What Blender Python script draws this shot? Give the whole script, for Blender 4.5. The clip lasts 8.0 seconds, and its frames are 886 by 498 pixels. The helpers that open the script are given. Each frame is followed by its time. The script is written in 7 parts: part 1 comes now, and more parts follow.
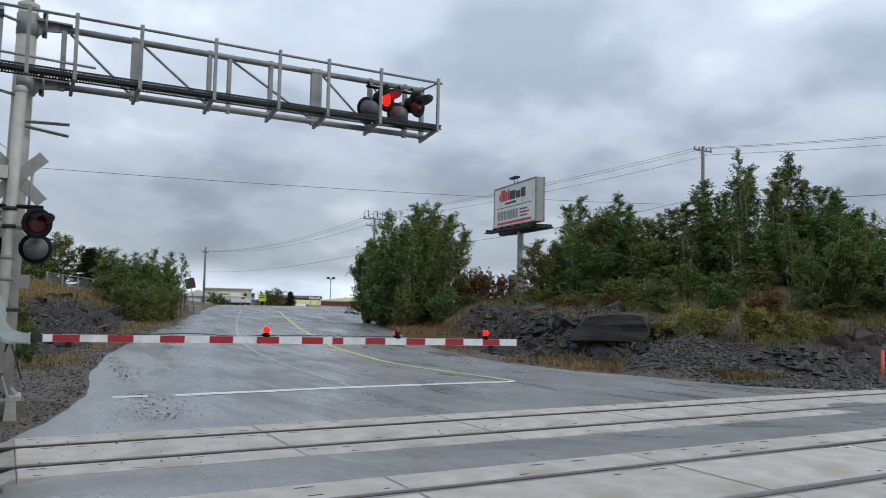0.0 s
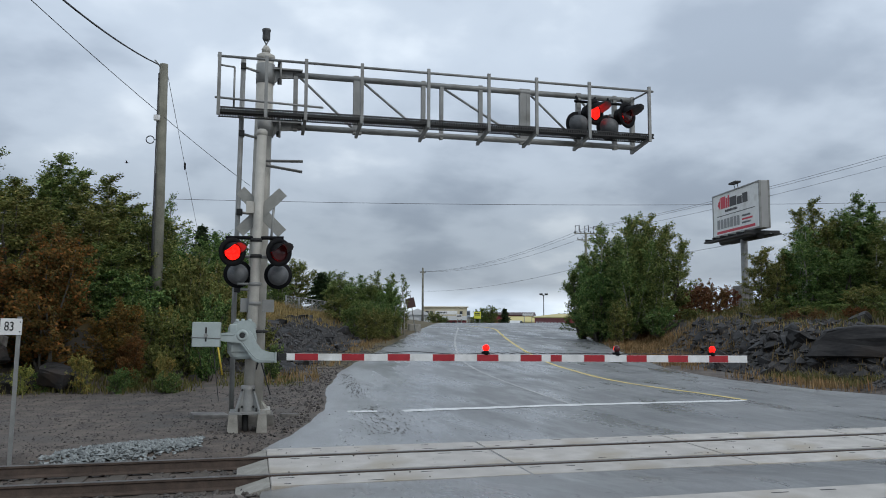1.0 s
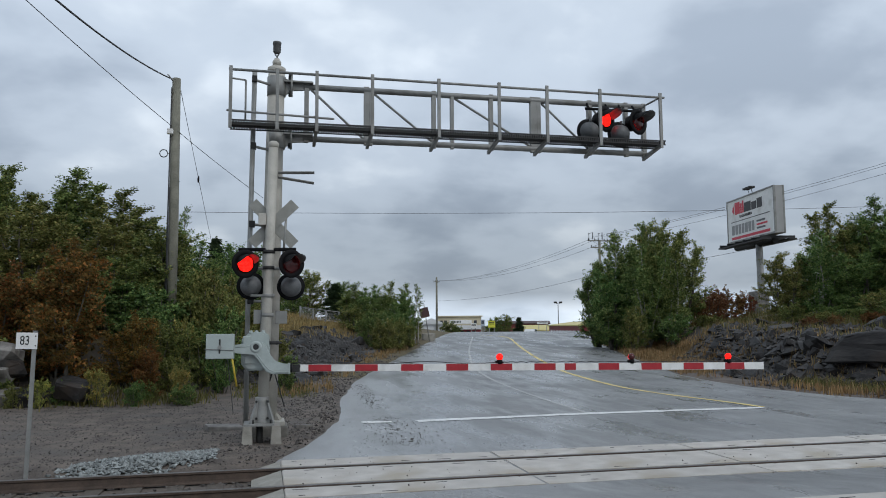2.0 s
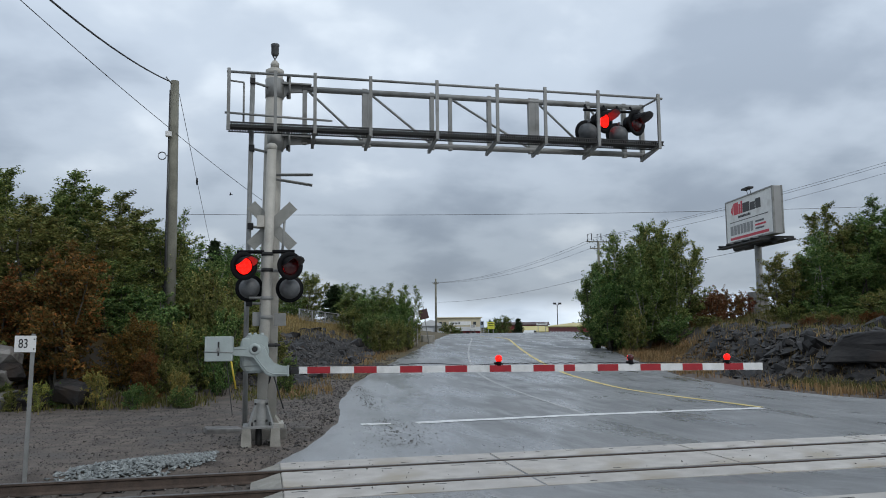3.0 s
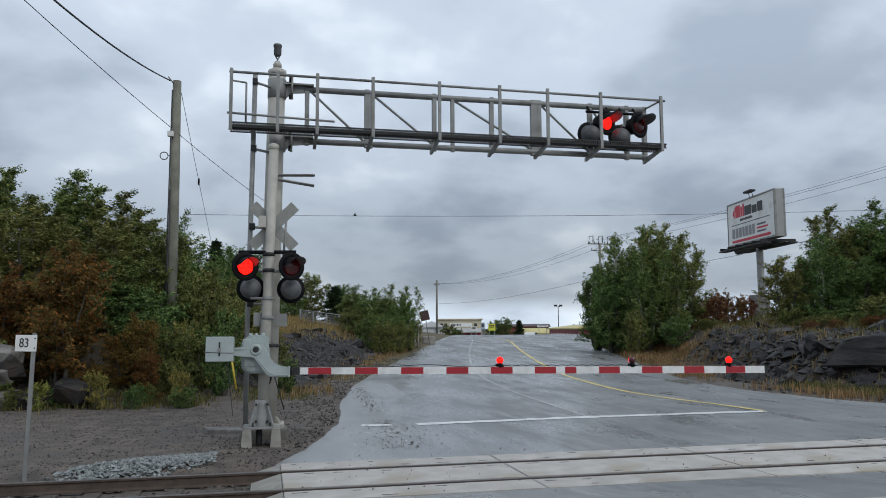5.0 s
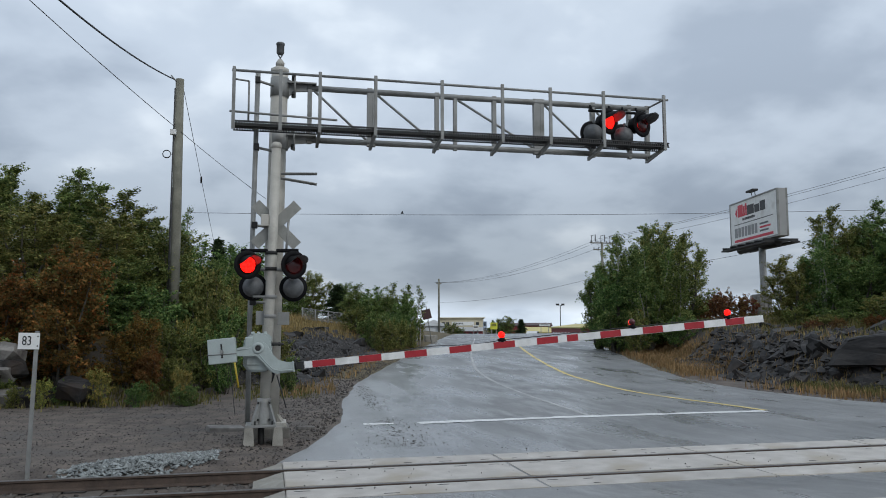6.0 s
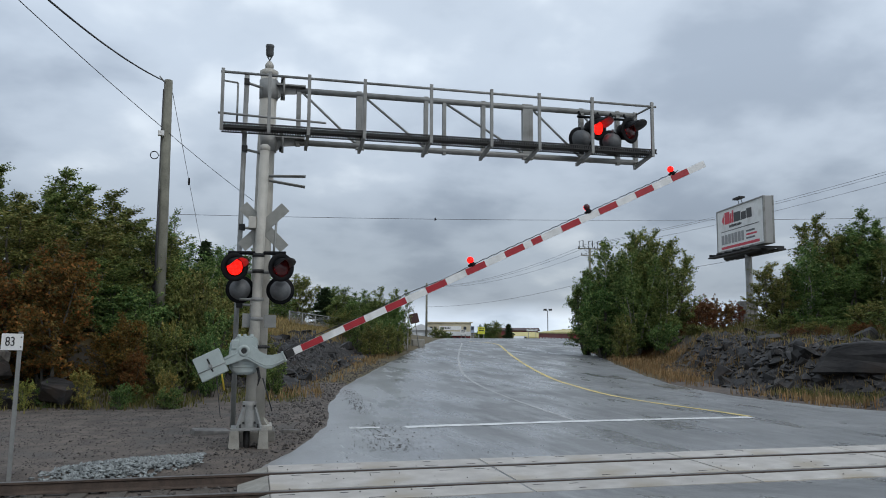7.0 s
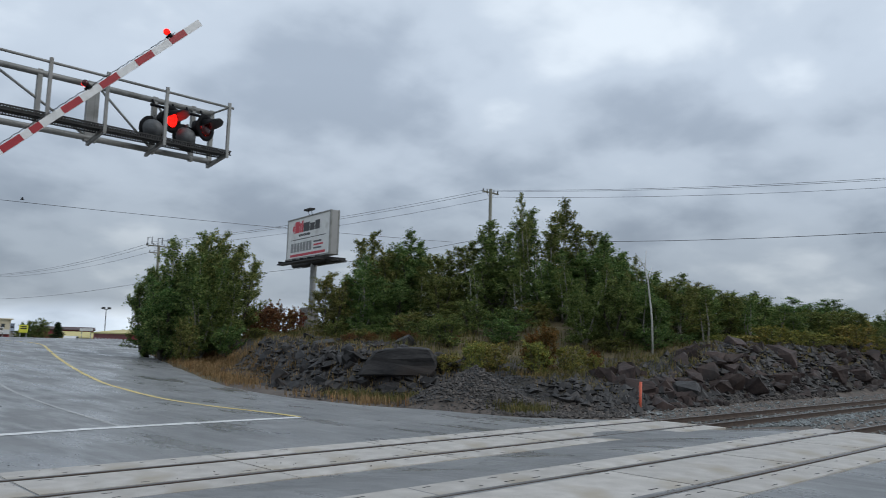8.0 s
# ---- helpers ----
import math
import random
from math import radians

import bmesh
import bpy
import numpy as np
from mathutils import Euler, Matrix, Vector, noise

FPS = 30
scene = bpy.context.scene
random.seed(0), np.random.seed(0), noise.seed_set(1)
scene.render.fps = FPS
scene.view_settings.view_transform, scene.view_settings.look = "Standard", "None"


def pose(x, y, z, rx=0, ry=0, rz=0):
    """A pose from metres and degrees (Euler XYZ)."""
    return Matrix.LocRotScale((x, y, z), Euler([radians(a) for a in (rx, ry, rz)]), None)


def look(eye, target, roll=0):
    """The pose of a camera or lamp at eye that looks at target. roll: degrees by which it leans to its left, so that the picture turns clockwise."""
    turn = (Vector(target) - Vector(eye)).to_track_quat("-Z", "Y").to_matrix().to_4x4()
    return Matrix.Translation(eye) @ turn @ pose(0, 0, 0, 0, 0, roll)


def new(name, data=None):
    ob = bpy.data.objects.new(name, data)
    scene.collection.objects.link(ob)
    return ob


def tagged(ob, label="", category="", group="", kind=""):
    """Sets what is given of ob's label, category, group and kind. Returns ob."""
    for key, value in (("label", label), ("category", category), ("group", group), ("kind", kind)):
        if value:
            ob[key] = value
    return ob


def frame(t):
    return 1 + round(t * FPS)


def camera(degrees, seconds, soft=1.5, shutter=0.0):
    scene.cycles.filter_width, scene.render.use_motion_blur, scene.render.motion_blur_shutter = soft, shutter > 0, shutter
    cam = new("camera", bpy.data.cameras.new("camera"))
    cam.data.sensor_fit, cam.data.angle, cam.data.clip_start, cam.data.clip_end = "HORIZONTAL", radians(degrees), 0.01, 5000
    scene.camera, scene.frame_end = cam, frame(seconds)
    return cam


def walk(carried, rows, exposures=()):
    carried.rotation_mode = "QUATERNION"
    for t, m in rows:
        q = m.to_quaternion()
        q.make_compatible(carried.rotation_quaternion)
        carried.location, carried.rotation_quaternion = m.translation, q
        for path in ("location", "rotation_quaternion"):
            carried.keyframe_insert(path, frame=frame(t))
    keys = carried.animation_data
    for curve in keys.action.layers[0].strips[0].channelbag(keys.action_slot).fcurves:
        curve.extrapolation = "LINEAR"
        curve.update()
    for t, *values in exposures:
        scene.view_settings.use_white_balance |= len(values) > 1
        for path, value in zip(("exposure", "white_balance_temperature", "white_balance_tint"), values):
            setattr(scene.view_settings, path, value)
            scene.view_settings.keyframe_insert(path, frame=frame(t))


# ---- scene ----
# ---------- camera ----------
cam = camera(58.99, 8.0, soft=0.95, shutter=0.05)
PATH = [
    (0.0, 0.027, -0.039, 2.070, -29.32, 3.97, -1.26),
    (0.2, 0.006, -0.042, 2.075, -23.38, 3.98, -1.05),
    (0.5, -0.024, -0.047, 2.082, -17.81, 4.15, -0.72),
    (1.0, -0.036, -0.016, 2.093, -13.86, 4.93, -0.22),
    (1.5, -0.021, -0.009, 2.094, -12.92, 5.47, 0.21),
    (3.0, 0.001, -0.012, 2.098, -12.86, 5.72, 0.61),
    (3.5, 0.0, 0.0, 2.100, -12.90, 5.90, 0.50),
    (4.0, -0.009, 0.005, 2.104, -12.85, 5.91, 0.39),
    (4.5, -0.003, 0.011, 2.096, -12.84, 5.89, 0.35),
    (6.0, -0.007, 0.016, 2.101, -12.66, 5.73, 0.17),
    (6.5, -0.004, -0.005, 2.101, -12.73, 5.84, 0.01),
    (7.0, -0.001, 0.013, 2.094, -13.57, 6.05, -0.27),
    (7.1, 0.006, 0.007, 2.094, -14.43, 6.07, -0.41),
    (7.3, 0.020, -0.005, 2.094, -17.83, 6.20, -0.69),
    (7.5, 0.035, -0.018, 2.095, -23.41, 6.34, -0.98),
    (7.6, 0.075, -0.053, 2.087, -27.11, 6.55, -1.28),
    (7.8, 0.125, -0.031, 2.079, -36.12, 6.60, -1.60),
    (8.0, 0.174, -0.010, 2.071, -44.35, 6.80, -1.60),
]
E0 = 0.42  # stops
walk(cam, [(t, pose(x, y, z, 90 + pi_, ro, ya)) for t, x, y, z, ya, pi_, ro in PATH],
     exposures=[(0.0, E0 + 0.15), (0.6, E0 + 0.10), (1.5, E0 + 0.04), (7.0, E0 + 0.04), (8.0, E0 - 0.02)])

# ---------- sky and sun ----------
SUN_EL, SUN_AZ = radians(38), radians(150)
world = bpy.data.worlds.new("overcast_sky")
scene.world = world
world.use_nodes = True


def build_world():
    nt = world.node_tree
    nt.nodes.clear()
    N, L = nt.nodes.new, nt.links.new
    out, bg = N("ShaderNodeOutputWorld"), N("ShaderNodeBackground")
    sky = N("ShaderNodeTexSky")
    sky.sky_type, sky.sun_disc = "NISHITA", False
    sky.sun_elevation, sky.sun_rotation = SUN_EL, SUN_AZ
    dim = N("ShaderNodeVectorMath")
    dim.operation = "SCALE"
    dim.inputs["Scale"].default_value = 0.08
    L(sky.outputs[0], dim.inputs[0])
    tc = N("ShaderNodeTexCoord")
    sep = N("ShaderNodeSeparateXYZ")
    L(tc.outputs["Generated"], sep.inputs[0])
    up = N("ShaderNodeMath")
    up.operation = "MAXIMUM"
    up.inputs[1].default_value = 0.0
    L(sep.outputs["Z"], up.inputs[0])
    den = N("ShaderNodeMath")
    den.inputs[1].default_value = 0.34
    L(up.outputs[0], den.inputs[0])
    comb = N("ShaderNodeCombineXYZ")
    for i, a in enumerate("XY"):
        d = N("ShaderNodeMath")
        d.operation = "DIVIDE"
        L(sep.outputs[a], d.inputs[0])
        L(den.outputs[0], d.inputs[1])
        L(d.outputs[0], comb.inputs[i])
    big, small = N("ShaderNodeTexNoise"), N("ShaderNodeTexNoise")
    for n, sc, de, ro in ((big, 1.05, 5.0, 0.42), (small, 3.1, 5.0, 0.48)):
        n.inputs["Scale"].default_value, n.inputs["Detail"].default_value, n.inputs["Roughness"].default_value = sc, de, ro
        n.inputs["Distortion"].default_value = 0.1
        L(comb.outputs[0], n.inputs["Vector"])
    mix = N("ShaderNodeMath")
    mix.operation = "MULTIPLY_ADD"
    mix.inputs[1].default_value = 0.45
    L(small.outputs["Fac"], mix.inputs[0])
    sc = N("ShaderNodeMath")
    sc.operation = "MULTIPLY"
    sc.inputs[1].default_value = 0.55
    L(big.outputs["Fac"], sc.inputs[0])
    L(sc.outputs[0], mix.inputs[2])
    ramp = N("ShaderNodeValToRGB")
    ramp.color_ramp.interpolation = "EASE"
    e = ramp.color_ramp.elements
    e[0].position, e[0].color = 0.38, (0.330, 0.392, 0.475, 1)
    e[1].position, e[1].color = 0.60, (0.668, 0.742, 0.815, 1)
    m = e.new(0.50)
    m.color = (0.482, 0.556, 0.645, 1)
    L(mix.outputs[0], ramp.inputs[0])
    # the cloud base lies darker towards the horizon, with a bright gap under it
    hor = N("ShaderNodeValToRGB")
    h = hor.color_ramp.elements
    h[0].position, h[0].color = 0.0, (1.22, 1.22, 1.20, 1)
    h[1].position, h[1].color = 1.0, (1.0, 1.0, 1.0, 1)
    for pos, v in ((0.020, 1.12), (0.042, 0.60), (0.12, 0.66), (0.20, 0.84), (0.32, 1.0)):
        k = h.new(pos)
        k.color = (v, v, v * 1.01, 1)
    wob = N("ShaderNodeMath")
    wob.operation = "MULTIPLY_ADD"
    wob.inputs[1].default_value = 0.05
    wob.inputs[2].default_value = -0.024
    L(small.outputs["Fac"], wob.inputs[0])
    addz = N("ShaderNodeMath")
    L(up.outputs[0], addz.inputs[0])
    L(wob.outputs[0], addz.inputs[1])
    L(addz.outputs[0], hor.inputs[0])
    mul = N("ShaderNodeVectorMath")
    mul.operation = "MULTIPLY"
    L(ramp.outputs[0], mul.inputs[0])
    L(hor.outputs[0], mul.inputs[1])
    blend = N("ShaderNodeMix")
    blend.data_type = "RGBA"
    blend.inputs["Factor"].default_value = 0.94
    L(dim.outputs[0], blend.inputs["A"])
    L(mul.outputs[0], blend.inputs["B"])
    L(blend.outputs["Result"], bg.inputs["Color"])
    bg.inputs["Strength"].default_value = 0.95
    L(bg.outputs[0], out.inputs[0])


build_world()
sun = new("sun", bpy.data.lights.new("sun", "SUN"))
sun.data.energy, sun.data.angle, sun.data.color = 0.6, radians(25), (1.0, 0.97, 0.93)
sun.matrix_world = look((0, 0, 40), (40 * -math.sin(SUN_AZ) * 1.2, -40 * math.cos(SUN_AZ) * 1.2, 0))



# ---------- materials ----------
def mat(name, dark, light, scale=6.0, rough=0.7, metal=0.0, bump=0.15, fine=60.0, spread=0.12, rnd=0.0, coat=0.0, island=0.0, grime=None):
    """A surface with blotches between two colours, fine grain and relief. rnd, island: brightness change from piece to piece."""
    m = bpy.data.materials.new(name)
    m.use_nodes = True
    nt = m.node_tree
    N, L = nt.nodes.new, nt.links.new
    b = nt.nodes["Principled BSDF"]
    tc = N("ShaderNodeTexCoord")
    n1, n2 = N("ShaderNodeTexNoise"), N("ShaderNodeTexNoise")
    for n, s, d in ((n1, scale, 5.0), (n2, fine, 3.0)):
        n.inputs["Scale"].default_value, n.inputs["Detail"].default_value = s, d
        L(tc.outputs["Object"], n.inputs["Vector"])
    ramp = N("ShaderNodeValToRGB")
    ramp.color_ramp.elements[0].position, ramp.color_ramp.elements[1].position = 0.32, 0.68
    ramp.color_ramp.elements[0].color, ramp.color_ramp.elements[1].color = (*dark, 1), (*light, 1)
    add = N("ShaderNodeMath")
    add.operation = "MULTIPLY_ADD"
    add.inputs[1].default_value = 0.35
    L(n2.outputs["Fac"], add.inputs[0])
    sc = N("ShaderNodeMath")
    sc.operation = "MULTIPLY"
    sc.inputs[1].default_value = 0.65
    L(n1.outputs["Fac"], sc.inputs[0])
    L(sc.outputs[0], add.inputs[2])
    L(add.outputs[0], ramp.inputs[0])
    col = ramp.outputs[0]
    if grime:
        n3 = N("ShaderNodeTexNoise")
        n3.inputs["Scale"].default_value, n3.inputs["Detail"].default_value = scale * 0.35, 6.0
        L(tc.outputs["Object"], n3.inputs["Vector"])
        mp = N("ShaderNodeMapRange")
        mp.inputs[1].default_value, mp.inputs[2].default_value = 0.54, 0.70
        L(n3.outputs["Fac"], mp.inputs[0])
        mx = N("ShaderNodeMix")
        mx.data_type = "RGBA"
        L(mp.outputs[0], mx.inputs["Factor"])
        L(col, mx.inputs["A"])
        mx.inputs["B"].default_value = (*grime, 1)
        col = mx.outputs["Result"]
    if rnd or island:
        src = N("ShaderNodeObjectInfo").outputs["Random"] if rnd else N("ShaderNodeNewGeometry").outputs["Random Per Island"]
        mr = N("ShaderNodeMapRange")
        amount = rnd or island
        mr.inputs[3].default_value, mr.inputs[4].default_value = 1 - amount, 1 + amount
        L(src, mr.inputs[0])
        hv = N("ShaderNodeHueSaturation")
        L(mr.outputs[0], hv.inputs["Value"])
        L(col, hv.inputs["Color"])
        col = hv.outputs[0]
    L(col, b.inputs["Base Color"])
    rr = N("ShaderNodeMapRange")
    rr.inputs[3].default_value, rr.inputs[4].default_value = max(0.02, rough - spread), min(1, rough + spread)
    L(n1.outputs["Fac"], rr.inputs[0])
    L(rr.outputs[0], b.inputs["Roughness"])
    b.inputs["Metallic"].default_value = metal
    b.inputs["Coat Weight"].default_value = coat
    if bump:
        bp = N("ShaderNodeBump")
        bp.inputs["Strength"].default_value, bp.inputs["Distance"].default_value = bump, 0.02
        L(add.outputs[0], bp.inputs["Height"])
        L(bp.outputs[0], b.inputs["Normal"])
    return m


def glow(name, colour, strength):
    m = bpy.data.materials.new(name)
    m.use_nodes = True
    nt = m.node_tree
    b = nt.nodes["Principled BSDF"]
    b.inputs["Base Color"].default_value = (0.25, 0.0, 0.0, 1)
    b.inputs["Specular IOR Level"].default_value = 0.1
    b.inputs["Emission Color"].default_value = (*colour, 1)
    b.inputs["Roughness"].default_value = 0.25
    # the prisms of the lens: bright and dim cells
    tc, vor, mr = nt.nodes.new("ShaderNodeTexCoord"), nt.nodes.new("ShaderNodeTexVoronoi"), nt.nodes.new("ShaderNodeMapRange")
    vor.inputs["Scale"].default_value = 34.0
    mr.inputs[1].default_value, mr.inputs[2].default_value = 0.0, 0.7
    mr.inputs[3].default_value, mr.inputs[4].default_value = strength * 1.5, strength * 0.35
    nt.links.new(tc.outputs["Object"], vor.inputs["Vector"])
    nt.links.new(vor.outputs["Distance"], mr.inputs[0])
    nt.links.new(mr.outputs[0], b.inputs["Emission Strength"])
    return m


def wet_asphalt():
    """Old damp asphalt: aggregate, tyre-worn lanes, patches, and a film of water along its low left edge."""
    m = bpy.data.materials.new("wet_asphalt")
    m.use_nodes = True
    nt = m.node_tree
    N, L = nt.nodes.new, nt.links.new
    b = nt.nodes["Principled BSDF"]
    tc = N("ShaderNodeTexCoord")
    mp = N("ShaderNodeMapping")
    mp.inputs["Rotation"].default_value = (0, 0, radians(14))
    mp.inputs["Scale"].default_value = (1.0, 0.30, 1.0)
    L(tc.outputs["Object"], mp.inputs[0])
    mp2 = N("ShaderNodeMapping")
    mp2.inputs["Rotation"].default_value = (0, 0, radians(12))
    mp2.inputs["Scale"].default_value = (0.8, 0.10, 1.0)
    L(tc.outputs["Object"], mp2.inputs[0])

    def noise_tex(scale, detail, vec, rough=0.55):
        n = N("ShaderNodeTexNoise")
        n.inputs["Scale"].default_value, n.inputs["Detail"].default_value, n.inputs["Roughness"].default_value = scale, detail, rough
        L(vec, n.inputs["Vector"])
        return n.outputs["Fac"]

    def calc(op, x, y, z=0.0):
        n = N("ShaderNodeMath")
        n.operation = op
        for i, v in enumerate((x, y, z)):
            if isinstance(v, (int, float)):
                n.inputs[i].default_value = v
            else:
                L(v, n.inputs[i])
        return n.outputs[0]

    def span(v, a0, a1, b0, b1):
        n = N("ShaderNodeMapRange")
        for i, q in enumerate((a0, a1, b0, b1)):
            n.inputs[i + 1].default_value = q
        L(v, n.inputs[0])
        return n.outputs[0]
    obj = tc.outputs["Object"]
    streak, lanes = noise_tex(0.9, 6.0, mp.outputs[0]), noise_tex(3.2, 5.0, mp2.outputs[0], 0.65)
    patch, grain, fine = noise_tex(0.35, 6.0, obj, 0.6), noise_tex(45.0, 3.0, obj, 0.7), noise_tex(160.0, 2.0, obj)
    tone = calc("ADD", calc("MULTIPLY", patch, 0.44), calc("ADD", calc("MULTIPLY", lanes, 0.18), calc("ADD", calc("MULTIPLY", grain, 0.26), calc("MULTIPLY", fine, 0.12))))
    ramp = N("ShaderNodeValToRGB")
    ramp.color_ramp.elements[0].position, ramp.color_ramp.elements[1].position = 0.38, 0.64
    ramp.color_ramp.elements[0].color, ramp.color_ramp.elements[1].color = (0.112, 0.115, 0.116, 1), (0.275, 0.278, 0.278, 1)
    L(tone, ramp.inputs[0])
    # hairline cracks
    vor = N("ShaderNodeTexVoronoi")
    vor.feature = "DISTANCE_TO_EDGE"
    vor.inputs["Scale"].default_value = 0.32
    warp = N("ShaderNodeVectorMath")
    warp.operation = "MULTIPLY_ADD"
    nz = N("ShaderNodeTexNoise")
    nz.inputs["Scale"].default_value, nz.inputs["Detail"].default_value = 1.1, 5.0
    L(obj, nz.inputs["Vector"])
    L(nz.outputs["Color"], warp.inputs[0])
    warp.inputs[1].default_value = (1.6, 1.6, 0.0)
    L(obj, warp.inputs[2])
    L(warp.outputs[0], vor.inputs["Vector"])
    crack = calc("MULTIPLY", span(vor.outputs["Distance"], 0.0, 0.006, 1.0, 0.0), span(patch, 0.47, 0.60, 0.0, 0.7))
    mx = N("ShaderNodeMix")
    mx.data_type = "RGBA"
    L(crack, mx.inputs["Factor"])
    L(ramp.outputs[0], mx.inputs["A"])
    mx.inputs["B"].default_value = (0.035, 0.035, 0.035, 1)
    L(mx.outputs["Result"], b.inputs["Base Color"])
    sep = N("ShaderNodeSeparateXYZ")
    L(obj, sep.inputs[0])
    across = calc("ADD", calc("SUBTRACT", sep.outputs["X"], calc("MULTIPLY", sep.outputs["Y"], 0.19)), calc("MULTIPLY", streak, 2.6))
    film = span(across, -0.4, 3.2, 0.34, 0.0)
    rough = calc("SUBTRACT", span(calc("MULTIPLY_ADD", lanes, 0.22, calc("MULTIPLY", streak, 0.78)), 0.44, 0.60, 0.54, 0.17), film)
    rough = calc("MAXIMUM", calc("ADD", rough, calc("MULTIPLY", grain, 0.06)), 0.11)
    L(rough, b.inputs["Roughness"])
    b.inputs["Specular IOR Level"].default_value = 0.5
    L(calc("MULTIPLY", film, 2.4), b.inputs["Coat Weight"])
    b.inputs["Coat Roughness"].default_value, b.inputs["Coat IOR"].default_value = 0.36, 1.5
    bp = N("ShaderNodeBump")
    bp.inputs["Strength"].default_value, bp.inputs["Distance"].default_value = 0.45, 0.006
    L(calc("SUBTRACT", calc("ADD", grain, calc("MULTIPLY", fine, 0.5)), crack), bp.inputs["Height"])
    L(bp.outputs[0], b.inputs["Normal"])
    return m


def leaf_mat(name, dark, light, other):
    """Leaves: colour varies from leaf to leaf and from plant to plant."""
    m = bpy.data.materials.new(name)
    m.use_nodes = True
    nt = m.node_tree
    N, L = nt.nodes.new, nt.links.new
    b = nt.nodes["Principled BSDF"]
    geo, inf = N("ShaderNodeNewGeometry"), N("ShaderNodeObjectInfo")
    ramp = N("ShaderNodeValToRGB")
    e = ramp.color_ramp.elements
    e[0].color, e[1].color = (*dark, 1), (*other, 1)
    k = e.new(0.75)
    k.color = (*light, 1)
    L(geo.outputs["Random Per Island"], ramp.inputs[0])
    tc, n = N("ShaderNodeTexCoord"), N("ShaderNodeTexNoise")
    n.inputs["Scale"].default_value = 0.9
    L(tc.outputs["Object"], n.inputs["Vector"])
    mr = N("ShaderNodeMapRange")
    mr.inputs[1].default_value, mr.inputs[2].default_value = 0.3, 0.7
    mr.inputs[3].default_value, mr.inputs[4].default_value = 0.65, 1.35
    L(n.outputs["Fac"], mr.inputs[0])
    m2 = N("ShaderNodeMapRange")
    m2.inputs[3].default_value, m2.inputs[4].default_value = 0.47, 0.52
    L(inf.outputs["Random"], m2.inputs[0])
    hv = N("ShaderNodeHueSaturation")
    L(m2.outputs[0], hv.inputs["Hue"])
    L(mr.outputs[0], hv.inputs["Value"])
    L(ramp.outputs[0], hv.inputs["Color"])
    L(hv.outputs[0], b.inputs["Base Color"])
    b.inputs["Roughness"].default_value = 0.65
    b.inputs["Specular IOR Level"].default_value = 0.15
    tr = N("ShaderNodeBsdfTranslucent")
    L(hv.outputs[0], tr.inputs[0])
    mx = N("ShaderNodeMixShader")
    mx.inputs[0].default_value = 0.30
    L(b.outputs[0], mx.inputs[1])
    L(tr.outputs[0], mx.inputs[2])
    L(mx.outputs[0], nt.nodes["Material Output"].inputs[0])
    return m


M_ASPHALT = wet_asphalt()
M_GRAVEL = mat("gravel", (0.046, 0.037, 0.031), (0.168, 0.138, 0.116), 2.2, 0.9, bump=0.9, fine=34, grime=(0.085, 0.077, 0.070))
M_DIRT = mat("bank_soil", (0.022, 0.020, 0.018), (0.075, 0.064, 0.050), 1.2, 0.95, bump=0.6, fine=25)
M_GRASSY = mat("dry_grass_ground", (0.050, 0.042, 0.022), (0.15, 0.115, 0.055), 1.6, 0.95, bump=0.6, fine=40)
M_CONCRETE = mat("crossing_concrete", (0.33, 0.305, 0.275), (0.55, 0.52, 0.48), 2.6, 0.55, bump=0.12, fine=70, rnd=0.08, grime=(0.36, 0.315, 0.25))
M_FOOT = mat("foundation_concrete", (0.20, 0.19, 0.165), (0.36, 0.345, 0.305), 5, 0.8, bump=0.2)
M_OLDFOOT = mat("weathered_concrete", (0.085, 0.08, 0.07), (0.19, 0.18, 0.16), 5, 0.85, bump=0.3)
M_RUST = mat("rail_rust", (0.055, 0.040, 0.032), (0.13, 0.095, 0.075), 7, 0.75, 0.3, 0.2)
M_RAILTOP = mat("rail_worn_steel", (0.10, 0.092, 0.086), (0.20, 0.19, 0.18), 4, 0.45, 0.7, 0.03)
M_TIE = mat("old_timber", (0.045, 0.038, 0.032), (0.13, 0.11, 0.09), 5, 0.9, bump=0.4)
M_JOINT = mat("joint_grout", (0.14, 0.15, 0.16), (0.24, 0.25, 0.26), 6, 0.6, bump=0.1)
# also the shade painted into bolt recesses and the counterweight slot
M_RUBBER_AND_SHADE = mat("rubber_and_recess_shade", (0.016, 0.016, 0.016), (0.035, 0.034, 0.033), 8, 0.8)
M_GALV = mat("galvanised_steel", (0.20, 0.203, 0.195), (0.30, 0.303, 0.29), 5, 0.55, 0.3, 0.05, grime=(0.16, 0.155, 0.14))
M_MAST = mat("aluminium_paint", (0.35, 0.335, 0.295), (0.50, 0.48, 0.43), 4, 0.6, 0.1, 0.05, grime=(0.23, 0.22, 0.19))
M_DARKSTEEL = mat("dark_grating_steel", (0.014, 0.014, 0.014), (0.040, 0.040, 0.039), 9, 0.6, 0.3, 0.1)
M_GREY = mat("grey_enamel", (0.30, 0.345, 0.335), (0.40, 0.45, 0.435), 5, 0.38, 0.0, 0.05, grime=(0.25, 0.275, 0.26))
M_BLACK = mat("black_enamel", (0.004, 0.004, 0.005), (0.011, 0.011, 0.012), 8, 0.62, bump=0.04)
M_BLACK.node_tree.nodes["Principled BSDF"].inputs["Specular IOR Level"].default_value = 0.12
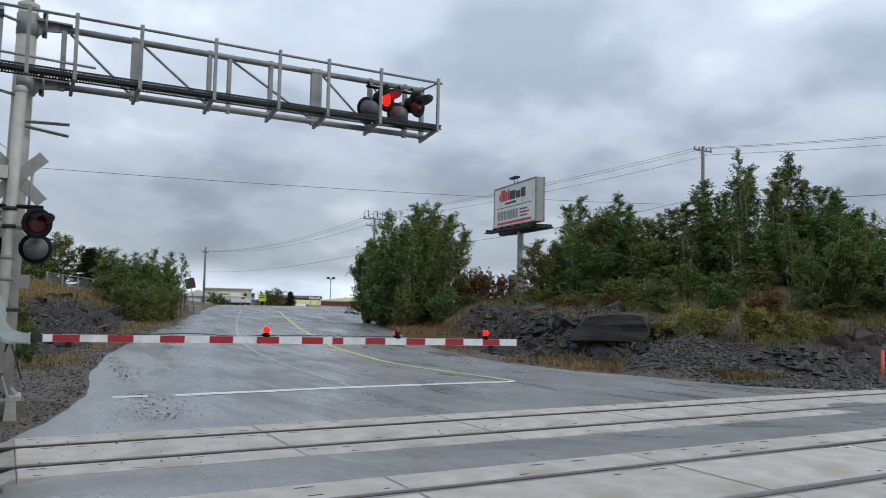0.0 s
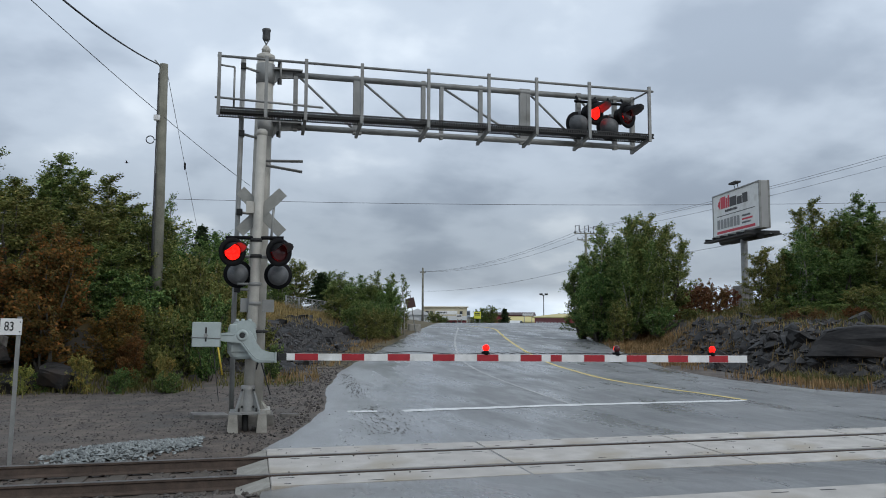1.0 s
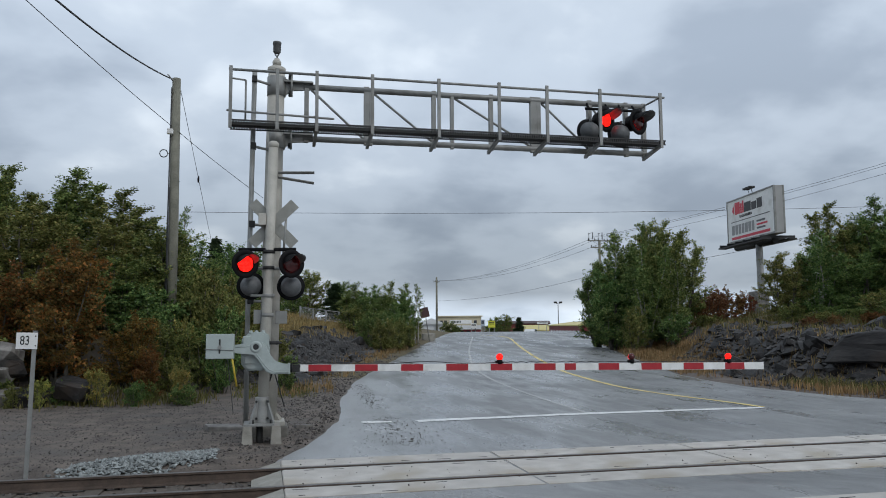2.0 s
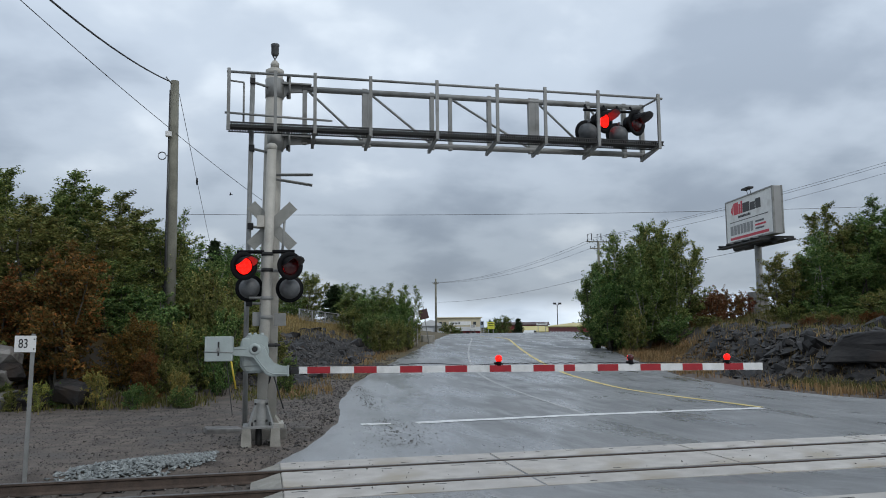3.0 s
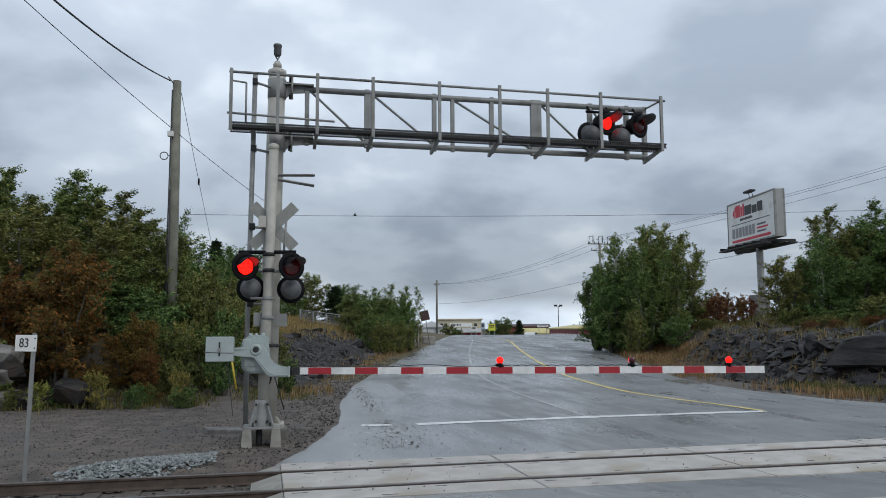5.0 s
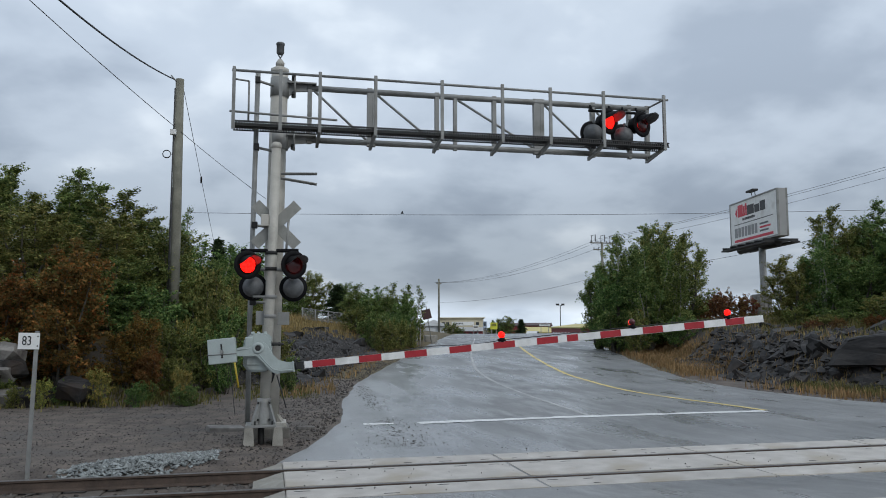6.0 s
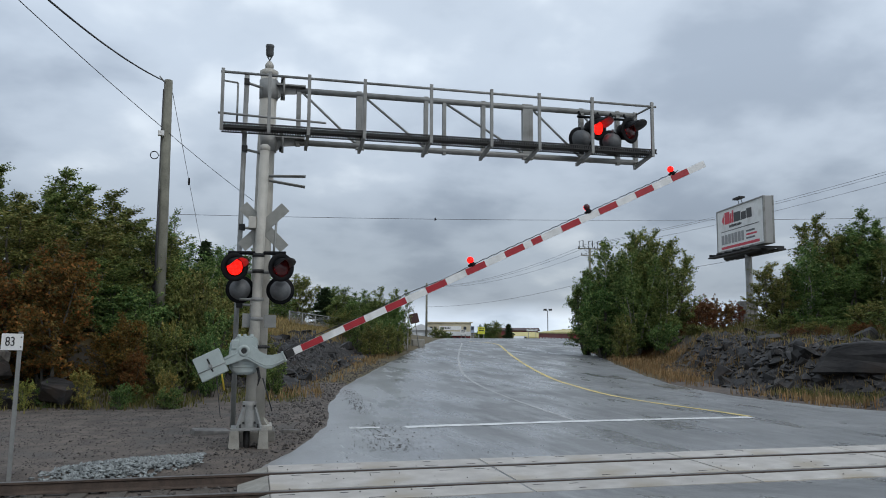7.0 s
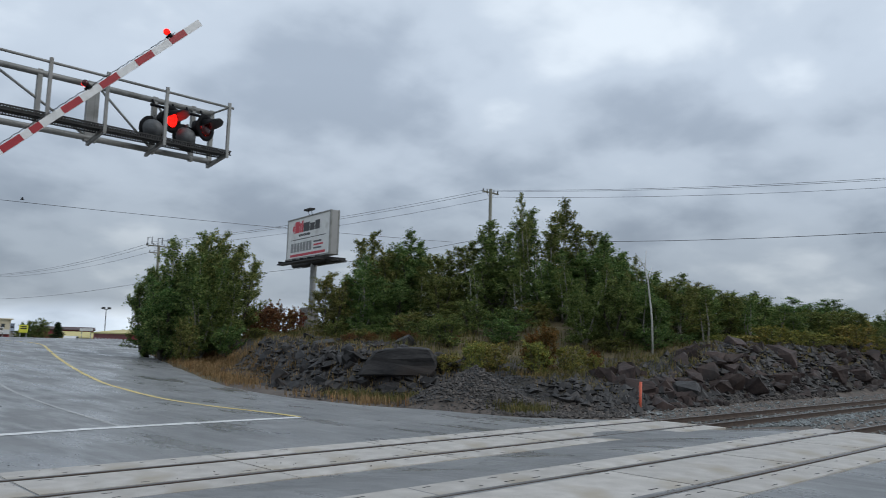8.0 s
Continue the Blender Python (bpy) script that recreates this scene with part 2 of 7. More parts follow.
# inner hood colour lightened beyond black enamel to show the lamp's red light
M_HOODIN = mat("hood_inside_lightened", (0.12, 0.12, 0.12), (0.18, 0.18, 0.18), 8, 0.5, bump=0.03)
M_BACK = mat("lamp_back_grey", (0.065, 0.069, 0.071), (0.14, 0.145, 0.148), 6, 0.5, bump=0.05)
M_ARMWHITE = mat("reflective_white", (0.60, 0.60, 0.58), (0.76, 0.76, 0.75), 7, 0.4, bump=0.03, grime=(0.50, 0.50, 0.48))
M_ARMRED = mat("reflective_red", (0.27, 0.008, 0.015), (0.39, 0.013, 0.022), 7, 0.4, bump=0.03)
M_REDON = glow("red_lamp_lit", (1.0, 0.008, 0.005), 3.2)
M_REDOFF = mat("red_lens_unlit", (0.045, 0.004, 0.005), (0.085, 0.007, 0.008), 30, 0.2, bump=0.1)
M_BUCKWHITE = mat("crossbuck_back_aluminium", (0.22, 0.22, 0.20), (0.32, 0.32, 0.295), 6, 0.5, 0.3, 0.04)
M_SIGNWHITE = mat("sign_white", (0.66, 0.66, 0.64), (0.80, 0.80, 0.78), 3, 0.5, bump=0.02, grime=(0.60, 0.59, 0.56))
M_INK = mat("sign_black", (0.012, 0.012, 0.013), (0.03, 0.03, 0.03), 9, 0.5, bump=0)
M_SIGNRED = mat("sign_red", (0.50, 0.022, 0.045), (0.62, 0.035, 0.06), 5, 0.5, bump=0)
M_POLE = mat("weathered_pole_wood", (0.115, 0.112, 0.088), (0.25, 0.245, 0.195), 2.2, 0.85, bump=0.5, fine=25)
M_WIRE = mat("cable_black", (0.02, 0.02, 0.022), (0.05, 0.05, 0.052), 9, 0.6, bump=0)
M_ROCK = mat("dark_rock", (0.009, 0.0088, 0.009), (0.046, 0.043, 0.042), 3.4, 0.55, bump=1.0, fine=16, rnd=0.5, grime=(0.036, 0.026, 0.020))
M_ROCK2 = mat("brown_rock", (0.014, 0.0105, 0.010), (0.078, 0.054, 0.047), 2.6, 0.65, bump=1.0, fine=14, rnd=0.45, grime=(0.018, 0.017, 0.017))
for m_ in (M_ROCK, M_ROCK2):
    m_.node_tree.nodes["Principled BSDF"].inputs["Specular IOR Level"].default_value = 0.25
M_RUBBLE = mat("dark_rubble", (0.011, 0.0105, 0.0105), (0.058, 0.053, 0.050), 3, 0.65, bump=0.6, fine=14, island=0.55)
M_STONE = mat("ballast_stone", (0.12, 0.132, 0.130), (0.30, 0.32, 0.315), 9, 0.8, bump=0.3, island=0.35)
M_STONE2 = mat("dark_ballast_stone", (0.030, 0.027, 0.025), (0.130, 0.114, 0.102), 9, 0.85, bump=0.3, island=0.45)
M_STONE3 = mat("crushed_rock", (0.020, 0.021, 0.022), (0.105, 0.103, 0.102), 9, 0.75, bump=0.3, island=0.6)
M_BARK = mat("bark", (0.05, 0.045, 0.036), (0.14, 0.125, 0.10), 6, 0.9, bump=0.4)
M_BIRCH = mat("pale_bark", (0.20, 0.19, 0.165), (0.42, 0.40, 0.36), 5, 0.8, bump=0.3)
M_WHITEBIRCH = mat("white_bark", (0.36, 0.35, 0.32), (0.66, 0.64, 0.60), 5, 0.8, bump=0.3)
M_LEAF = leaf_mat("leaf_green", (0.040, 0.070, 0.025), (0.175, 0.265, 0.082), (0.33, 0.37, 0.12))
M_LEAF2 = leaf_mat("leaf_olive", (0.052, 0.070, 0.022), (0.20, 0.24, 0.074), (0.36, 0.32, 0.10))
M_AUTUMN = leaf_mat("leaf_autumn", (0.052, 0.054, 0.017), (0.205, 0.118, 0.036), (0.33, 0.125, 0.036))
M_RUSSET = leaf_mat("leaf_russet", (0.10, 0.050, 0.024), (0.24, 0.105, 0.048), (0.24, 0.15, 0.065))
M_SPRUCE = leaf_mat("needles", (0.017, 0.036, 0.016), (0.041, 0.072, 0.029), (0.060, 0.090, 0.036))
M_YELLOWBUSH = leaf_mat("leaf_yellow_green", (0.089, 0.106, 0.030), (0.355, 0.362, 0.103), (0.574, 0.395, 0.082))
M_STRAW = leaf_mat("dry_grass", (0.169, 0.124, 0.052), (0.364, 0.267, 0.124), (0.286, 0.169, 0.065))
M_GREENGRASS = leaf_mat("rough_grass", (0.070, 0.075, 0.025), (0.17, 0.165, 0.06), (0.28, 0.22, 0.09))
M_PAINTWHITE = mat("road_paint_white", (0.62, 0.62, 0.61), (0.84, 0.84, 0.83), 5, 0.4, bump=0.1, fine=50, grime=(0.50, 0.50, 0.49))
M_PAINTFADED = mat("road_paint_faded", (0.26, 0.26, 0.255), (0.52, 0.52, 0.51), 5, 0.5, bump=0.1, fine=50, grime=(0.26, 0.26, 0.258))
M_PAINTYELLOW = mat("road_paint_yellow", (0.58, 0.45, 0.13), (0.78, 0.62, 0.22), 5, 0.5, bump=0.1, fine=50, grime=(0.46, 0.38, 0.17))
M_ORANGE = mat("orange_post", (0.55, 0.09, 0.045), (0.68, 0.14, 0.07), 5, 0.5)
M_YELLOWPLASTIC = mat("yellow_guard", (0.50, 0.36, 0.03), (0.62, 0.45, 0.05), 5, 0.5)
M_BROWNSIGN = mat("sign_back_brown", (0.045, 0.022, 0.020), (0.08, 0.035, 0.03), 5, 0.6)
M_CREAM = mat("cream_cladding", (0.48, 0.42, 0.29), (0.60, 0.54, 0.39), 0.6, 0.7, bump=0.05)
M_YELLOWROOF = mat("yellow_roof", (0.50, 0.42, 0.16), (0.60, 0.52, 0.22), 0.6, 0.6, bump=0.05)
M_WHITEWALL = mat("white_cladding", (0.58, 0.59, 0.59), (0.72, 0.73, 0.73), 0.6, 0.6, bump=0.05)
M_REDWALL = mat("dark_red_cladding", (0.20, 0.03, 0.035), (0.28, 0.045, 0.05), 0.6, 0.6, bump=0.05)
M_GLASSDARK = mat("window_glass_dark", (0.03, 0.035, 0.04), (0.06, 0.065, 0.07), 1, 0.12, bump=0)
M_YELLOWSIGN = mat("yellow_sign", (0.62, 0.62, 0.04), (0.72, 0.72, 0.08), 1, 0.5, bump=0)
M_BLUESIGN = mat("blue_grey_sign", (0.20, 0.28, 0.40), (0.50, 0.55, 0.62), 1, 0.5, bump=0)


# ---------- mesh helpers ----------
def box(bm, x0, x1, y0, y1, z0, z1, m=None):
    vs = [bm.verts.new(v) for v in ((x0, y0, z0), (x1, y0, z0), (x1, y1, z0), (x0, y1, z0), (x0, y0, z1), (x1, y0, z1), (x1, y1, z1), (x0, y1, z1))]
    if m is not None:
        for v in vs:
            v.co = m @ v.co
    return [bm.faces.new([vs[i] for i in f]) for f in ((3, 2, 1, 0), (4, 5, 6, 7), (0, 1, 5, 4), (1, 2, 6, 5), (2, 3, 7, 6), (3, 0, 4, 7))]


def soft_box(bm, x0, x1, y0, y1, z0, z1, r=0.01, m=None):
    b2 = bmesh.new()
    box(b2, x0, x1, y0, y1, z0, z1)
    bmesh.ops.bevel(b2, geom=b2.edges[:], offset=r, segments=2, affect="EDGES", profile=0.6)
    absorb(bm, b2, m)


def absorb(bm, other, m=None):
    if m is not None:
        bmesh.ops.transform(other, matrix=m, verts=other.verts)
    table = {v: bm.verts.new(v.co) for v in other.verts}
    for f in other.faces:
        nf = bm.faces.new([table[v] for v in f.verts])
        nf.smooth, nf.material_index = f.smooth, f.material_index
    other.free()


def tube(bm, pts, radii, seg=10, caps=True, smooth=True):
    """A round bar through points; one radius or one for each point."""
    pts = [Vector(q) for q in pts]
    if not hasattr(radii, "__len__"):
        radii = [radii] * len(pts)
    rings = []
    for i, q in enumerate(pts):
        d = (pts[min(i + 1, len(pts) - 1)] - pts[max(i - 1, 0)]).normalized()
        a = d.cross(Vector((0, 0, 1)) if abs(d.z) < 0.95 else Vector((1, 0, 0))).normalized()
        c = d.cross(a)
        rings.append([bm.verts.new(q + (a * math.cos(k * math.tau / seg) + c * math.sin(k * math.tau / seg)) * radii[i]) for k in range(seg)])
    for r0, r1 in zip(rings, rings[1:]):
        for k in range(seg):
            f = bm.faces.new((r0[k], r0[(k + 1) % seg], r1[(k + 1) % seg], r1[k]))
            f.smooth = smooth
    if caps:
        bm.faces.new(rings[0][::-1])
        bm.faces.new(rings[-1])


def lathe(bm, profile, seg=24, m=None, smooth=True):
    """Turn (radius, height) pairs round the z axis."""
    rings = []
    for r, z in profile:
        ring = [bm.verts.new((r * math.cos(k * math.tau / seg), r * math.sin(k * math.tau / seg), z)) for k in range(seg)] if r > 1e-5 else [bm.verts.new((0, 0, z))]
        if m is not None:
            for v in ring:
                v.co = m @ v.co
        rings.append(ring)
    for a, b in zip(rings, rings[1:]):
        for k in range(seg):
            q = [a[k % len(a)], a[(k + 1) % len(a)], b[(k + 1) % len(b)], b[k % len(b)]]
            q = list(dict.fromkeys(q))
            if len(q) > 2:
                f = bm.faces.new(q)
                f.smooth = smooth


def prism(bm, outline, y0, y1, m=None):
    """An outline in x and z, thick from y0 to y1."""
    a, b = [[bm.verts.new((x, y, z)) for x, z in outline] for y in (y0, y1)]
    if m is not None:
        for v in a + b:
            v.co = m @ v.co
    bm.faces.new(a)
    bm.faces.new(b[::-1])
    n = len(a)
    for i in range(n):
        bm.faces.new((a[i], b[i], b[(i + 1) % n], a[(i + 1) % n]))


def mesh_of(name, bm, *mats):
    bmesh.ops.recalc_face_normals(bm, faces=bm.faces[:])
    me = bpy.data.meshes.new(name)
    bm.to_mesh(me)
    bm.free()
    for m in mats:
        me.materials.append(m)
    return me


def part(name, bm, material, parent=None, label="", at=None):
    ob = new(name, mesh_of(name, bm, *(material if isinstance(material, (list, tuple)) else (material,))))
    ob.parent = parent
    if at is not None:
        ob.matrix_basis = at
    return tagged(ob, label) if label else ob


def thing(name, label, category, at=None, group="", kind=""):
    ob = new(name)
    ob.empty_display_size = 0.2
    if at is not None:
        ob.matrix_basis = at
    return tagged(ob, label, category, group, kind)


def flat_mesh(name, verts, faces, material):
    me = bpy.data.meshes.new(name)
    me.from_pydata(verts, [], faces)
    for m in material if isinstance(material, (list, tuple)) else (material,):
        me.materials.append(m)
    me.update()
    return me


# ---------- ground ----------
def smooth(a, b, x):
    u = np.clip((np.asarray(x, float) - a) / (b - a), 0, 1)
    return u * u * (3 - 2 * u)


def grade(y):
    """Height of the road and yard: the second track lies higher, the road climbs to a crest."""
    return 0.20 * (1 - smooth(7.9, 10.1, y)) + 1.5 * smooth(16, 80, y) - 3.0 * smooth(72, 180, y)


LY = [-200, 2.0, 3.2, 12.8, 14.85, 18.2, 22.6, 29, 38.7, 49.9, 60.9, 75, 100, 180, 400]
LX = [-6, -6, 0.1, 0.15, 0.82, 1.70, 2.12, 3.28, 6.18, 9.78, 13.3, 17.8, 27, 56, 140]
RY = [-200, 2.0, 3.0, 12.9, 14.6, 17.6, 20, 23.9, 28.5, 35, 40.5, 50, 62.5, 75, 100, 180, 400]
RX = [16, 16, 20.4, 20.3, 18.4, 17.5, 16.4, 15.7, 16.1, 17.9, 19.5, 22.4, 27, 31.5, 40, 68, 155]


def road_left(y):
    return np.interp(y, LY, LX)


def road_right(y):
    return np.interp(y, RY, RX)


def wave(x, y, s, seed=0.0):
    """A cheap smooth irregular wave, about -1 to 1."""
    return (np.sin(x * s + 1.3 * np.sin(y * s * 0.7 + seed)) + np.sin(y * s * 1.31 + 1.7 * np.sin(x * s * 0.53 + seed * 2.1) + seed) + np.sin((x + y) * s * 2.3 + seed * 3.7) * 0.5) / 2.5


def bank_left(x, y):
    """How far the left bank stands up over the yard."""
    foot = road_left(y) - 1.6
    d = foot - x
    grow = smooth(24.5, 33, y)
    a = (1.22 * smooth(0.0, 3.9, d) + 1.05 * smooth(3.9, 13, d)) * grow * (1 - 0.6 * smooth(55, 80, y))
    b = 2.4 * smooth(23.5, 28.5, y + 0.25 * (x + 6)) * smooth(1.5, 5.0, -x)
    return np.maximum(a, b)


def right_foot(y):
    return np.interp(y, [11.5, 13.0, 14.2, 18.7, 23.5, 26.4, 35, 50, 75, 120], [60, 21.5, 19.4, 18.7, 17.1, 16.9, 19.2, 24, 33.5, 50])


def bank_right(x, y):
    d = x - right_foot(y)
    low = smooth(13.1, 16.0, y - 0.02 * (x - 22))
    near = 0.55 + 0.45 * smooth(19, 26, y) + 0.35 * smooth(27, 34, x)
    return near * (1.55 * smooth(0.6, 3.2, d) + 0.9 * smooth(2.5, 14, d) + 0.7 * smooth(14, 50, d)) * np.clip(low, 0, 1) * (1 - 0.75 * smooth(36, 62, y))


MOUND = (19.55, 18.2)


def mound(x, y):
    """A cone of crushed rock beside the road."""
    d = np.hypot((x - MOUND[0]) * 0.78 + (y - MOUND[1]) * 0.40, (y - MOUND[1]) * 0.95 - (x - MOUND[0]) * 0.25)
    return 1.30 * np.clip(1 - d / 2.25, 0, 1) ** 1.15


def ground_z(x, y):
    x, y = np.asarray(x, float), np.asarray(y, float)
    z = grade(y) + bank_left(x, y) + np.maximum(bank_right(x, y), mound(x, y))
    rough = np.clip(bank_left(x, y) + bank_right(x, y), 0, 1)
    z = z + rough * (0.12 * wave(x, y, 1.1) + 0.06 * wave(x, y, 2.9, 2.0)) + 0.02 * wave(x, y, 0.9, 1.0)
    on_road = smooth(-0.25, 0.15, x - road_left(y)) * smooth(-0.25, 0.15, road_right(y) - x)
    z = z - 0.10 * on_road
    # track bed outside the crossing
    off = 1 - smooth(-0.5, 0.2, x - 0.3) * smooth(-0.5, 0.2, 20.6 - x)
    for yc in (11.42, 6.2):
        bed = 1 - smooth(1.1, 1.9, np.abs(y - yc))
        z = z - 0.17 * bed * off
    return z


def height(x, y):
    return float(ground_z(x, y))


def build_ground():
    def steps(lo, hi, fine, far_lo, far_hi):
        v = list(np.arange(lo, hi, fine))
        s, q = fine, lo
        while q > far_lo:
            s *= 1.28
            q -= s
            v.insert(0, q)
        s, q = fine, v[-1]
        while q < far_hi:
            s *= 1.28
            q += s
            v.append(q)
        return np.array(v)
    xs, ys = steps(-16, 56, 0.36, -2500, 3500), steps(2.5, 70, 0.32, -600, 4000)
    X, Y = np.meshgrid(xs, ys)
    Z = ground_z(X, Y)
    nx, ny = len(xs), len(ys)
    idx = np.arange(nx * ny).reshape(ny, nx)
    quads = np.stack([idx[:-1, :-1], idx[:-1, 1:], idx[1:, 1:], idx[1:, :-1]], -1).reshape(-1, 4)
    me = flat_mesh("ground", np.stack([X, Y, Z], -1).reshape(-1, 3).tolist(), quads.tolist(), (M_GRAVEL, M_DIRT, M_GRASSY))
    cx, cy = (X[:-1, :-1] + X[1:, 1:]) / 2, (Y[:-1, :-1] + Y[1:, 1:]) / 2
    b = bank_left(cx, cy) + bank_right(cx, cy) + 0.25 * wave(cx, cy, 0.8, 4.0)
    kind = np.where(b > 1.5, 2, np.where(b > 0.35, 1, 0))
    verge = (cy > 30) & (b <= 0.35)
    kind = np.where(verge, 2, kind)
    me.polygons.foreach_set("material_index", kind.reshape(-1).astype(np.int32))
    me.polygons.foreach_set("use_smooth", np.ones(len(me.polygons), bool))
    return tagged(new("ground", me), "gravel yard and grassy rock banks beside a road", "ground", kind="structure")


build_ground()


def build_road():
    ys = np.concatenate([np.arange(-60, 2, 2.0), np.arange(2, 70, 0.25), np.arange(70, 240, 4.0)])
    verts, faces = [], []
    cols = 40
    for y in ys:
        l, r = float(road_left(y)), float(road_right(y))
        l += 0.05 * float(wave(y, 3.0, 1.3)) + 0.02 * float(wave(y, 1.0, 7.1))
        r += 0.10 * float(wave(y, 9.0, 1.9))
        for k in range(cols):
            x = l + (r - l) * k / (cols - 1)
            edge = min(k, cols - 1 - k)
            verts.append((x, y, float(grade(y)) + (-0.05 if edge == 0 else -0.004 + 0.012 * float(wave(x, y, 0.45, 3.0)))))
    for i in range(len(ys) - 1):
        for k in range(cols - 1):
            a = i * cols + k
            faces.append((a, a + 1, a + cols + 1, a + cols))
    me = flat_mesh("road", verts, faces, M_ASPHALT)
    me.polygons.foreach_set("use_smooth", np.ones(len(me.polygons), bool))
    return tagged(new("road", me), "damp grey asphalt road climbing to a crest", "road", kind="structure")


build_road()


def painted_line(name, pts, width, material, label, gaps=0.0):
    """A worn paint line that follows points on the road, with a ragged edge and small losses."""
    rng = random.Random(len(pts) * 7 + int(width * 100))
    q = []
    for (x0, y0), (x1, y1) in zip(pts, pts[1:]):
        n = max(1, int(math.hypot(x1 - x0, y1 - y0) / 0.22))
        q += [(x0 + (x1 - x0) * i / n, y0 + (y1 - y0) * i / n) for i in range(n)]
    q.append(pts[-1])
    verts, faces = [], []
    for i, (x, y) in enumerate(q):
        ax, ay = q[max(i - 1, 0)]
        bx, by = q[min(i + 1, len(q) - 1)]
        d = math.hypot(bx - ax, by - ay)
        nx, ny = -(by - ay) / d, (bx - ax) / d
        w = width / 2
        for s in (-1, 1):
            e = w * s * (1 + rng.uniform(-0.2, 0.2))
            px, py = x + nx * e, y + ny * e
            verts.append((px, py, float(grade(py)) + 0.004 + 0.012 * float(wave(px, py, 0.45, 3.0))))
    for i in range(len(q) - 1):
        if rng.random() >= gaps:
            faces.append((2 * i, 2 * i + 1, 2 * i + 3, 2 * i + 2))
    return tagged(new(name, flat_mesh(name, verts, faces, material)), label, "road marking", kind="structure")


def bend(pts, n=6):
    """Points along a smooth curve through pts."""
    out = []
    P = [Vector((*p_, 0)) for p_ in pts]
    for i in range(len(P) - 1):
        a, b, c, d = P[max(i - 1, 0)], P[i], P[i + 1], P[min(i + 2, len(P) - 1)]
        for k in range(n):
            t = k / n
            v = 0.5 * (2 * b + (c - a) * t + (2 * a - 5 * b + 4 * c - d) * t * t + (3 * b - a - 3 * c + d) * t ** 3)
            out.append((v.x, v.y))
    out.append(pts[-1])
    return out


painted_line("stop_line", [(3.3, 17.25), (7.0, 17.65), (12.2, 17.62)], 0.33, M_PAINTWHITE, "worn white stop line across the approach lanes")
painted_line("stop_line", [(2.1, 17.35), (3.2, 17.27)], 0.30, M_PAINTWHITE, "faded end of the white stop line", 0.35)
painted_line("centre_line", bend([(12.3, 17.75), (12.1, 19.4), (11.66, 21.7), (11.47, 24.2), (11.65, 27.3), (12.07, 30.7), (13.35, 37.0), (14.75, 43.1), (16.76, 51.3), (18.6, 58.5), (18.9, 62), (18.0, 65)]), 0.16, M_PAINTYELLOW, "worn yellow centre line curving up the road", 0.02)
painted_line("lane_line", bend([(7.55, 17.85), (7.72, 21.2), (7.9, 25.0), (8.3, 29.1), (9.1, 33.9), (10.4, 39.5), (12.04, 45.9), (14.3, 54.0), (16.4, 61.5), (16.7, 64)]), 0.11, M_PAINTFADED, "worn white lane line curving up the road", 0.02)


# ---------- railway ----------
TRACKS = ((10.74, 12.12, 0.0), (5.40, 7.00, 0.20))
X0, X1 = 0.28, 20.8


def rail(yc, z):
    bm = bmesh.new()
    prof = [(-0.065, -0.17), (0.065, -0.17), (0.065, -0.158), (0.012, -0.135), (0.010, -0.045), (0.034, -0.032), (0.036, -0.006), (0.024, 0.0), (-0.024, 0.0), (-0.036, -0.006), (-0.034, -0.032), (-0.010, -0.045), (-0.012, -0.135), (-0.065, -0.158)]
    xs = (-140, -60, -30, -12, -6, 0, 5, 10, 15, 20, 26, 34, 60, 120, 260)
    rings = [[bm.verts.new((x, yc + a, z + b + 0.018)) for a, b in prof] for x in xs]
    n = len(prof)
    for r0, r1 in zip(rings, rings[1:]):
        for k in range(n):
            f = bm.faces.new((r0[k], r0[(k + 1) % n], r1[(k + 1) % n], r1[k]))
            f.material_index = 1 if k in (6, 7, 8) else 0
    bm.faces.new(rings[0])
    bm.faces.new(rings[-1][::-1])
    return bm


for ya, yb, z in TRACKS:
    track = thing("railway_track", "rusty steel rails on timber ties running through a crossing", "railway track", group="railway tracks")
    for y in (ya, yb):
        part("rail", rail(y, z), (M_RUST, M_RAILTOP), track, "rusty rail with a worn bright head")
    bm = bmesh.new()
    soft_box(bm, -0.115, 0.115, -1.28, 1.28, -0.15, 0.0, 0.012)
    tie_mesh = mesh_of("tie", bm, M_TIE)
    for k in range(-16, 60):
        x = k * 0.55 - 0.1 if k <= 0 else X1 + k * 0.55
        if k > 0 or x < X0 - 0.3:
            o = new("tie", tie_mesh)
            o.parent = track
            o.matrix_basis = pose(x, (ya + yb) / 2 + 0.03 * math.sin(k * 5.1), z - 0.155, 0, 0, math.sin(k * 3.7) * 1.2)


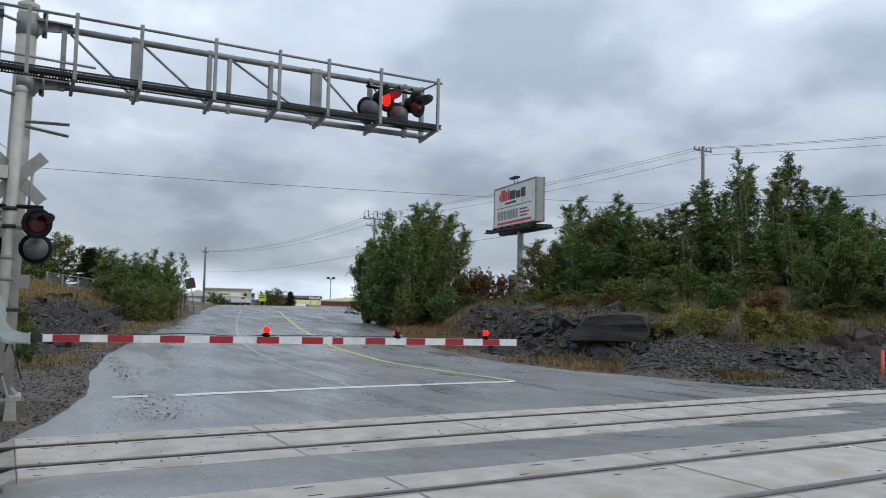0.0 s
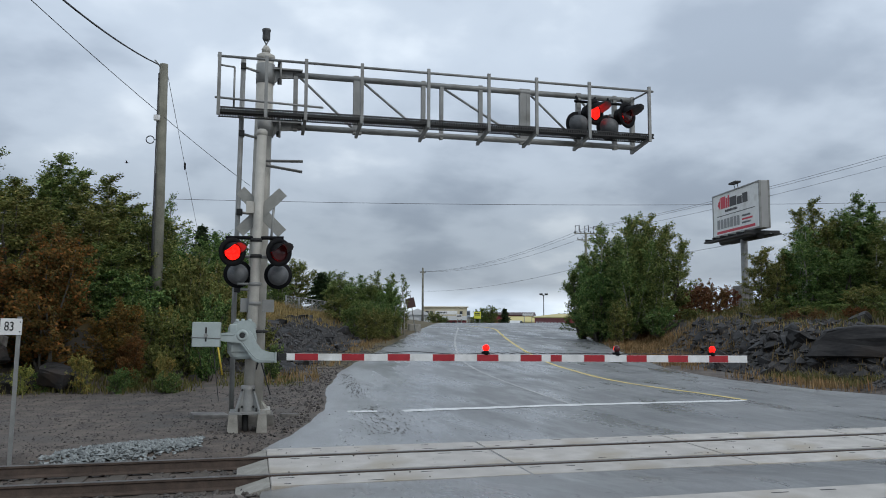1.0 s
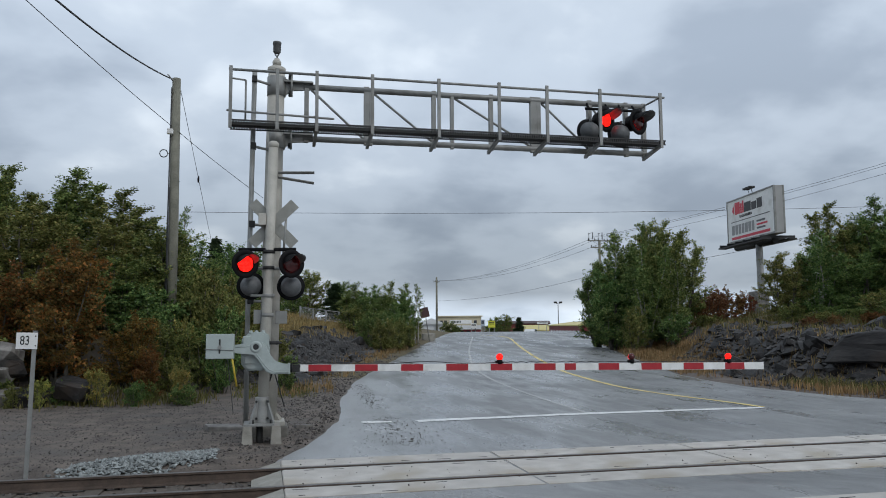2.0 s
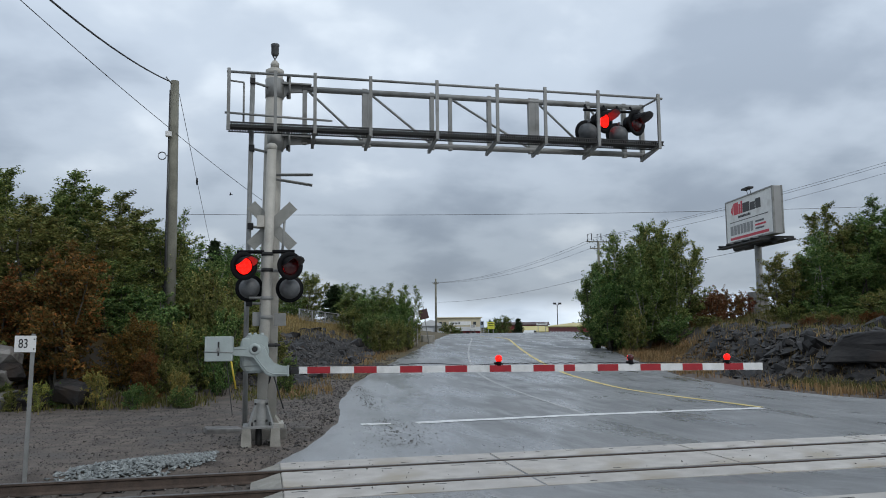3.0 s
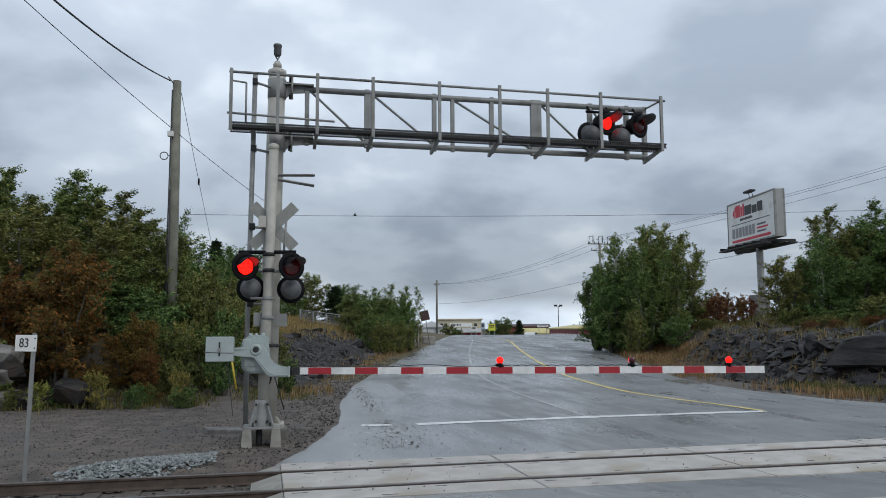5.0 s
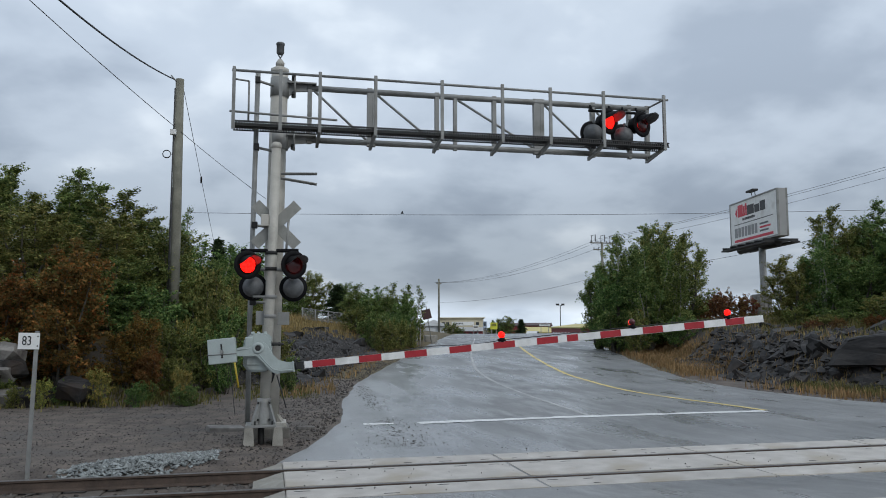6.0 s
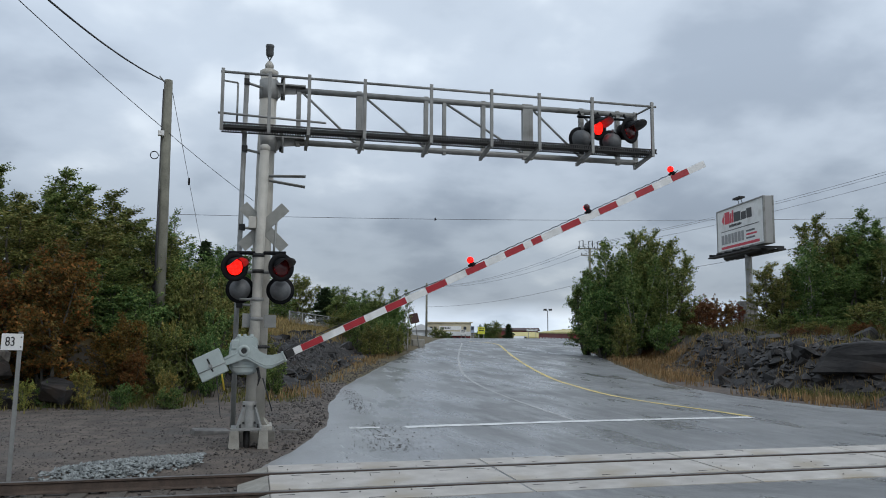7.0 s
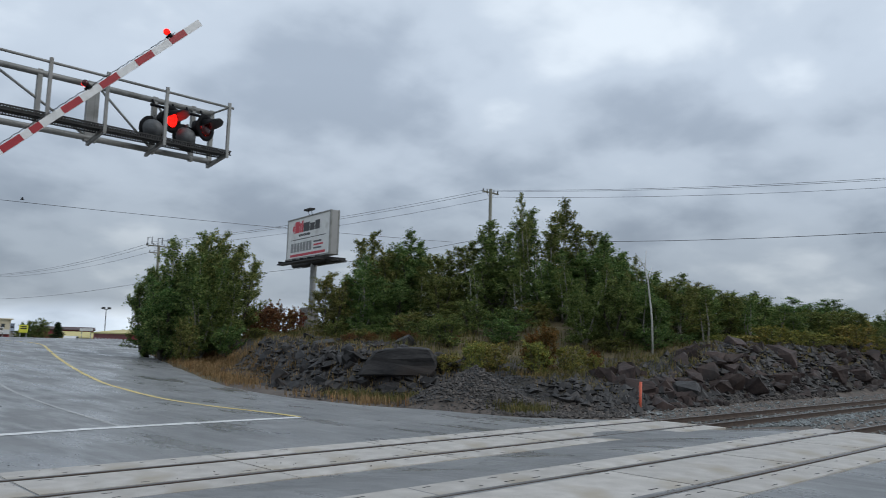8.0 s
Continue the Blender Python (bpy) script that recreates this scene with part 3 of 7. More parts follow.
def panel_mesh(width, length, seed):
    """A concrete crossing panel with worn, rounded edges and dark pads painted as shaded lag-bolt recesses."""
    rng = random.Random(seed)
    bm = bmesh.new()
    b2 = bmesh.new()
    box(b2, 0, length, -width / 2, width / 2, -0.16, 0)
    bmesh.ops.bevel(b2, geom=[e for e in b2.edges if max(v.co.z for v in e.verts) > -0.01 and min(v.co.z for v in e.verts) > -0.01], offset=0.010, segments=2, affect="EDGES")
    absorb(bm, b2)
    for k in range(6):
        x = length * (k + 0.5) / 6 + rng.uniform(-0.15, 0.15)
        for s in (-1, 1):
            if rng.random() < 0.45:
                y = s * (width / 2 - rng.uniform(0.10, 0.16))
                q = rng.uniform(0.03, 0.11)
                # shade of the recess put into the colour of a barely raised pad
                fs = box(bm, x - q, x + q, y - 0.012, y + 0.012, -0.02, 0.0025)
                for f in fs:
                    f.material_index = 1
    return mesh_of("panel", bm, M_CONCRETE, M_RUBBER_AND_SHADE)


for ti, (ya, yb, z) in enumerate(TRACKS):
    surface = thing("crossing_surface", "pale worn concrete panels between and beside the rails", "crossing surface", group="crossing surfaces", kind="structure")
    field = 0.62
    rows_ = (((ya + yb) / 2, yb - ya - 0.24), (ya - 0.06 - field / 2 - 0.02, field), (yb + 0.06 + field / 2 + 0.02, field))
    n = 6
    length = (X1 - X0) / n
    for r, (yc, w) in enumerate(rows_):
        meshes = [panel_mesh(w, length - 0.022, 10 * ti + 3 * r + k) for k in range(3)]
        for k in range(n):
            o = new("panel", meshes[(k * 2 + r) % 3])
            o.parent = surface
            jig = math.sin(k * 12.9 + r * 4.1 + ti)
            o.matrix_basis = pose(X0 + k * length, yc, z + 0.006 + 0.004 * jig, 0.15 * jig, 0.06 * jig, 0)
    bm = bmesh.new()
    for y in (ya, yb):
        box(bm, X0, X1, y - 0.125, y - 0.038, z - 0.16, z - 0.028)
        box(bm, X0, X1, y + 0.038, y + 0.125, z - 0.16, z - 0.028)
    bj = bmesh.new()
    for k in range(1, n):
        for yc, w in rows_:
            box(bj, X0 + k * length - 0.022, X0 + k * length, yc - w / 2, yc + w / 2, z - 0.16, z - 0.002)
    part("joint_filler", bj, M_JOINT, surface, "grey grout in the panel joints")
    part("flangeway_filler", bm, M_RUBBER_AND_SHADE, surface, "black rubber flangeway strips")
    # tapered end plates
    for xe, s in ((X0, -1), (X1, 1)):
        for yc, w in rows_:
            bm = bmesh.new()
            prism(bm, [(0, 0), (0, -0.16), (s * 0.42, -0.16), (s * 0.42, -0.12)], -w / 2, w / 2)
            part("end_ramp", bm, M_FOOT, surface, "", pose(xe + s * 0.012, yc, z))


# ---------- crossing signals ----------
def lens_mesh(r):
    """A lamp lens: one face lit, the other dark, thin rim between."""
    bm = bmesh.new()
    lathe(bm, [(r * 0.995, 0.0), (r * 0.9, 0.012), (r * 0.6, 0.026), (r * 0.3, 0.034), (0.0, 0.036)], 28)
    lit = len(bm.faces)
    lathe(bm, [(r * 0.995, -0.0005), (r * 0.9, -0.012), (r * 0.6, -0.026), (r * 0.3, -0.034), (0.0, -0.036)], 28)
    bm.faces.ensure_lookup_table()
    for f in bm.faces[lit:]:
        f.material_index = 1
    return mesh_of("lens", bm, M_REDON, M_REDOFF)


LENS = lens_mesh(0.150)
FACING = pose(0, 0, 0, 90, 0, 0)  # z axis turned towards -y
FLASHERS = []


def signal_head(owner, x, y, z, lit, yaw=0.0, pitch=0.0, side="front", scale=1.0):
    """A round black target disc with a hooded red lens; seen from behind, its grey housing."""
    at = pose(x, y, z, 0, 0, yaw) @ pose(0, 0, 0, pitch, 0, 0) @ Matrix.Diagonal((scale, scale, scale, 1))
    bm = bmesh.new()
    if side == "front":
        lathe(bm, [(0.17, -0.02), (0.25, -0.012), (0.262, 0.004), (0.256, 0.014), (0.175, 0.018), (0.165, 0.0)], 36, FACING)
        head = part("target_disc", bm, M_BLACK, owner, "round black backing disc", at)
        bm = bmesh.new()
        lathe(bm, [(0.0, -0.26), (0.10, -0.255), (0.155, -0.21), (0.176, -0.02), (0.17, -0.008), (0.162, -0.02), (0.14, -0.2), (0.0, -0.23)], 28, FACING)
        part("housing", bm, M_BLACK, head)
        # hood: upper part of a cylinder, drooping forward
        bm = bmesh.new()
        rings = []
        for d, span in ((0.0, 90), (0.12, 82), (0.22, 70), (0.29, 55), (0.33, 36)):
            ring = []
            for k in range(21):
                a = radians(90 + span * (k / 10 - 1))
                for rr in (0.172, 0.164):
                    ring.append(bm.verts.new((rr * math.cos(a), -0.012 - d, rr * math.sin(a) - 0.02 * d)))
            rings.append(ring)
        for r0, r1 in zip(rings, rings[1:]):
            for k in range(20):
                for o in (0, 1):
                    f = bm.faces.new((r0[2 * k + o], r0[2 * k + 2 + o], r1[2 * k + 2 + o], r1[2 * k + o]))
                    f.smooth = True
                    f.material_index = o
        for k in range(20):
            bm.faces.new((rings[-1][2 * k], rings[-1][2 * k + 1], rings[-1][2 * k + 3], rings[-1][2 * k + 2]))
        part("hood", bm, (M_BLACK, M_HOODIN), head, "black half-round hood over the lens")
        lens = new("lens", LENS)
        lens.parent = head
        tagged(lens, "red signal lens")
        FLASHERS.append((lens, lit, Matrix.Translation((0, -0.012, 0)) @ FACING))
        return head
    lathe(bm, [(0.0, 0.235), (0.07, 0.23), (0.14, 0.19), (0.178, 0.11), (0.190, 0.03), (0.196, 0.02), (0.25, 0.016), (0.262, 0.006), (0.256, -0.008), (0.0, -0.012)], 36, FACING)
    bm.faces.ensure_lookup_table()
    for f in bm.faces:
        c = FACING.inverted() @ f.calc_center_median()
        f.material_index = 1 if math.hypot(c.x, c.y) > 0.197 else 0
    head = part("lamp_back", bm, (M_BACK, M_BLACK), owner, "grey back of a lamp facing away", at)
    bm = bmesh.new()
    tube(bm, [(0, -0.10, 0.17), (0, -0.10, 0.25)], 0.028, 10)
    part("conduit_fitting", bm, M_BACK, head)
    for a in (40, 140, 220, 320):
        bm = bmesh.new()
        tube(bm, [(0.178 * math.cos(radians(a)), -0.06, 0.178 * math.sin(radians(a))), (0.178 * math.cos(radians(a)), -0.10, 0.178 * math.sin(radians(a)))], 0.012, 6)
        part("bolt", bm, M_BACK, head)
    return head


def bar(owner, name, a, b, r, material=None, label="", seg=10):
    bm = bmesh.new()
    tube(bm, [a, b], r, seg)
    return part(name, bm, material or M_GALV, owner, label)


def build_cantilever():
    YT, YW0, YW1 = 16.0, 15.2, 15.62
    c = thing("signal_cantilever", "grey steel pole with a truss boom and walkway over the road", "signal bridge", pose(0, 0, 0))
    xc = 0.17
    bm = bmesh.new()
    tube(bm, [(xc - 0.09, YT, 0.28), (xc - 0.03, YT, 5.2), (xc, YT, 7.32)], [0.19, 0.175, 0.168], 28)
    part("pole", bm, M_MAST, c, "tall round pole in weathered aluminium paint")
    bm = bmesh.new()
    lathe(bm, [(0.0, 7.44), (0.10, 7.43), (0.185, 7.38), (0.185, 7.30), (0.17, 7.29)], 28, Matrix.Translation((xc, YT, 0)))
    part("pole_cap", bm, M_MAST, c)
    bm = bmesh.new()
    lathe(bm, [(0.0, 7.60), (0.045, 7.59), (0.09, 7.52), (0.085, 7.46), (0.05, 7.44), (0.05, 7.40)], 18, Matrix.Translation((xc, YT, 0)))
    part("finial", bm, M_MAST, c)
    bm = bmesh.new()
    lathe(bm, [(0.0, 7.95), (0.080, 7.945), (0.088, 7.93), (0.088, 7.90), (0.078, 7.89), (0.078, 7.73), (0.05, 7.70), (0.0, 7.69)], 20, Matrix.Translation((xc, YT, 0)))
    for s in (-1, 1):
        tube(bm, [(xc + s * 0.05, YT, 7.71), (xc, YT, 7.62), (xc - s * 0.02, YT, 7.56)], 0.014, 6)
    part("bell", bm, M_BACK, c, "dark electronic bell on the pole top")
    bm = bmesh.new()
    soft_box(bm, xc - 0.50, xc + 0.30, YT - 0.40, YT + 0.40, -0.3, 0.20, 0.03)
    part("foundation", bm, M_OLDFOOT, c, "concrete foundation block")
    bm = bmesh.new()
    soft_box(bm, xc - 0.42, xc + 0.24, YT - 0.33, YT + 0.33, 0.20, 0.285, 0.008)
    for a in range(8):
        an = a * math.tau / 8 + 0.2
        m = pose(xc - 0.09, YT, 0, 0, 0, math.degrees(an))
        prism(bm, [(0.17, 0.28), (0.30, 0.28), (0.17, 0.46)], -0.008, 0.008, m)
    part("base_flange", bm, M_MAST, c)
    # chords
    for z, name in ((7.03, "top_chord"), (5.94, "bottom_chord")):
        bm = bmesh.new()
        tube(bm, [(xc + 0.55, YT, z), (8.38, YT, z)], 0.062, 16)
        part(name, bm, M_GALV, c, "long steel tube of the boom")
        bm = bmesh.new()
        prism(bm, [(xc + 0.15, z + 0.14), (xc + 0.72, z + 0.06), (xc + 0.72, z - 0.06), (xc + 0.30, z - 0.10), (xc + 0.15, z - 0.24)], YT - 0.03, YT + 0.03)
        box(bm, xc + 0.14, xc + 0.74, YT - 0.13, YT + 0.13, z + 0.055, z + 0.085)
        lathe(bm, [(0.17, z - 0.24), (0.187, z - 0.235), (0.187, z + 0.16), (0.17, z + 0.165)], 24, Matrix.Translation((xc, YT, 0)))
        part("bracket", bm, M_GALV, c, "clamp bracket that holds the boom to the pole")
        for dz in (0.20, -0.16):
            bar(c, "clamp_bolt", (xc + 0.27, YT - 0.15, z + dz), (xc + 0.27, YT + 0.15, z + dz), 0.03, M_DARKSTEEL)
        for dx in (0.25,):
            bar(c, "clamp_post", (xc + dx + 0.05, YT - 0.12, z - 0.26), (xc + dx + 0.05, YT - 0.12, z + 0.22), 0.024)
    # uprights and braces of the truss
    for x, w in ((0.78, 0.045), (2.02, 0.055), (2.11, 0.035), (3.46, 0.045), (3.86, 0.038), (4.73, 0.045), (5.70, 0.075), (5.82, 0.045), (7.02, 0.050), (7.9, 0.045), (8.34, 0.045)):
        bm = bmesh.new()
        soft_box(bm, x - w, x + w, YT - 0.05, YT + 0.05, 5.86, 7.10 if w > 0.04 else 7.0, 0.006)
        part("upright", bm, M_GALV, c)
    for xa, xb in ((0.88, 1.95), (2.18, 3.42), (3.92, 5.62), (5.9, 6.98), (7.06, 7.9)):
        bar(c, "brace", (xa, YT, 6.97), (xb, YT, 6.0), 0.026)
    # walkway
    bm = bmesh.new()
    xa, xb = -0.72, 8.44
    for y in (YW0, YW1):
        box(bm, xa, xb, y - 0.014, y + 0.014, 6.045, 6.07)
        box(bm, xa, xb, y - 0.010, y + 0.010, 5.965, 5.985)
        for k in range(int((xb - xa) / 0.05)):
            x = xa + 0.03 + k * 0.05
            box(bm, x - 0.016, x + 0.016, y - 0.006, y + 0.006, 5.9855, 6.0445)
    part("walkway_edge", bm, M_DARKSTEEL, c, "dark steel edge bars of the walkway")
    bm = bmesh.new()
    n = int((xb - xa) / 0.05)
    for k in range(n):
        x = xa + (k + 0.5) * (xb - xa) / n
        box(bm, x - 0.008, x + 0.008, YW0 + 0.014, YW1 - 0.014, 6.005, 6.045)
    for k in range(7):
        y = YW0 + 0.06 + k * (YW1 - YW0 - 0.12) / 6
        box(bm, xa, xb, y - 0.005, y + 0.005, 6.0, 6.04)
    tagged(part("walkway_grating", bm, M_DARKSTEEL, c, "open steel grating"), kind="stuff")
    bar(c, "handrail", (xa - 0.02, YW0, 7.05), (8.44, YW0, 7.02), 0.026, None, "thin top rail")
    bar(c, "mid_rail", (xa - 0.05, YW0, 6.24), (1.28, YW0, 6.17), 0.022)
    for x in (-0.70, 0.18, 0.94, 2.04, 3.40, 4.68, 5.73, 6.93, 8.34):
        bm = bmesh.new()
        soft_box(bm, x - 0.032, x + 0.032, YW0 - 0.03, YW0 + 0.02, 5.90, 7.12, 0.004)
        part("rail_post", bm, M_GALV, c)
    for x in (-0.42,):
        bar(c, "ladder_hoop", (x, YW0 + 0.1, 6.08), (x, YW0 + 0.1, 6.88), 0.02)
        bar(c, "ladder_hoop", (x - 0.26, YW0 + 0.02, 6.88), (x, YW0 + 0.1, 6.88), 0.018)
    for x in (0.94, 2.04, 3.40, 4.68, 5.73, 6.93, 8.34):
        bm = bmesh.new()
        prism(bm, [(x - 0.03, 0), (x + 0.03, 0), (x + 0.03, 0.07), (x - 0.03, 0.07)], 0, 0.86, Matrix.Translation((0, YW0, 5.93)) @ Matrix(((1, 0, 0, 0), (0, 1, 0, 0), (0, -0.16, 1, 0), (0, 0, 0, 1))))
        part("walkway_bracket", bm, M_GALV, c)
    bar(c, "end_rail", (8.34, YW0, 7.02), (8.38, YT, 7.06), 0.022)
    bar(c, "end_rail", (8.34, YW0, 5.95), (8.38, YT, 5.92), 0.030)
    # lamp hangers and heads
    for x in (6.95, 7.40, 7.72, 8.05):
        bar(c, "lamp_hanger", (x, YT - 0.18, 6.86), (x, YT - 0.05, 7.02), 0.024, M_BLACK)
    signal_head(c, 6.87, 15.72, 6.31, None, 8, 0, "back", 1.1)
    signal_head(c, 7.24, 15.62, 6.59, "left", 25, 1, "front", 1.12)
    signal_head(c, 7.60, 15.74, 6.29, None, 8, 0, "back", 1.1)
    signal_head(c, 8.00, 15.58, 6.56, "right", 25, 1, "front", 1.12)
    bar(c, "lamp_arm", (6.85, YT - 0.2, 6.86), (8.10, YT - 0.2, 6.86), 0.03, M_BLACK)
    # climbing tube beside the pole
    bm = bmesh.new()
    xl = -0.16
    tube(bm, [(xl - 0.16, 15.6, 0.02), (xl - 0.16, 15.6, 2.2), (xl - 0.10, 15.6, 7.15)], 0.048, 12)
    part("ladder_rail", bm, M_GALV, c, "long climbing rail beside the pole")
    for z in (1.4, 2.6, 4.1, 5.65, 7.0):
        bar(c, "standoff", (xl - 0.13, 15.6, z), (xc, YT, z), 0.026)
        bm = bmesh.new()
        soft_box(bm, xl - 0.18 + 0.004 * z, xl - 0.05, 15.52, 15.68, z - 0.06, z + 0.06, 0.008)
        part("standoff_clamp", bm, M_DARKSTEEL, c)
    # side arrow plates
    for dz, rot in ((0.03, 2), (-0.06, -8)):
        bm = bmesh.new()
        soft_box(bm, 0, 0.72, -0.012, 0.012, -0.03, 0.03, 0.003, pose(0.22, 15.78, 5.14 + dz, 0, -rot, 0) @ pose(0, 0, 0, 55, 0, 0))
        part("flat_arm", bm, M_GALV, c)
    return c


build_cantilever()


def build_mast():
    YM = 14.95
    c = thing("crossing_mast", "weathered crossing signal mast with crossbuck and flashing red lamps", "crossing signal")
    x = 0.06
    bm = bmesh.new()
    tube(bm, [(x - 0.08, YM, 0.4), (x, YM, 3.0), (x + 0.06, YM, 5.55)], [0.092, 0.09, 0.088], 20)
    part("pole", bm, M_MAST, c, "grey round mast")
    bm = bmesh.new()
    lathe(bm, [(0.0, 5.62), (0.06, 5.61), (0.10, 5.57), (0.10, 5.50), (0.088, 5.49)], 20, Matrix.Translation((x + 0.06, YM, 0)))
    part("pole_cap", bm, M_MAST, c)
    # cast base with four legs of bolts, on two concrete feet
    bm = bmesh.new()
    for k in range(4):
        m = pose(x - 0.08, YM, 0, 0, 0, k * 90 + 45)
        prism(bm, [(0.07, 0.36), (0.30, 0.36), (0.30, 0.39), (0.12, 0.80), (0.07, 0.82)], -0.02, 0.02, m)
    lathe(bm, [(0.16, 0.36), (0.155, 0.5), (0.125, 0.74), (0.128, 0.82), (0.095, 0.83)], 20, Matrix.Translation((x - 0.08, YM, 0)))
    part("cast_base", bm, M_GALV, c, "flared cast base")
    bm = bmesh.new()
    soft_box(bm, x - 0.40, x + 0.14, YM - 0.30, YM + 0.30, 0.325, 0.365, 0.006)
    part("base_plate", bm, M_GALV, c)
    for sx in (-1, 1):
        for sy in (-1, 1):
            bar(c, "base_bolt", (x - 0.08 + sx * 0.16, YM + sy * 0.18, 0.36), (x - 0.08 + sx * 0.16, YM + sy * 0.18, 0.43), 0.026, M_DARKSTEEL, "", 6)
            bar(c, "collar_bolt", (x - 0.08 + sx * 0.10, YM - 0.10, 0.60 + sy * 0.15), (x - 0.08 + sx * 0.10, YM - 0.17, 0.60 + sy * 0.15), 0.022, M_DARKSTEEL, "", 6)
    for sx in (-1, 1):
        bm = bmesh.new()
        x0 = x - 0.08 + sx * 0.255
        prism(bm, [(x0 - 0.11, -0.2), (x0 + 0.11, -0.2), (x0 + 0.075, 0.325), (x0 - 0.075, 0.325)], YM - 0.30, YM + 0.34)
        part("concrete_foot", bm, M_FOOT, c, "tapered concrete foot")
    bar(c, "cable_pipe", (x - 0.12, YM - 0.05, -0.1), (x - 0.12, YM - 0.05, 0.33), 0.06, M_DARKSTEEL)
    # crossbuck seen at an angle, blades behind and beside the mast
    for s in (1, -1):
        bm = bmesh.new()
        soft_box(bm, -0.56, 0.56, -0.006, 0.006, -0.105, 0.105, 0.004, pose(x + 0.08, YM + 0.12 + 0.012 * s, 4.05, 0, 45 * s, 0))
        part("crossbuck_blade", bm, M_BUCKWHITE, c, "dull metal crossbuck blade")
    bm = bmesh.new()
    soft_box(bm, x - 0.20, x - 0.06, YM - 0.06, YM + 0.10, 4.0, 4.22, 0.01)
    part("crossbuck_clamp", bm, M_MAST, c)
    bar(c, "crossbuck_stay", (x + 0.26, YM + 0.14, 3.3), (x + 0.32, YM + 0.14, 4.3), 0.024)
    # lamp cross-arm
    bar(c, "lamp_arm", (x - 0.55, YM - 0.02, 3.53), (x + 0.50, YM - 0.02, 3.55), 0.036, M_BLACK, "black lamp cross-arm")
    for z in (3.50, 3.20, 2.68, 2.32):
        bm = bmesh.new()
        lathe(bm, [(0.09, z - 0.035), (0.112, z - 0.03), (0.112, z + 0.03), (0.09, z + 0.035)], 20, Matrix.Translation((x, YM, 0)))
        part("pole_clamp", bm, M_DARKSTEEL if z > 3.1 else M_GALV, c)
    bar(c, "lamp_stay", (x - 0.30, YM, 3.19), (x + 0.40, YM, 3.18), 0.03, M_GALV)
    bar(c, "lamp_stay", (x - 0.32, YM, 2.68), (x + 0.12, YM, 2.68), 0.026, M_GALV)
    signal_head(c, -0.36, YM - 0.26, 3.25, "left", 25, 1)
    signal_head(c, 0.47, YM - 0.26, 3.26, "right", 25, 1)
    signal_head(c, -0.26, YM + 0.18, 2.87, None, 0, 0, "back")
    signal_head(c, 0.48, YM + 0.18, 2.86, None, 0, 0, "back")
    # small side plates on the pole
    bm = bmesh.new()
    soft_box(bm, -0.20, 0.06, YM + 0.10, YM + 0.13, 2.16, 2.42, 0.006)
    part("side_plate", bm, M_GALV, c)
    bm = bmesh.new()
    soft_box(bm, 0.20, 0.42, YM + 0.30, YM + 0.33, 2.16, 2.40, 0.006)
    part("side_plate", bm, M_GALV, c)
    return c


build_mast()


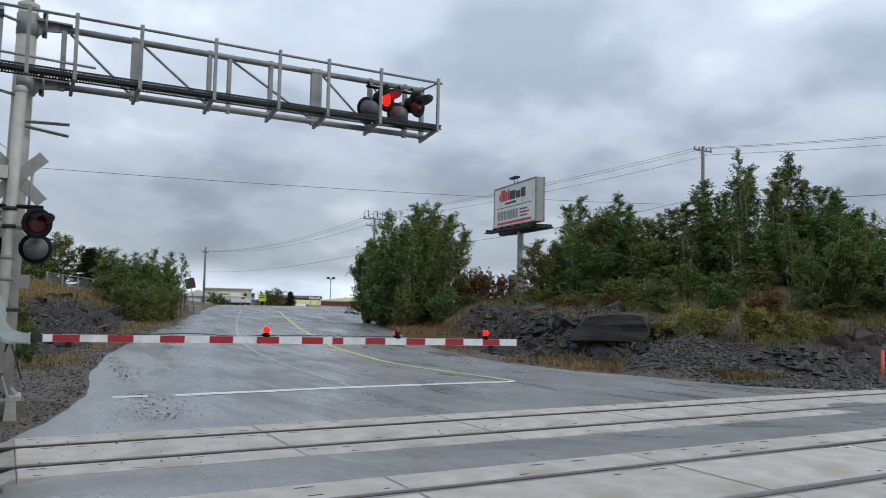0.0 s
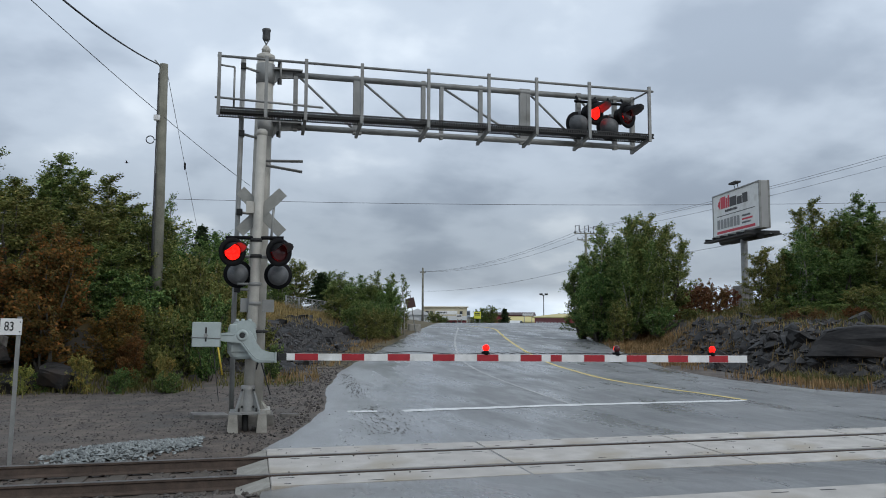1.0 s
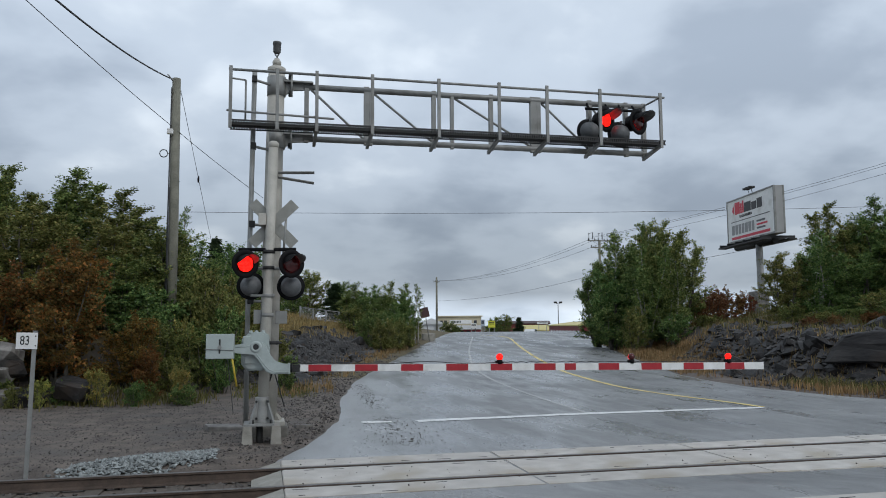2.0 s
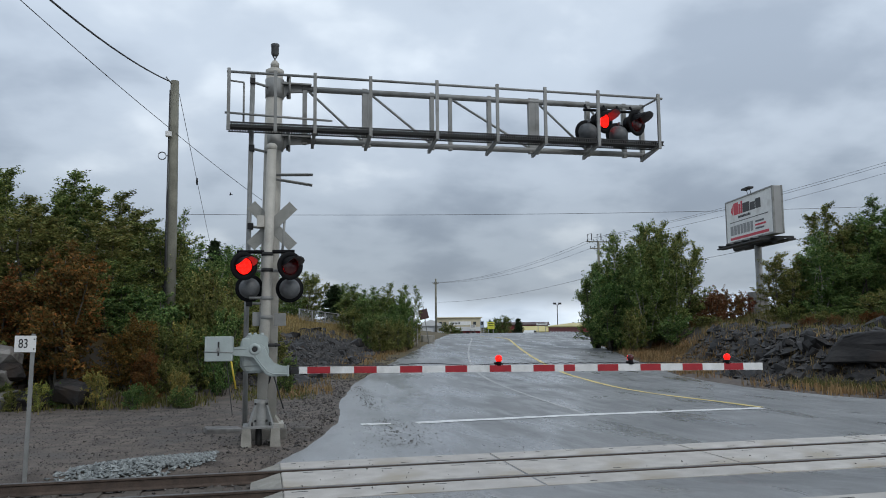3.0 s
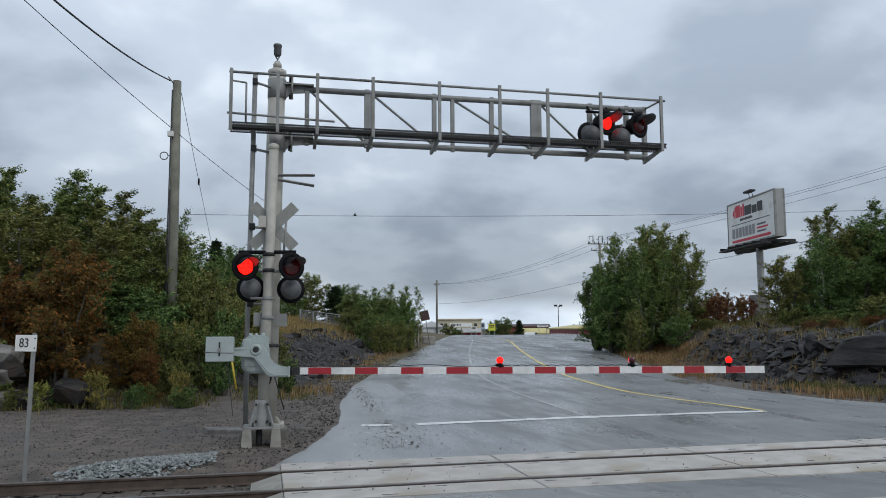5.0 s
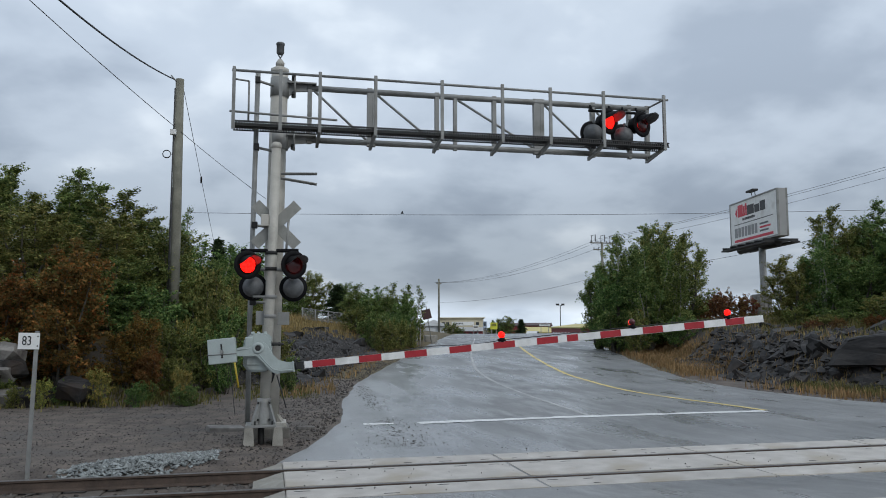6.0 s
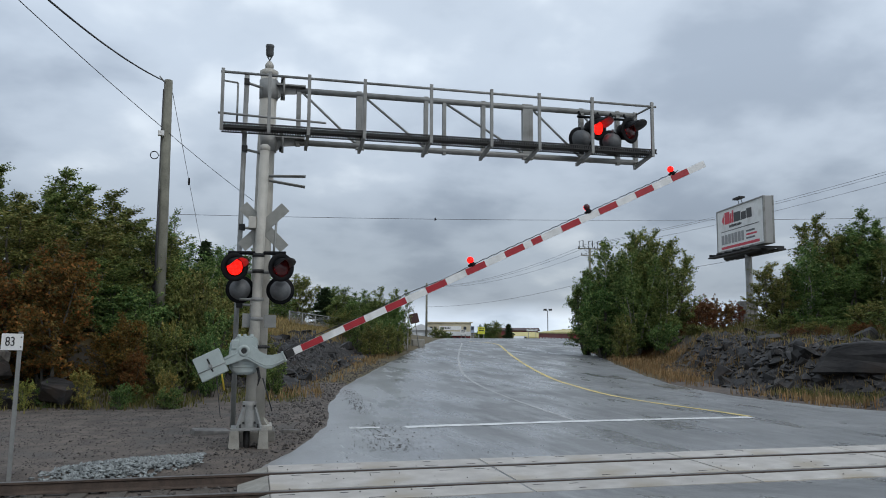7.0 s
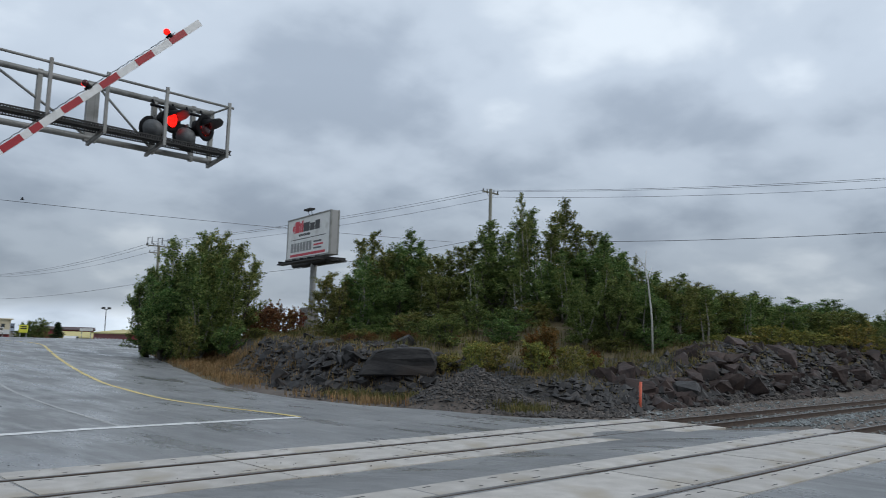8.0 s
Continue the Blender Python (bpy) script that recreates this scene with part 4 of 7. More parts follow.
def build_gate():
    """Gate: fixed mechanism on the mast and a counterweighted arm that turns about its shaft."""
    px, py, pz = -0.14, 14.62, 1.74
    g = thing("crossing_gate", "grey crossing gate with a red and white striped arm", "crossing gate", pose(px, py, pz))
    bm = bmesh.new()
    prism(bm, [(-0.26, -0.02), (-0.24, 0.14), (-0.12, 0.25), (0.14, 0.26), (0.22, 0.20), (0.24, -0.05), (0.22, -0.36), (0.12, -0.42), (-0.16, -0.42), (-0.25, -0.30)], 0.05, 0.32)
    bmesh.ops.bevel(bm, geom=bm.edges[:], offset=0.035, segments=2, affect="EDGES")
    part("housing", bm, M_GREY, g, "rounded grey cast gate housing")
    bm = bmesh.new()
    prism(bm, [(-0.275, -0.02), (-0.255, 0.145), (-0.125, 0.262), (0.145, 0.272), (0.232, 0.208), (0.252, -0.05), (0.232, -0.37), (0.125, -0.435), (-0.165, -0.435), (-0.262, -0.31)], 0.17, 0.20)
    part("housing_flange", bm, M_GREY, g, "bolted flange round the housing")
    bm = bmesh.new()
    soft_box(bm, -0.235, -0.10, 0.02, 0.07, 0.03, 0.20, 0.02)
    part("upper_cover", bm, M_GREY, g)
    bm = bmesh.new()
    lathe(bm, [(0.0, 0.46), (0.012, 0.455), (0.036, 0.37), (0.036, 0.355)], 12, Matrix.Translation((0, 0.12, 0.07)) @ pose(0, 0, 0, 0, 90, 0))
    part("shaft_tip", bm, M_DARKSTEEL, g, "dark pointed shaft end")
    for x, z in ((-0.20, -0.40), (0.0, -0.42), (0.17, -0.40), (-0.24, 0.08), (0.23, 0.12)):
        bm = bmesh.new()
        tube(bm, [(x, 0.165, z), (x, 0.15, z)], 0.016, 6)
        part("flange_bolt", bm, M_GALV, g)
    for i, x in enumerate((-0.10, 0.0, 0.12)):
        bm = bmesh.new()
        lathe(bm, [(0.0, 0.30), (0.03, 0.295), (0.034, 0.25)], 12, Matrix.Translation((x, 0.18, 0)))
        part("top_lug", bm, M_GREY, g)
    bm = bmesh.new()
    soft_box(bm, -0.20, 0.18, 0.03, 0.06, -0.30, -0.12, 0.012)
    part("cover", bm, M_GREY, g)
    bar(g, "side_shaft", (0.2, 0.12, 0.07), (0.36, 0.12, 0.07), 0.032, M_DARKSTEEL)
    bar(g, "cable", (0.34, 0.2, -0.5), (0.52, 0.3, -1.1), 0.012, M_WIRE)
    bm = bmesh.new()
    tube(bm, [(0.24, 0.05, -0.30), (0.28, 0.02, -0.48), (0.25, 0.03, -0.62)], [0.03, 0.022, 0.008], 8)
    part("strap", bm, M_DARKSTEEL, g)

    # the moving arm, about the shaft at the origin
    bm = bmesh.new()
    prism(bm, [(-0.50, 0.03), (-0.50, -0.10), (-0.26, -0.10), (-0.14, -0.14), (-0.02, -0.12), (0.06, -0.22), (0.12, -0.36), (0.20, -0.45), (0.30, -0.49), (0.60, -0.485), (0.60, -0.31), (0.40, -0.29), (0.32, -0.25), (0.24, -0.12), (0.17, 0.03), (0.10, 0.10), (0.0, 0.125), (-0.10, 0.10), (-0.20, 0.045)], -0.06, 0.04)
    bmesh.ops.bevel(bm, geom=[e for e in bm.edges if abs(e.verts[0].co.y - e.verts[1].co.y) < 1e-5 and e.verts[0].co.y < 0], offset=0.018, segments=2, affect="EDGES")
    arm = part("gate_arm", bm, M_GREY, g, "moving arm with counterweight and lamps")
    bm = bmesh.new()
    soft_box(bm, -0.86, -0.38, -0.15, 0.06, -0.205, 0.235, 0.014)
    part("counterweight", bm, M_GREY, arm, "square grey counterweight")
    # raised dark strip, coloured as the shade inside an uncut slot
    bm = bmesh.new()
    box(bm, -0.635, -0.605, -0.156, -0.149, -0.11, 0.14)
    part("slot_shade", bm, M_RUBBER_AND_SHADE, arm)
    bm = bmesh.new()
    tube(bm, [(-0.62, -0.15, 0.0), (-0.62, -0.185, 0.0)], 0.035, 8)
    tube(bm, [(-0.875, -0.157, -0.035), (-0.365, -0.157, -0.055)], 0.008, 6)
    part("weight_bolt", bm, M_GALV, arm)
    bm = bmesh.new()
    tube(bm, [(0, -0.065, 0), (0, -0.08, 0)], 0.05, 16)
    part("shaft_end", bm, M_DARKSTEEL, arm)
    bm = bmesh.new()
    lathe(bm, [(0.052, 0.060), (0.056, 0.078), (0.078, 0.078), (0.100, 0.070), (0.106, 0.058)], 28, FACING)
    part("shaft_boss", bm, M_GREY, arm, "raised ring round the shaft")
    for pts in ([(-0.36, -0.062, 0.0), (-0.16, -0.062, 0.01), (-0.115, -0.062, 0.03)], [(0.02, -0.062, -0.125), (0.12, -0.062, -0.27), (0.23, -0.062, -0.40), (0.34, -0.062, -0.445), (0.58, -0.062, -0.445)]):
        bm = bmesh.new()
        tube(bm, pts, 0.009, 6)
        part("casting_rib", bm, M_GREY, arm)
    bm = bmesh.new()
    soft_box(bm, 0.575, 0.61, -0.075, 0.05, -0.49, -0.295, 0.006)
    part("end_flange", bm, M_GREY, arm)
    bm = bmesh.new()
    soft_box(bm, 0.585, 0.80, -0.03, 0.03, -0.45, -0.32, 0.01)
    tube(bm, [(0.62, -0.05, -0.31), (0.80, -0.05, -0.28)], 0.012, 6)
    tube(bm, [(0.64, -0.05, -0.46), (0.64, -0.05, -0.30)], 0.014, 6)
    part("arm_adapter", bm, M_DARKSTEEL, arm, "dark breakaway adapter")
    # striped arm, slightly turned towards the viewer and drooping
    swing = pose(0.78, 0, -0.385, 0, 0.55, 0)
    L0 = 9.02
    bm = bmesh.new()
    tops = []
    for x, h in ((0.0, 0.062), (L0, 0.070)):
        tops.append([bm.verts.new((x, y, z)) for y, z in ((-0.03, -h), (0.03, -h), (0.03, h), (-0.03, h))])
    for k in range(4):
        bm.faces.new((tops[0][k], tops[0][(k + 1) % 4], tops[1][(k + 1) % 4], tops[1][k]))
    bm.faces.new(tops[0][::-1])
    bm.faces.new(tops[1])
    part("arm_tube", bm, M_ARMWHITE, arm, "long white reflective arm", swing)
    s = 0.842
    reds = [(0.153 + k * s, 0.412) for k in range(6)] + [(4.955, 0.22), (5.625, 0.412), (6.485, 0.412), (7.345, 0.412), (8.207, 0.402)]
    for a, w in reds:
        bm = bmesh.new()
        b2 = bmesh.new()
        box(b2, a, a + w, -0.0335, 0.0335, -0.0595 - 0.0007 * a, 0.0595 + 0.0007 * a)
        absorb(bm, b2, swing)
        part("red_stripe", bm, M_ARMRED, arm, "red reflective stripe")
    # cable along the top
    bm = bmesh.new()
    pts = []
    for k in range(86):
        x = 0.1 + k * 0.098
        sag = 0.086 + (0.02 * math.sin(k * 0.35) if x < 3.6 else 0.012 * (k % 2))
        pts.append(swing @ Vector((x, 0.0, sag)))
    tube(bm, pts, 0.008, 5)
    part("lamp_cable", bm, M_WIRE, arm, "black coiled lamp cable")
    for x, lit in ((3.70, "left"), (6.30, "right"), (8.29, "steady")):
        bm = bmesh.new()
        lathe(bm, [(0.0, 0.05), (0.05, 0.055), (0.055, 0.12), (0.04, 0.135)], 14)
        box(bm, -0.07, 0.07, -0.028, 0.028, 0.055, 0.085)
        tube(bm, [(-0.085, 0, 0.10), (-0.05, 0, 0.10)], 0.018, 8)
        part("lamp_foot", bm, M_BLACK, arm, "", swing @ Matrix.Translation((x, 0, 0)))
        bm = bmesh.new()
        bmesh.ops.create_uvsphere(bm, u_segments=20, v_segments=14, radius=0.066)
        for f in bm.faces:
            f.smooth = True
            f.material_index = 0 if f.calc_center_median().y < 0 else 1
        lamp = part("arm_lamp", bm, (M_REDON, M_REDOFF), arm, "round red lamp on the arm")
        FLASHERS.append((lamp, lit, swing @ Matrix.Translation((x, 0, 0.185))))
    return arm


GATE_ARM = build_gate()


# ---------- rocks and stones ----------
M_PALEROCK = mat("pale_rock", (0.07, 0.065, 0.06), (0.25, 0.235, 0.215), 2.2, 0.7, bump=0.8, fine=12, rnd=0.25)


def rock_mesh(seed, squash=(1, 0.8, 0.55), material=None, points=16):
    """An angular broken block, about one metre across."""
    rng = random.Random(seed)
    bm = bmesh.new()
    for k in range(points):
        v = Vector((rng.gauss(0, 1), rng.gauss(0, 1), rng.gauss(0, 1))).normalized()
        v = Vector([math.copysign(abs(c) ** 0.6, c) for c in v]) * rng.uniform(0.8, 1.05) * 0.5
        bm.verts.new((v.x * squash[0], v.y * squash[1], v.z * squash[2]))
    hull = bmesh.ops.convex_hull(bm, input=bm.verts)
    bmesh.ops.delete(bm, geom=[g for g in hull["geom_interior"] if isinstance(g, bmesh.types.BMVert)], context="VERTS")
    bmesh.ops.dissolve_limit(bm, angle_limit=radians(14), verts=bm.verts, edges=bm.edges)
    bmesh.ops.triangulate(bm, faces=bm.faces[:])
    return mesh_of("rock", bm, material)


def roughen(me, seed, cuts=3, amount=1.0):
    """Break up the flat faces of a large block."""
    bm = bmesh.new()
    bm.from_mesh(me)
    bmesh.ops.subdivide_edges(bm, edges=bm.edges[:], cuts=cuts, use_grid_fill=True)
    for v in bm.verts:
        q = v.co * 5 + Vector((seed * 3.1, 0, 0))
        step = round(noise.noise(v.co * 2.2 + Vector((0, seed, 0))) * 4) / 4
        v.co += v.co.normalized() * amount * (0.05 * step + 0.022 * noise.noise(q) + 0.012 * noise.noise(q * 2.7))
    bm.to_mesh(me)
    bm.free()
    return me


ROCKS = [roughen(rock_mesh(k, (1, 0.85, 0.42 + 0.08 * (k % 4)), M_ROCK, 14), k, 1, 1.3) for k in range(10)]
ROCKS_BROWN = [roughen(rock_mesh(40 + k, (1, 0.75, 0.5 + 0.07 * (k % 4)), M_ROCK2, 14), k, 1, 1.3) for k in range(8)]


def rock_field(name, label, spots, meshes, seed):
    """One heap or outcrop of loose blocks; each block is a piece of it."""
    rng = random.Random(seed)
    owner = thing(name, label, "rocks")
    for x, y, s in spots:
        o = new("rock", rng.choice(meshes))
        o.parent = owner
        m = pose(x, y, height(x, y) + s * rng.uniform(-0.12, 0.12), rng.uniform(-28, 28), rng.uniform(-28, 28), rng.uniform(0, 360))
        o.matrix_basis = m @ Matrix.Diagonal((s, s * rng.uniform(0.8, 1.2), s * rng.uniform(0.75, 1.2), 1))
    return owner


def spots_left():
    rng = random.Random(3)
    out = []
    while len(out) < 290:
        y = 27.5 + 19 * rng.random() ** 1.2
        d = rng.uniform(-0.1, 3.9)
        x = float(road_left(y)) - 1.7 - d
        if x > -1.2:
            out.append((x, y, rng.uniform(0.25, 0.6) if rng.random() < 0.88 else rng.uniform(0.7, 1.15)))
    return out


rock_field("rock_slope", "heap of dark broken rock blocks on the bank", spots_left(), ROCKS, 4)


def spots_right(lo, hi, n, seed, big):
    """Blocks along the foot and face of the outcrop beside the road and track."""
    rng = random.Random(seed)
    out = []
    if big == "road":
        for k in range(n):
            y = rng.uniform(lo, hi)
            d = rng.uniform(0.3, 4.2) if rng.random() < 0.8 else rng.uniform(4.0, 6.5)
            out.append((float(right_foot(y)) + d, y, rng.uniform(0.35, 0.85) if rng.random() < 0.85 else rng.uniform(0.9, 1.5)))
    else:
        for k in range(n):
            x = lo + (hi - lo) * rng.random() ** 1.3
            y = 13.6 + rng.random() * 3.2 + 0.02 * (x - 22)
            out.append((x, y, rng.uniform(0.35, 0.9) if rng.random() < 0.8 else rng.uniform(0.9, 1.6)))
    return out


rock_field("rock_outcrop", "dark layered rock outcrop beside the road", spots_right(20.5, 33.5, 190, 5, "road"), ROCKS, 6)
rock_field("rock_outcrop", "brown broken rock face beside the railway track", spots_right(23.5, 52, 230, 7, "track"), ROCKS_BROWN, 8)


def bedrock_ledges():
    """Cracked bedrock beside the track: courses of large tilted blocks, each set back from the one below."""
    rng = random.Random(61)
    meshes = [roughen(rock_mesh(140 + k, (1, 0.75, 0.6), M_ROCK2, 18), k + 3, 3, 1.7) for k in range(7)]
    owner = thing("bedrock_face", "cracked reddish brown bedrock face above the railway track", "rocks")
    for course, (y0, z0, x0) in enumerate(((14.3, 0.05, 26.5), (15.0, 0.62, 29.0), (15.9, 1.12, 31.5))):
        x = x0
        while x < 58:
            s = rng.uniform(1.0, 2.3) * (1 + 0.012 * (x - 26))
            o = new("rock", rng.choice(meshes))
            o.parent = owner
            lift = 0.25 * float(smooth(34, 46, x)) * (course + 1)
            o.matrix_basis = pose(x, y0 + 0.02 * (x - 22) + rng.uniform(-0.35, 0.35), z0 + lift + rng.uniform(-0.12, 0.12), rng.uniform(-14, 10), rng.uniform(-12, 12), rng.uniform(-25, 25)) @ Matrix.Diagonal((s, s * 0.9, s * rng.uniform(0.6, 0.95), 1))
            x += s * rng.uniform(0.42, 0.7)


bedrock_ledges()


def boulder(name, label, x, y, sx, sy, sz, rz, material, seed, tilt=0, z=None):
    """A large block with flat worn faces."""
    rng = random.Random(seed)
    bm = bmesh.new()
    outline = [(-0.5, 0), (-0.46, 0.55), (-0.30, 0.88), (0.05, 1.0), (0.36, 0.94), (0.5, 0.7), (0.48, 0.2), (0.40, 0)]
    prism(bm, [(a + rng.uniform(-0.04, 0.04), b + rng.uniform(-0.05, 0.05)) for a, b in outline], -0.5, 0.5)
    for v in bm.verts:
        v.co.y *= 0.75 + 0.25 * (1 - v.co.z) + rng.uniform(-0.08, 0.08)
    bmesh.ops.bevel(bm, geom=bm.edges[:], offset=0.05, segments=1, affect="EDGES")
    bmesh.ops.triangulate(bm, faces=bm.faces[:])
    bmesh.ops.subdivide_edges(bm, edges=bm.edges[:], cuts=2, use_grid_fill=True)
    for v in bm.verts:
        n = noise.noise(v.co * 3 + Vector((seed, 0, 0))) + 0.5 * noise.noise(v.co * 9 + Vector((seed, 4, 0)))
        v.co += Vector((0.05, 0.06, 0.06)) * n
    ob = new(name, mesh_of(name, bm, material))
    ob.matrix_basis = pose(x, y, height(x, y) - 0.08 if z is None else z, 0, tilt, rz) @ Matrix.Diagonal((sx, sy, sz, 1))
    return tagged(ob, label, "boulder")


boulder("boulder", "large smooth-faced dark boulder in the outcrop", 19.9, 22.4, 2.9, 1.7, 1.05, -46, M_ROCK, 11, 0, 0.80)
SLABS = [rock_mesh(80 + k, (1, 0.8, 0.62), (M_ROCK2, M_ROCK, M_PALEROCK)[k // 3], 26) for k in range(9)]
for k, me in enumerate(SLABS):
    roughen(me, k)
for k, (x, y, z, s, rz, v, label) in enumerate((
        (32.6, 16.2, 1.0, 2.2, 20, 3, "dark block perched above the track"), (34.4, 16.0, 0.9, 1.6, 70, 4, "dark block perched above the track"),
        (39.6, 15.0, 0.6, 1.7, 10, 0, "reddish brown block in the rock face"), (42.4, 15.0, 0.7, 1.9, 60, 1, "reddish brown block in the rock face"),
        (45.6, 14.9, 0.7, 1.9, 120, 2, "reddish brown block in the rock face"), (36.8, 14.9, 0.4, 1.7, 40, 1, "brown block in the rock face"),
        (27.0, 14.6, 0.3, 1.6, 30, 3, "dark slab at the foot of the rock face"), (29.4, 14.7, 0.35, 1.5, 80, 0, "brown slab at the foot of the rock face"),
        (24.4, 15.0, 0.3, 1.3, 50, 4, "dark slab beside the marker post"),
        (-6.75, 23.0, 0.12, 1.1, 20, 6, "pale grey broken boulder beside the yard"), (-6.85, 23.4, 0.72, 1.2, 70, 7, "pale grey broken boulder beside the yard"),
        (-6.95, 23.7, 1.30, 1.15, -30, 8, "pale grey broken boulder beside the yard"), (-7.9, 23.6, 1.1, 1.5, 10, 6, "pale grey broken boulder beside the yard"),
        (-7.6, 22.7, 0.5, 1.0, 110, 4, "dark boulder beside the yard"), (-6.0, 22.9, 0.1, 1.2, 10, 3, "dark boulder under the autumn tree"),
        (-5.0, 22.9, 0.35, 1.3, -20, 5, "dark boulder under the autumn tree"), (-6.9, 23.4, 0.8, 1.3, 40, 4, "dark boulder under the autumn tree"))):
    ob = new("boulder", SLABS[v])
    ob.matrix_basis = pose(x, y, z + 0.12 * s, 14 * math.sin(k * 2.3), 12 * math.cos(k * 1.7), rz) @ Matrix.Diagonal((s, s * 0.9, s * 0.85, 1))
    tagged(ob, label, "boulder")


def stones(name, label, spots, material):
    """Loose stones too small to count, as one mesh."""
    rng = np.random.RandomState(len(spots))
    n = len(spots)
    Q = np.array(spots, float)
    P = np.stack([Q[:, 0], Q[:, 1], ground_z(Q[:, 0], Q[:, 1]) + Q[:, 3]], -1)
    S = np.array([q[2] for q in spots])
    base = np.array([(1, 0, 0), (-1, 0, 0), (0, 1, 0), (0, -1, 0), (0, 0, 0.7), (0, 0, -0.7)], float)
    V = base[None] * (1 + rng.uniform(-0.4, 0.4, (n, 6, 3)))
    V = V + rng.uniform(-0.35, 0.35, (n, 6, 3))
    a = rng.uniform(0, 6.28, n)
    c, s_ = np.cos(a), np.sin(a)
    X, Y = V[..., 0] * c[:, None] - V[..., 1] * s_[:, None], V[..., 0] * s_[:, None] + V[..., 1] * c[:, None]
    V = np.stack([X, Y, V[..., 2]], -1) * S[:, None, None] + P[:, None]
    f = np.array([(0, 2, 4), (2, 1, 4), (1, 3, 4), (3, 0, 4), (2, 0, 5), (1, 2, 5), (3, 1, 5), (0, 3, 5)])
    F = (f[None] + (np.arange(n) * 6)[:, None, None]).reshape(-1, 3)
    return tagged(new(name, flat_mesh(name, V.reshape(-1, 3).tolist(), F.tolist(), material)), label, "stones", kind="stuff")


def scatter(n, fn, seed):
    rng = random.Random(seed)
    out = []
    while len(out) < n:
        q = fn(rng)
        if q:
            out.append(q)
    return out


def in_pile(rng):
    u, v = rng.gauss(0, 0.42), rng.gauss(0, 0.42)
    x, y = -1.75 + u * 1.5 + v * 0.15, 13.35 + u * 0.55 + v * 0.75
    if y < 12.42 or math.hypot(u, v) > 0.95 or x > -0.75:
        return None
    return (x, y, rng.uniform(0.020, 0.046), 0.01 + 0.10 * (1 - math.hypot(u, v)) * rng.random())


stones("ballast_pile", "spread of pale grey-green ballast stones by the rail", scatter(2600, in_pile, 1), M_STONE)
stones("yard_gravel", "loose dark gravel on the yard", scatter(13000, lambda r: (r.uniform(-9.5, 1.2), 12.5 + 10 * r.random() ** 1.7, 0.006 + 0.022 * r.random() ** 3, 0.003), 2), M_STONE2)
stones("shoulder_gravel", "dark crushed stone along the road shoulder", scatter(2600, lambda r: (lambda y: (float(road_left(y)) - abs(r.gauss(0, 0.9)) - 0.05, y, 0.01 + 0.045 * r.random() ** 2.5, 0.006))(r.uniform(14, 42)), 3), M_STONE2)
stones("road_crumbs", "dark crumbs of gravel scattered on the asphalt", scatter(950, lambda r: (lambda y: (2.72 + 0.05 * (y - 18) + r.gauss(0, 0.42 if y < 17.5 else 0.16), y, 0.005 + 0.015 * r.random() ** 2, 0.10))(14.0 + 13 * r.random() ** 1.3), 4), M_STONE2)
stones("panel_crumbs", "dark crumbs of gravel scattered on the crossing", scatter(110, lambda r: (r.uniform(0.4, 9), r.uniform(9.6, 13.5), r.uniform(0.006, 0.016), 0.11), 14), M_STONE2)
stones("track_ballast", "grey ballast stones round the ties", scatter(5200, lambda r: (21.0 + 26 * r.random() ** 1.4, r.uniform(4.0, 13.6), r.uniform(0.03, 0.065), r.uniform(0.0, 0.03)), 5), M_STONE)
stones("track_ballast", "dark ballast stones between the rails", scatter(2200, lambda r: (0.1 - 7 * r.random(), r.uniform(4.4, 12.7), r.uniform(0.02, 0.045), r.uniform(0.0, 0.02)), 6), M_STONE2)


stones("slope_rubble", "dark broken stone filling the rock slope", scatter(5200, lambda r: (lambda y: (float(road_left(y)) - 1.5 - r.uniform(0.0, 4.0), y, r.uniform(0.05, 0.17), 0.02))(27.0 + 19 * r.random()), 31), M_RUBBLE)
stones("outcrop_rubble", "dark broken stone filling the outcrop", scatter(3600, lambda r: (lambda y: (float(right_foot(y)) + r.uniform(0.2, 5.5), y, r.uniform(0.07, 0.24), 0.02))(r.uniform(19, 36)), 32), M_RUBBLE)
stones("outcrop_rubble", "brown broken stone filling the rock face", scatter(3600, lambda r: (lambda x: (x, 13.7 + 3.6 * r.random() + 0.02 * (x - 22), r.uniform(0.07, 0.24), 0.02))(r.uniform(21, 56)), 33), M_RUBBLE)


def in_mound(rng):
    x, y = MOUND[0] + rng.gauss(0, 1.3), MOUND[1] + rng.gauss(0, 1.3)
    if float(mound(x, y)) < 0.03:
        return None
    return (x, y, 0.012 + 0.05 * rng.random() ** 3, 0.008)


stones("rubble_mound", "mound of dark crushed rock beside the road", scatter(9000, in_mound, 7), M_STONE3)
stones("rubble_spread", "dark rubble along the foot of the outcrop", scatter(3000, lambda r: (lambda y: (float(right_foot(y)) + r.gauss(0.2, 0.6), y, r.uniform(0.03, 0.10), 0.02))(r.uniform(13.2, 24)), 8), M_STONE2)
stones("rubble_spread", "dark rubble between the track and the rock face", scatter(2400, lambda r: (r.uniform(20.5, 40), 13.7 + abs(r.gauss(0, 0.7)), r.uniform(0.03, 0.11), 0.02), 9), M_STONE2)


